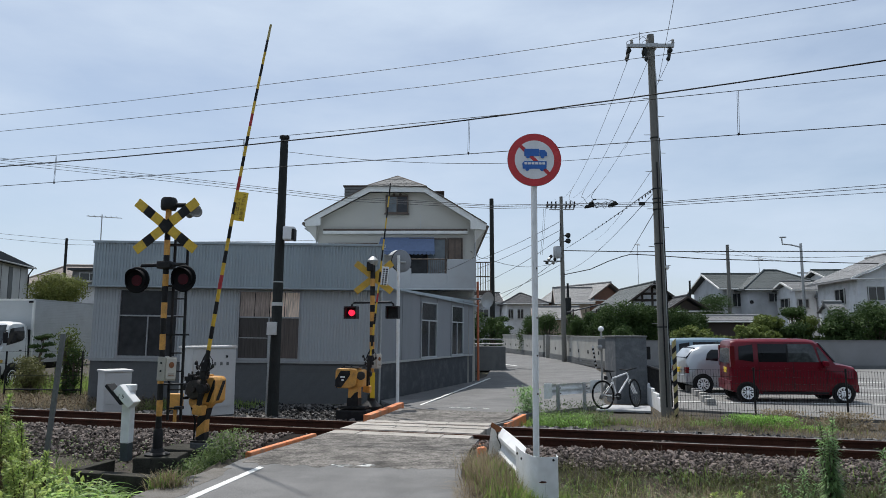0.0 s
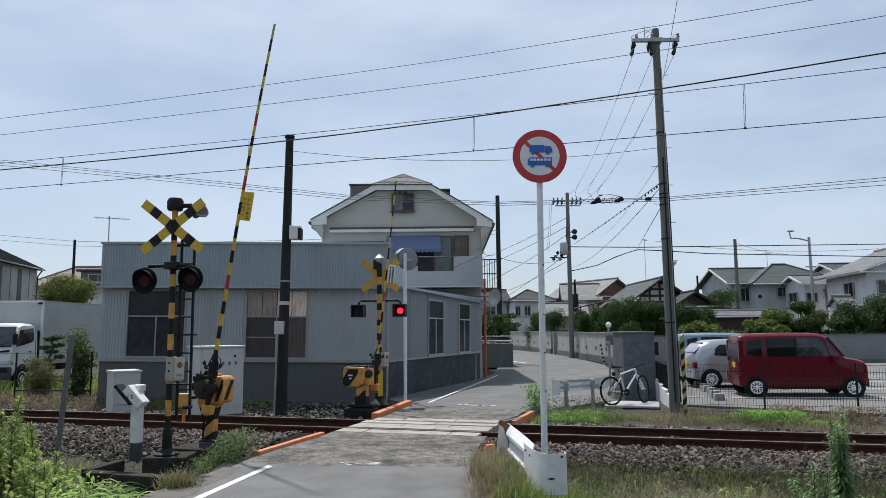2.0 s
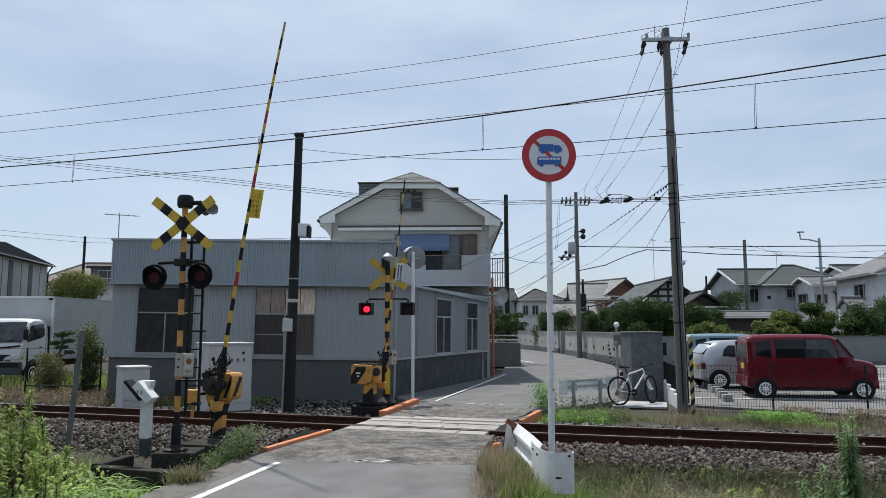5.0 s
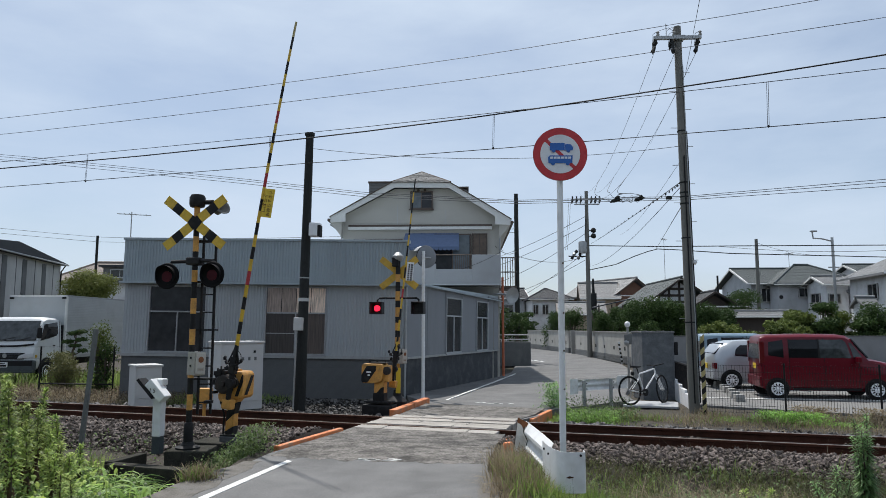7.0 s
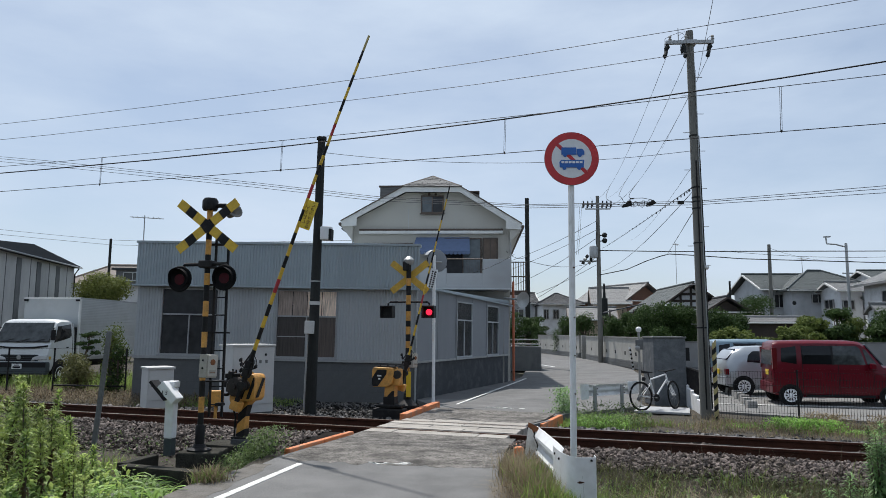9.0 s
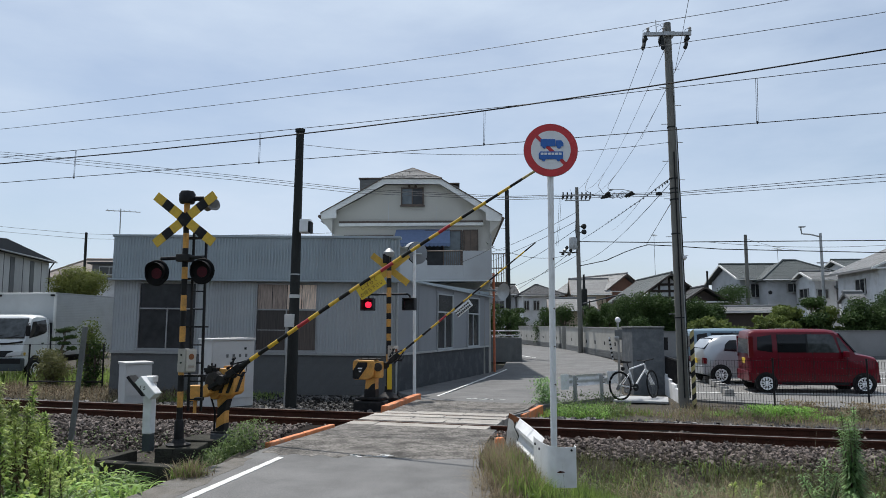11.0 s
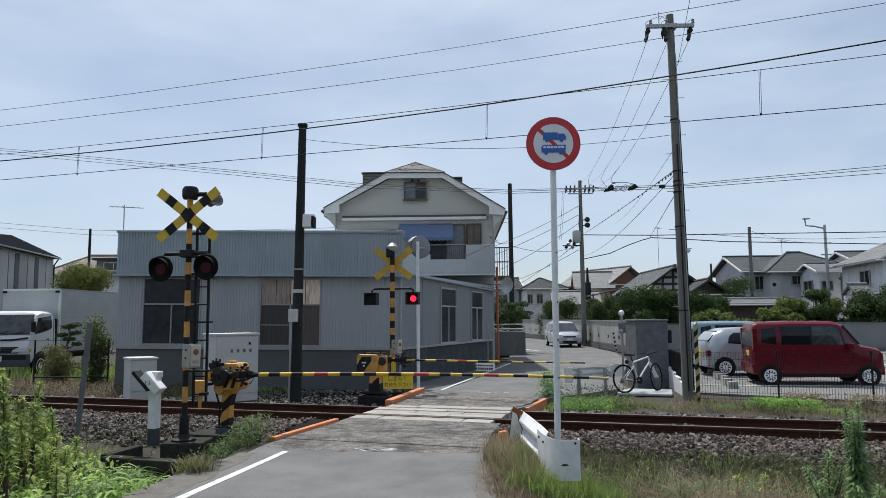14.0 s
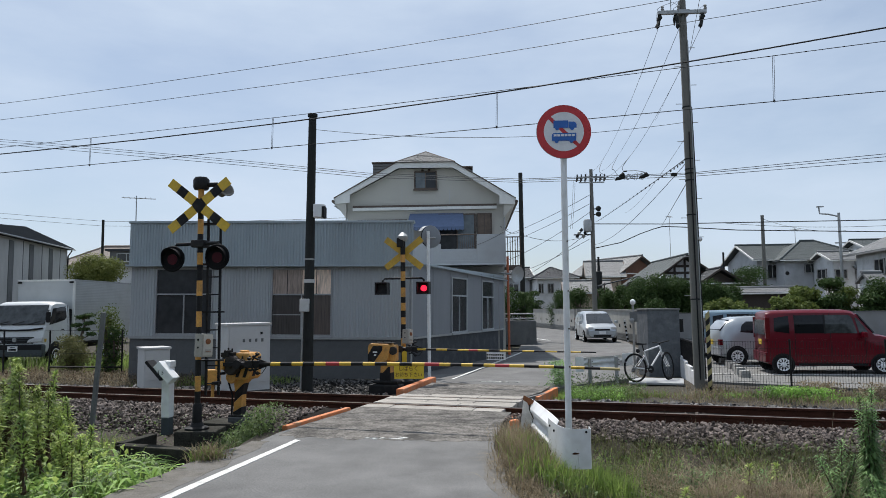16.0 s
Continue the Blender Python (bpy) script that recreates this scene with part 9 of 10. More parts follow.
for i in range(7):
    tree(13.0 + i * 0.78, 38.0 + 0.3 * (i % 3), -0.3, 2.25 + 0.2 * (i % 3), 0.75, "leafy climbing shrub above the grey wall", LEAF_LIGHT, 2200, 0.17, 9, 0.1, 230 + i, 0.8, name="shrub", category="shrub")
for i, (x, y, h, sp) in enumerate(((18.6, 40.0, 3.3, 1.1), (19.8, 39.6, 3.7, 1.1), (20.9, 40.2, 3.2, 1.0), (21.6, 39.0, 2.7, 0.9), (17.7, 39.4, 2.6, 0.8), (6.0, 72.5, 3.9, 1.3))):
    tree(x, y, -0.3, h, sp, "layered cloud-pruned garden pine", LEAF_LIGHT if i % 2 == 0 else LEAF, 4600, 0.17, 18, 0.12, 250 + i, 0.5)
tree(21.0, 54.0, -0.3, 5.2, 2.1, "pruned garden tree before the grey house", LEAF, 9500, 0.13, 20, 0.3, 253, 0.5)
# hedge in the planter by the house
tree(1.7, 38.2, 0.7, 2.2, 1.0, "green hedge bush in the planter", leaves=2000, size=0.12, trunk=0.05, seed=60, name="bush", category="bush")
tree(2.7, 38.0, 0.7, 1.8, 0.8, "green hedge bush in the planter", leaves=1700, size=0.12, trunk=0.05, seed=61, name="bush", category="bush")
# left side
tree(-24.80, 45, -0.3, 5.75, 1.95, "round yellow-green clipped tree", LEAF_YELLOW, 62000, 0.135, 50, 0.12, 62, 0.85)


def tiered_pine(x, y, z):
    """A small bent pine with flat tiers of needles."""
    rnd = random.Random(63)
    t = thing("tree", pose(x, y, z), "small garden pine clipped into flat tiers", "tree", "garden trees")
    tr = Shape().tube([(0, 0, -0.3), (0.03, 0, 0.75), (-0.06, 0, 1.15), (0.05, 0, 1.5), (0.02, 0, 1.85)], [0.055, 0.045, 0.035, 0.025, 0.01], 8)
    tiers = [((0.26, 0.0, 1.82), 0.24), ((-0.10, 0.05, 1.76), 0.26), ((0.30, -0.05, 1.56), 0.26), ((-0.26, 0.0, 1.50), 0.26), ((0.05, 0.0, 1.36), 0.24), ((0.34, 0.0, 1.20), 0.22), ((-0.18, 0.05, 1.08), 0.2)]
    for c, r in tiers:
        tr.tube([(0.0, 0, c[2] - 0.14), (c[0] * 0.6, c[1], c[2] - 0.05), c], [0.02, 0.014, 0.006], 6)
    part("trunk", tr, BARK, t)
    v, f = crown_mesh(rnd, [((c[0] * 0.8, c[1], c[2]), r * 0.72, 0.2) for c, r in tiers], 1900, 0.07)
    part("crown", raw_mesh("crown", v, f, LEAF), None, t, "flat tiers of dark needles")


tiered_pine(-12.92, 22.6, -0.25)
tree(-11.20, 20.9, -0.3, 2.30, 0.58, "loose overgrown shrub beside the workshop", LEAF_LIGHT, 1100, 0.085, 18, 0.05, 64, 1.2, name="shrub", category="shrub")
tree(-10.85, 20.7, -0.3, 1.6, 0.40, "overgrown green shrub beside the workshop", LEAF, 900, 0.08, 12, 0.05, 65, 1.3, name="shrub", category="shrub")
tree(-12.55, 21.4, -0.3, 1.25, 0.62, "brownish green shrub behind the wire fence", LEAF_BROWN, 4200, 0.06, 16, 0.05, 66, name="shrub", category="shrub")


def blades(rnd, spots, hmin, hmax, width, lean=0.5):
    """Grass blades of three narrowing segments."""
    vs, fs = [], []
    for x, y, z in spots:
        h = rnd.uniform(hmin, hmax)
        a = rnd.uniform(0, 6.283)
        d = Vector((math.cos(a), math.sin(a), 0))
        s = Vector((-d.y, d.x, 0)) * width * rnd.uniform(0.6, 1.3)
        b = rnd.uniform(0.1, 1.0) * lean
        k = len(vs)
        for t, w in ((0, 1), (0.4, 0.85), (0.75, 0.55)):
            c = Vector((x, y, z)) + d * h * b * t * t + Vector((0, 0, h * t * (1 - 0.35 * b * t)))
            vs += [c + s * w, c - s * w]
        vs.append(Vector((x, y, z)) + d * h * b + Vector((0, 0, h * (1 - 0.35 * b))))
        fs += [(k, k + 1, k + 3, k + 2), (k + 2, k + 3, k + 5, k + 4), (k + 4, k + 5, k + 6)]
    return vs, fs


def grass(name, seed, n, place, hmin, hmax, width, material, label, lean=0.5):
    rnd = random.Random(seed)
    v, f = blades(rnd, [place(rnd) for _ in range(n)], hmin, hmax, width, lean)
    return tagged(new(name, raw_mesh(name, v, f, material)), label, "grass", kind="stuff")


def tufts(centres, spread):
    def place(rnd):
        x, y = rnd.choice(centres)
        x, y = x + rnd.gauss(0, spread), y + rnd.gauss(0, spread)
        return x, y, ground_z(x, y) - 0.02
    return place


def area(u0, u1, v0, v1, clump=0.0):
    def place(rnd):
        while True:
            u, v = rnd.uniform(u0, u1), rnd.uniform(v0, v1)
            x, y, _ = uv(u, v)
            if clump and noise.noise((x * 0.9, y * 0.9, 3.3)) < clump - 0.5:
                continue
            return x, y, ground_z(x, y) - 0.02
    return place


def poly_area(x0, x1, y0, y1, edge=None):
    def place(rnd):
        while True:
            x, y = rnd.uniform(x0, x1), rnd.uniform(y0, y1)
            if edge is not None and not edge(x, y):
                continue
            return x, y, ground_z(x, y) - 0.02
    return place


left_edge = lambda x, y: -0.74 * y - 0.5 < x < -3.36 + 0.05 * (y - 7) - (0.62 * (y - 7.6) if y > 7.6 else 0) and not (x > -5.0 and y > 8.7)
grass("grass", 1, 700, poly_area(-5.6, -3.3, 6.2, 9.0, left_edge), 0.20, 0.45, 0.008, GRASS, "bright green roadside grass", 1.3)
grass("grass", 31, 800, poly_area(-9.5, -4.2, 5.0, 9.6, left_edge), 0.25, 0.5, 0.008, GRASS, "long green roadside grass", 0.9)
grass("grass", 2, 1500, poly_area(-10.5, -5.0, 9.2, 10.7), 0.06, 0.26, 0.006, GRASS, "short green grass along the ballast", 0.8)
grass("dry_grass", 32, 1600, poly_area(-10.5, -4.9, 9.4, 10.9), 0.06, 0.22, 0.005, GRASS_DRY, "dry brown grass along the ballast", 0.9)
grass("dry_grass", 33, 420, tufts([(-3.08, 8.0)], 0.09), 0.12, 0.32, 0.005, GRASS_DRY, "yellowing tuft of grass at the lane edge", 0.9)
grass("grass", 34, 260, tufts([(-3.08, 8.0)], 0.08), 0.12, 0.28, 0.005, GRASS, "yellowing tuft of grass at the lane edge", 0.9)
grass("dry_grass", 3, 3600, area(-20, -11.9, 14.2, 17.6), 0.12, 0.45, 0.005, GRASS_DRY, "dry brown grass on the verge", 1.7)
grass("dry_grass", 47, 5200, area(-20, -11.9, 14.2, 18.0), 0.10, 0.34, 0.005, GRASS_BANK, "dull matted dry grass on the verge", 1.9)
grass("grass", 4, 5200, area(-24, -11.0, 17.0, 22.0), 0.3, 0.65, 0.009, GRASS, "green grass before the truck", 0.6)
right_near = lambda x, y: x > 0.30 + 0.06 * (y - 7) and (x > 1.35 or 6.4 < y < 9.3) and 0.2705 * x + 0.9627 * y < 10.45 + 0.25 * noise.noise((x * 1.5, 0, 0))
grass("dry_grass", 5, 5200, poly_area(0.3, 6.8, 6.4, 10.6, right_near), 0.06, 0.26, 0.0032, GRASS_BANK, "greyish dry grass on the bank", 1.5)
grass("grass", 46, 15000, poly_area(0.5, 6.8, 6.2, 10.3, lambda x, y: right_near(x, y) and 0.2705 * x + 0.9627 * y < 10.12 + 0.2 * noise.noise((x * 2.0, 3.0, 0)) and noise.noise((x * 1.3, y * 1.3, 1.2)) > -0.12), 0.10, 0.30, 0.0034, GRASS_DULL, "dull olive grass on the bank", 1.2)
grass("dry_grass", 45, 1500, tufts([(2.2, 8.1), (2.6, 7.6), (3.0, 7.7), (3.3, 7.2), (2.4, 7.1), (2.9, 7.1)], 0.24), 0.35, 0.75, 0.0028, GRASS_DRY, "tangle of long flattened dry stalks", 2.6)
grass("dry_grass", 35, 1200, poly_area(0.6, 6.8, 6.6, 10.4, right_near), 0.25, 0.6, 0.0022, GRASS_BANK, "long bent dry stalks on the bank", 2.2)
grass("grass", 6, 1500, poly_area(0.4, 6.8, 6.3, 9.6, lambda x, y: right_near(x, y) and noise.noise((x * 1.1, y * 1.1, 7.7)) > 0.05), 0.12, 0.34, 0.005, GRASS, "green grass among the dry stalks", 0.9)
grass("grass", 7, 1300, tufts([(1.30, 7.45), (1.40, 7.3), (1.5, 7.6), (1.35, 7.8)], 0.10), 0.25, 0.50, 0.005, GRASS, "bright green tuft of grass at the guard rail", 0.5)
grass("dry_grass", 8, 2600, tufts([(0.48, 9.0), (0.52, 8.6), (0.56, 8.1), (0.62, 7.7), (0.48, 8.3), (0.68, 7.3)], 0.11), 0.12, 0.42, 0.004, GRASS_DRY, "dry brown tufts under the guard rail", 0.8)
grass("grass", 9, 1700, tufts([(0.6, 8.3), (0.72, 7.9), (0.80, 7.5), (0.75, 7.2), (0.9, 7.0)], 0.13), 0.15, 0.38, 0.005, GRASS, "green grass under the guard rail", 0.7)
grass("dry_grass", 10, 5400, area(-1.2, 9.5, 15.2, 17.0, 0.5), 0.06, 0.26, 0.005, GRASS_DRY, "dry brown grass along the fence", 0.8)
grass("grass", 36, 700, area(-0.2, 9.5, 15.0, 16.8, 0.62), 0.08, 0.22, 0.006, GRASS, "thin green grass along the fence", 0.8)
grass("dry_grass", 37, 3000, area(-0.6, 9.5, 14.2, 15.4, 0.42), 0.04, 0.16, 0.005, GRASS_DRY, "short dry grass beside the track", 0.9)
grass("dry_grass", 38, 1300, poly_area(0.2, 0.62, 5.6, 8.4, lambda x, y: x > 0.2 + (0.037 * (y - 7) if y > 7 else 0.149 * (7 - y))), 0.05, 0.2, 0.004, GRASS_DRY, "dry grass creeping onto the lane edge", 1.2)
grass("dry_grass", 50, 1500, poly_area(0.08, 0.75, 5.4, 8.3, lambda x, y: x > 0.08 + (0.037 * (y - 7) if y > 7 else 0.149 * (7 - y)) + 0.10 * noise.noise((y * 2.0, 5.0, 0))), 0.05, 0.17, 0.0035, GRASS_DRY, "flattened straw at the lane edge", 2.6)
grass("grass", 11, 1700, area(-2.4, -0.2, 14.2, 16.2, 0.5), 0.06, 0.22, 0.007, GRASS, "green grass on the far verge", 0.7)
grass("grass", 13, 1500, poly_area(-9.0, -4.6, 17.6, 19.2), 0.08, 0.25, 0.007, GRASS, "low green grass along the workshop", 0.7)


def low_weeds(name, seed, n, place, size, h, material, label):
    """Broad small leaves close to the ground."""
    rnd = random.Random(seed)
    vs, fs = [], []
    for _ in range(n):
        x, y, z = place(rnd)
        p = Vector((x, y, z + rnd.uniform(0.02, h)))
        d = rand_dir(rnd, 0.2)
        leaf_quad(vs, fs, p, d, Vector((0, 0, 1)), size * rnd.uniform(0.6, 1.5), size * rnd.uniform(0.4, 0.7), 0.3)
    return tagged(new(name, raw_mesh(name, vs, fs, material)), label, "weeds", kind="stuff")


low_weeds("dry_weeds", 48, 5200, area(-20, -11.9, 14.4, 18.0), 0.06, 0.22, WITHER, "brown withered undergrowth on the verge")
low_weeds("weeds", 20, 2600, area(-2.2, -1.0, 14.2, 15.9, 0.45), 0.05, 0.20, WEED_BRIGHT, "bright green leafy weeds on the far verge")
low_weeds("weeds", 49, 2400, area(-2.2, -0.6, 14.3, 16.1, 0.4), 0.05, 0.26, WEED_DARK, "dull green leafy weeds on the far verge")
low_weeds("weeds", 21, 3600, tufts([(6.2, 14.78), (6.45, 14.7), (6.7, 14.6), (6.9, 14.5)], 0.17), 0.05, 0.24, WEED_BRIGHT, "bright green ground cover beside the track")
low_weeds("weeds", 27, 1300, tufts([(5.5, 14.95), (5.75, 14.9), (7.35, 14.3), (7.6, 14.2)], 0.17), 0.045, 0.08, WEED_BRIGHT, "low green ground cover beside the track")
low_weeds("weeds", 22, 4200, tufts([(-3.3, 9.6), (-3.25, 10.0), (-3.0, 9.95), (-3.45, 10.3), (-3.12, 9.55), (-3.5, 9.9)], 0.17), 0.045, 0.42, WEED_DARK, "dull green weeds round the barrier foot")
low_weeds("weeds", 23, 1500, poly_area(-9.5, -3.9, 5.0, 9.2, left_edge), 0.085, 0.42, WEED, "leafy green roadside weeds")
low_weeds("weeds", 43, 5200, poly_area(-9.5, -3.5, 5.0, 9.3, left_edge), 0.075, 0.30, WEED_DARK, "dull green leafy undergrowth by the lane")
low_weeds("weeds", 44, 4600, poly_area(0.6, 6.8, 6.4, 9.8, lambda x, y: right_near(x, y) and 0.2705 * x + 0.9627 * y < 10.1), 0.05, 0.20, WEED_DARK, "dull green leafy undergrowth on the bank")
low_weeds("weeds", 24, 1500, poly_area(1.5, 6.5, 6.6, 9.4), 0.06, 0.22, WEED_DARK, "leafy green weeds on the bank")
low_weeds("weeds", 25, 900, area(-16, -6.8, 9.3, 10.2), 0.06, 0.2, WEED_DARK, "leafy green weeds at the ballast edge")
low_weeds("weeds", 29, 1500, tufts([(1.80, 15.7), (1.92, 16.0), (2.0, 16.3)], 0.12), 0.06, 0.72, WEED_COOL, "tall leafy weeds at the kerb end")
low_weeds("dry_weeds", 41, 1800, tufts([(7.05, 14.95), (7.2, 14.9), (7.35, 14.8), (6.95, 15.1)], 0.13), 0.045, 0.34, GRASS_DRY, "withered brown weeds beside the track")
low_weeds("dry_weeds", 42, 1600, tufts([(7.85, 14.4), (8.0, 14.35), (8.15, 14.3), (8.4, 14.2)], 0.13), 0.05, 0.36, GRASS_DRY, "withered reddish-brown weeds beside the track")
low_weeds("weeds", 28, 1300, tufts([(2.4, 16.3), (2.9, 16.4), (3.3, 16.2)], 0.22), 0.04, 0.40, LEAF, "dark twiggy weeds under the guard rail")


def tall_weed(x, y, h, seed, material, leaf=0.20, label="tall green weed with narrow leaves and withered foot"):
    """One stem: withered below, whorls of narrow leaves above, a bright tuft on top."""
    rnd = random.Random(seed)
    z = ground_z(x, y) - 0.03
    w = thing("tall_weed", pose(x, y, z), label, "weed", "roadside weeds")
    lean = Vector((rnd.uniform(-0.14, 0.14), rnd.uniform(-0.14, 0.14), 0))
    part("stem", Shape().tube([(0, 0, 0), tuple(lean * h * 0.4 + Vector((0, 0, h * 0.5))), tuple(lean * h + Vector((0, 0, h)))], [0.012, 0.009, 0.004], 6), BARK, w)
    vs, fs = [], []
    for i in range(int(h * 85)):
        t = rnd.uniform(0.10, 0.62)
        p = lean * h * t + Vector((0, 0, h * t))
        a = rnd.uniform(0, 6.283)
        leaf_quad(vs, fs, p, Vector((math.cos(a) * 0.6, math.sin(a) * 0.6, rnd.uniform(-1.0, -0.2))).normalized(), Vector((0, 0, 1)), leaf * rnd.uniform(0.3, 0.6), leaf * 0.15, 0.3)
    if vs:
        part("withered_leaves", raw_mesh("withered_leaves", vs, fs, WITHER), None, w)
    vs, fs = [], []
    n = int(h * 85) + 14
    for i in range(n):
        t = 0.50 + 0.49 * (i / n)
        p = lean * h * t + Vector((0, 0, h * t))
        a = i * 2.4 + rnd.uniform(-0.4, 0.4)
        d = Vector((math.cos(a), math.sin(a), 0.55 + 0.5 * t * t + rnd.uniform(-0.25, 0.25))).normalized()
        l = leaf * (1.25 - 0.5 * t) * rnd.uniform(0.7, 1.25)
        leaf_quad(vs, fs, p, d, Vector((0, 0, 1)), l, l * 0.21, 0.50)
    for i in range(16):
        a = rnd.uniform(0, 6.283)
        d = Vector((math.cos(a), math.sin(a), rnd.uniform(0.5, 2.2))).normalized()
        l = leaf * rnd.uniform(0.35, 0.7)
        leaf_quad(vs, fs, lean * h + Vector((0, 0, h * 0.985)), d, Vector((0, 0, 1)), l, l * 0.2, 0.15)
    part("leaves", raw_mesh("leaves", vs, fs, material), None, w)
    return w


rw = random.Random(5)
k = 0
while k < 74:
    x, y = rw.uniform(-8.4, -3.6), rw.uniform(5.0, 9.4)
    if not left_edge(x, y):
        continue
    inside = smooth01(0.0, 0.9, -0.53 * y - x)
    if inside < 0.25 and k % 3:
        k += 1
        continue
    h = (0.34 + 0.80 * inside) * rw.uniform(0.70, 1.2)
    if y > 8.4:
        h *= 0.8
    tall_weed(x, y, h, 100 + k, WEED if rw.random() < 0.4 else WEED_BROWN, 0.125 + 0.04 * inside)
    k += 1

for i, (x, y, h) in enumerate(((-5.02, 8.6, 0.84), (-5.25, 8.8, 0.80), (-4.62, 8.3, 0.60), (-5.65, 9.0, 0.80), (-5.05, 8.0, 0.72), (-4.68, 7.8, 0.55), (-5.45, 8.3, 0.76), (-5.9, 8.7, 0.85), (-6.2, 9.1, 0.8), (-5.3, 7.6, 0.7))):
    tall_weed(x, y, h, 400 + i, WEED, 0.15)


def strap_leaves(name, seed, spots, material, label):
    """Arching clumps of broad strap-like leaves."""
    rnd = random.Random(seed)
    vs, fs = [], []
    for x, y in spots:
        z = ground_z(x, y) - 0.02
        for _ in range(rnd.randint(9, 15)):
            a = rnd.uniform(0, 6.283)
            out, side = Vector((math.cos(a), math.sin(a), 0)), Vector((-math.sin(a), math.cos(a), 0))
            l, wd, rise = rnd.uniform(0.20, 0.50), rnd.uniform(0.018, 0.040), rnd.uniform(0.75, 1.5)
            base = Vector((x + rnd.gauss(0, 0.05), y + rnd.gauss(0, 0.05), z))
            k0 = len(vs)
            for i in range(7):
                t = i / 6
                c = base + out * l * (0.25 * t + 0.65 * t * t) + Vector((0, 0, l * rise * (1.25 * t - 0.95 * t * t)))
                wd_t = wd * (0.55 + 0.9 * t - 1.4 * t * t) if i < 6 else 0.001
                fold = Vector((0, 0, wd_t * 0.5))
                vs += [c - side * wd_t + fold, c, c + side * wd_t + fold]
            for i in range(6):
                q = k0 + 3 * i
                fs += [(q, q + 1, q + 4, q + 3), (q + 1, q + 2, q + 5, q + 4)]
    return tagged(new(name, raw_mesh(name, vs, fs, material)), label, "weeds", kind="stuff")


rs = random.Random(17)
spots = []
while len(spots) < 150:
    x, y = rs.uniform(-5.4, -3.35), rs.uniform(5.6, 8.7)
    if left_edge(x, y) and left_edge(x + 0.08, y) and rs.random() < smooth01(-5.2, -3.7, x) + 0.15:
        spots.append((x, y))
strap_leaves("strap_leaf_weeds", 18, spots, STRAP, "bright green arching strap-leaved weeds by the lane")


def bushy_weed(x, y, h, seed, stems=7, leaf=0.165, spread=0.30):
    """Several leafy stems out of one root."""
    rnd = random.Random(seed)
    w = thing("bushy_weed", pose(x, y, ground_z(x, y) - 0.03), "tall bushy green weed with many narrow leaves", "weed", "roadside weeds")
    for j in range(stems):
        a = rnd.uniform(0, 6.283)
        sp = spread * rnd.uniform(0.2, 1.0)
        hh = h * rnd.uniform(0.62, 1.0) if j else h
        tip = Vector((math.cos(a) * sp, math.sin(a) * sp, hh))
        if j == 0:
            tip = Vector((0.03, 0, hh))
        part("stem", Shape().tube([(0, 0, 0), (tip.x * 0.35, tip.y * 0.35, hh * 0.5), tuple(tip)], [0.012, 0.008, 0.003], 6), BARK, w)
        vs, fs = [], []
        n = int(hh * 190)
        for i in range(n):
            t = 0.12 + 0.88 * i / n
            p = Vector((tip.x * t * t, tip.y * t * t, hh * t))
            b = i * 2.4 + rnd.uniform(-0.3, 0.3)
            d = Vector((math.cos(b), math.sin(b), 0.15 + 0.75 * t * t)).normalized()
            l = leaf * (1.15 - 0.5 * t) * rnd.uniform(0.7, 1.2)
            leaf_quad(vs, fs, p, d, Vector((0, 0, 1)), l, l * 0.15, 0.5)
        part("leaves", raw_mesh("leaves", vs, fs, WEED_DARK if rnd.random() < 0.25 else WEED_COOL), None, w)
    return w


for i, (x, y, h, st) in enumerate(((4.05, 7.45, 1.28, 7), (4.75, 7.5, 0.95, 6), (3.62, 7.25, 0.80, 4), (4.4, 6.95, 0.72, 5), (3.9, 6.9, 0.55, 5), (2.35, 7.95, 0.34, 4), (2.75, 8.35, 0.30, 3), (3.15, 8.0, 0.32, 3), (4.95, 7.1, 0.85, 6), (5.3, 7.7, 0.9, 5))):
    bushy_weed(x, y, h, 300 + i, st)
for i, (x, y, h) in enumerate(((2.05, 7.2, 0.30), (2.9, 7.8, 0.42), (2.5, 6.8, 0.30), (3.3, 8.0, 0.38))):
    tall_weed(x, y, h, 330 + i, WEED, 0.13)


def small_bird():
    """A small dark bird with half-spread wings; local x is forward."""
    b = thing("bird", pose(40.0, 14.0, 2.5, 0, 0, 180), "small dark bird flying up across the sky", "bird")
    part("body", Shape().loft([[(x, r * math.cos(a), r * math.sin(a)) for a in [k * math.pi / 4 for k in range(8)]] for x, r in ((-0.055, 0.008), (-0.03, 0.022), (0.01, 0.028), (0.04, 0.022), (0.055, 0.018), (0.075, 0.015), (0.088, 0.004))]), POLE_BLACK, b, smooth=True)
    part("tail", Shape().prism([(-0.05, -0.012), (-0.05, 0.012), (-0.115, 0.022), (-0.115, -0.022)], 0.0, 0.006), POLE_BLACK, b)
    for side in (1, -1):
        wing = [(0.035, side * 0.02), (0.015, side * 0.09), (-0.035, side * 0.15), (-0.03, side * 0.08), (-0.03, side * 0.02)]
        part("wing", Shape().prism(wing if side > 0 else wing[::-1], 0.0, 0.006), POLE_BLACK, b, at=pose(0, 0, 0.012, side * 24, 0, 0))
    return b


BIRD = small_bird()

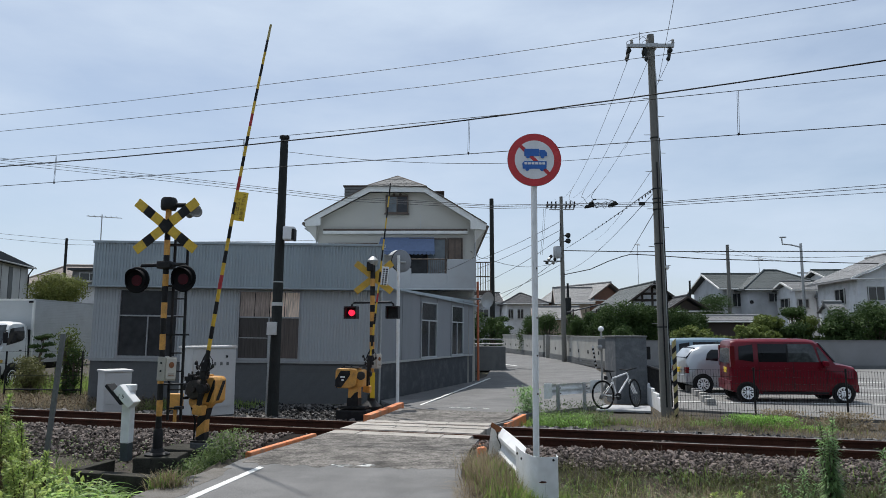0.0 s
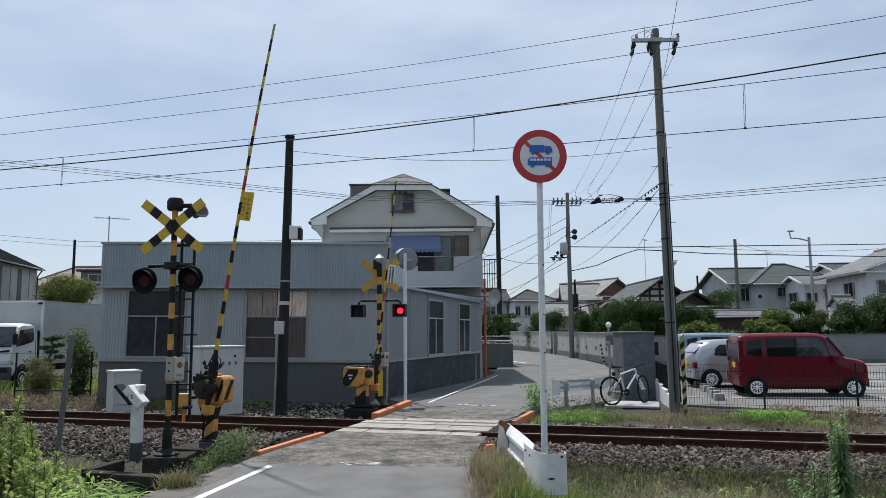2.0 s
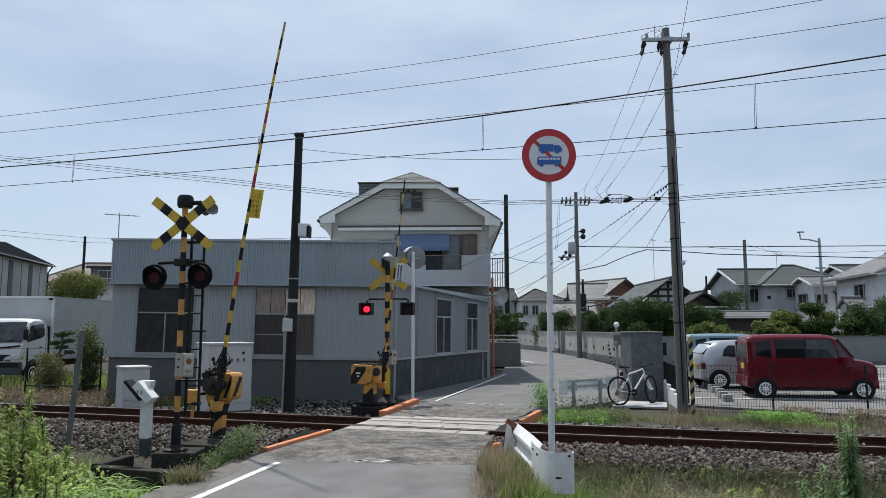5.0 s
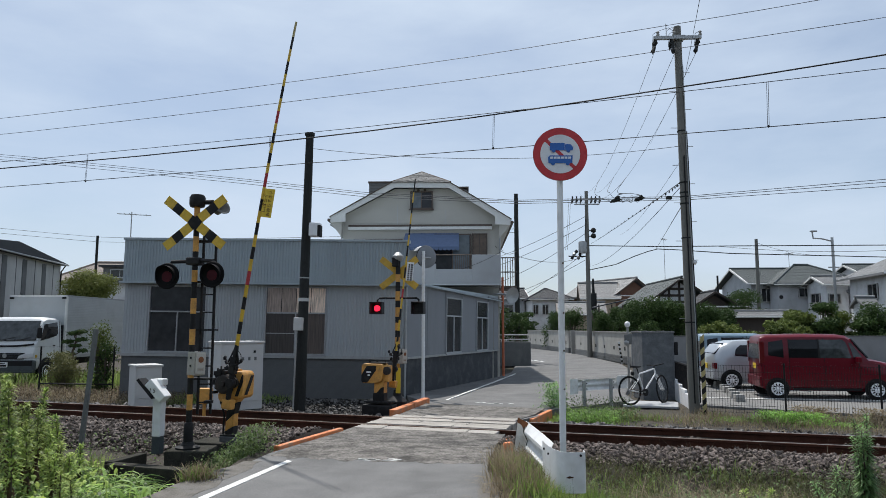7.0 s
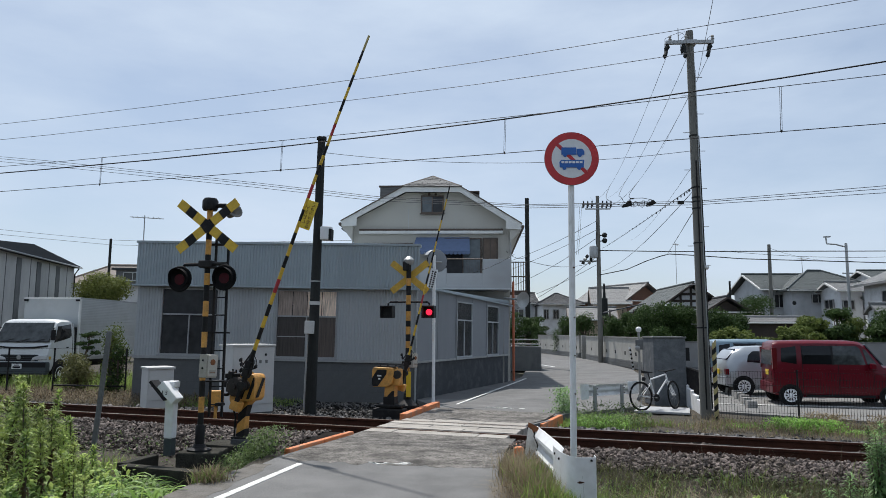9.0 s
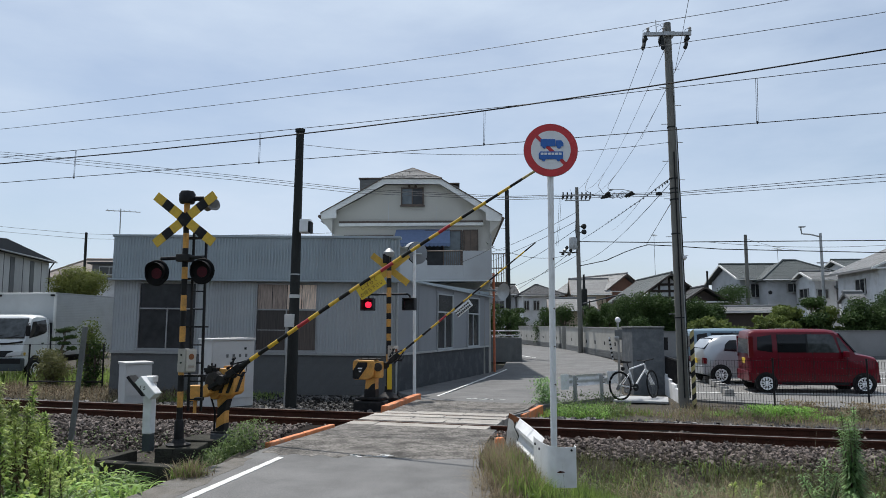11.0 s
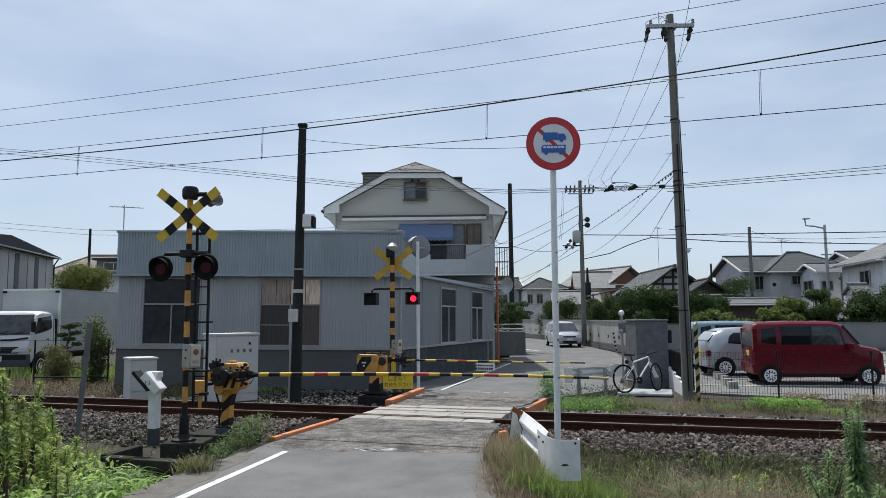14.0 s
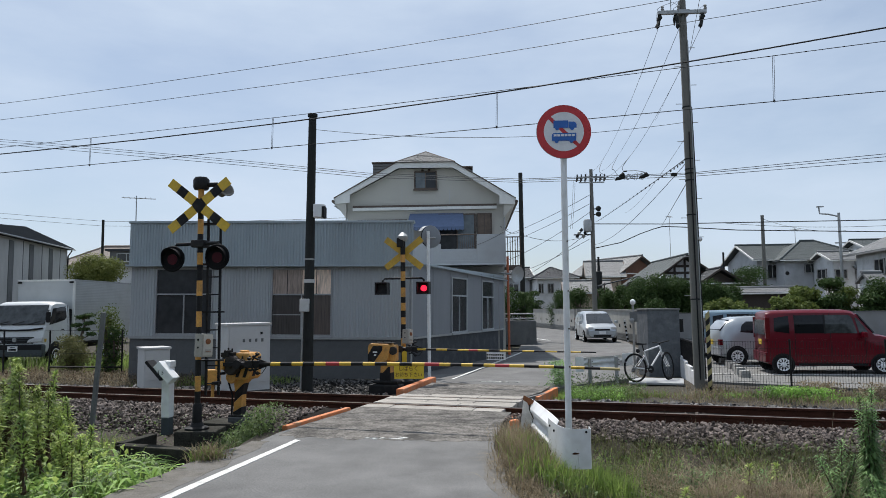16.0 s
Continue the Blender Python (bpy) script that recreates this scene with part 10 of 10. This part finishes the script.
# ---------- what moves ----------
NEAR_ROWS = [(0.0, 81.2), (4.0, 81.2), (8.0, 81.2), (8.3, 81.1), (8.5, 79.08), (8.7, 75.23), (9.0, 70.28), (9.2, 64.92), (10.2, 45.7), (11.3, 25.88), (11.5, 21.54), (11.7, 17.44),
             (11.9, 13.24), (12.0, 11.42), (12.2, 7.68), (12.4, 3.64), (12.6, 0.7), (12.8, 1.36), (13.0, 1.51), (14.0, 1.51), (15.0, 1.51), (16.0, 1.26)]
FAR_ROWS = [(0.0, 83.6), (4.0, 83.6), (8.2, 83.6), (8.5, 82.2), (9.0, 76.0), (9.2, 72.5), (10.2, 52), (11.4, 28.6), (11.5, 26.0), (11.7, 21.8), (11.9, 17.5), (12.2, 12.0), (12.4, 7.5), (12.6, 3.8), (12.8, 1.4), (13.0, 0.0),
            (14.0, -0.4), (16.0, -0.5)]
VAN_ROWS = [(0.0, -24.0, 92.5, -28), (9.0, -9.0, 80.0, -40), (10.2, 0.3, 70.6, -56), (11.3, 4.64, 62.53, -76), (12.0, 5.35, 59.07, -77), (12.5, 5.76, 56.39, -80), (13.0, 6.13, 53.30, -83),
            (13.5, 6.45, 50.10, -85), (14.0, 6.68, 47.10, -87), (14.5, 6.83, 44.59, -89), (15.0, 6.84, 42.49, -90), (15.5, 6.80, 40.89, -90), (16.0, 6.80, 39.69, -90)]
BIRD_ROWS = [(0.0, 40.0, 2.5, 0), (14.6, 14.5, 2.5, 0), (15.0, 10.4, 3.4, 30), (15.3, 7.57, 5.54, 40), (15.4, 6.65, 6.33, 40), (15.5, 5.56, 7.27, 40), (15.7, 3.4, 9.1, 40), (16.0, 0.2, 11.8, 40)]
FIRST_SWITCH, BLINK = 0.27, 0.604


def motions():
    for arm, at, rows in ((NEAR_ARM, NEAR_PIVOT, NEAR_ROWS), (FAR_ARM, FAR_PIVOT, FAR_ROWS)):
        walk(arm, [(t, pose(*at, 0, -a, 0)) for t, a in rows])
    walk(BIRD, [(t, pose(x, 14.0, z, 0, -a, 180)) for t, x, z, a in BIRD_ROWS])
    walk(VAN, [(t, pose(x, y, -0.275, 0, 0, a)) for t, x, y, a in VAN_ROWS])
    # the lamps take turns: an added blade covers one while the other's draws back, standing in for switching
    for (shutter, x), first in zip(BLINK_BLADES, (True, False)):
        rows = []
        lit_left, t = True, FIRST_SWITCH
        rows.append((0.0, True))
        while t < 16.0:
            lit_left = not lit_left
            rows += [(t - 0.034, not lit_left), (t, lit_left)]
            t += BLINK
        rows.append((16.0, lit_left))
        walk(shutter, [(t, pose(x, -0.06, 2.18) if left != first else pose(x, 0.06, 2.18)) for t, left in rows])


motions()
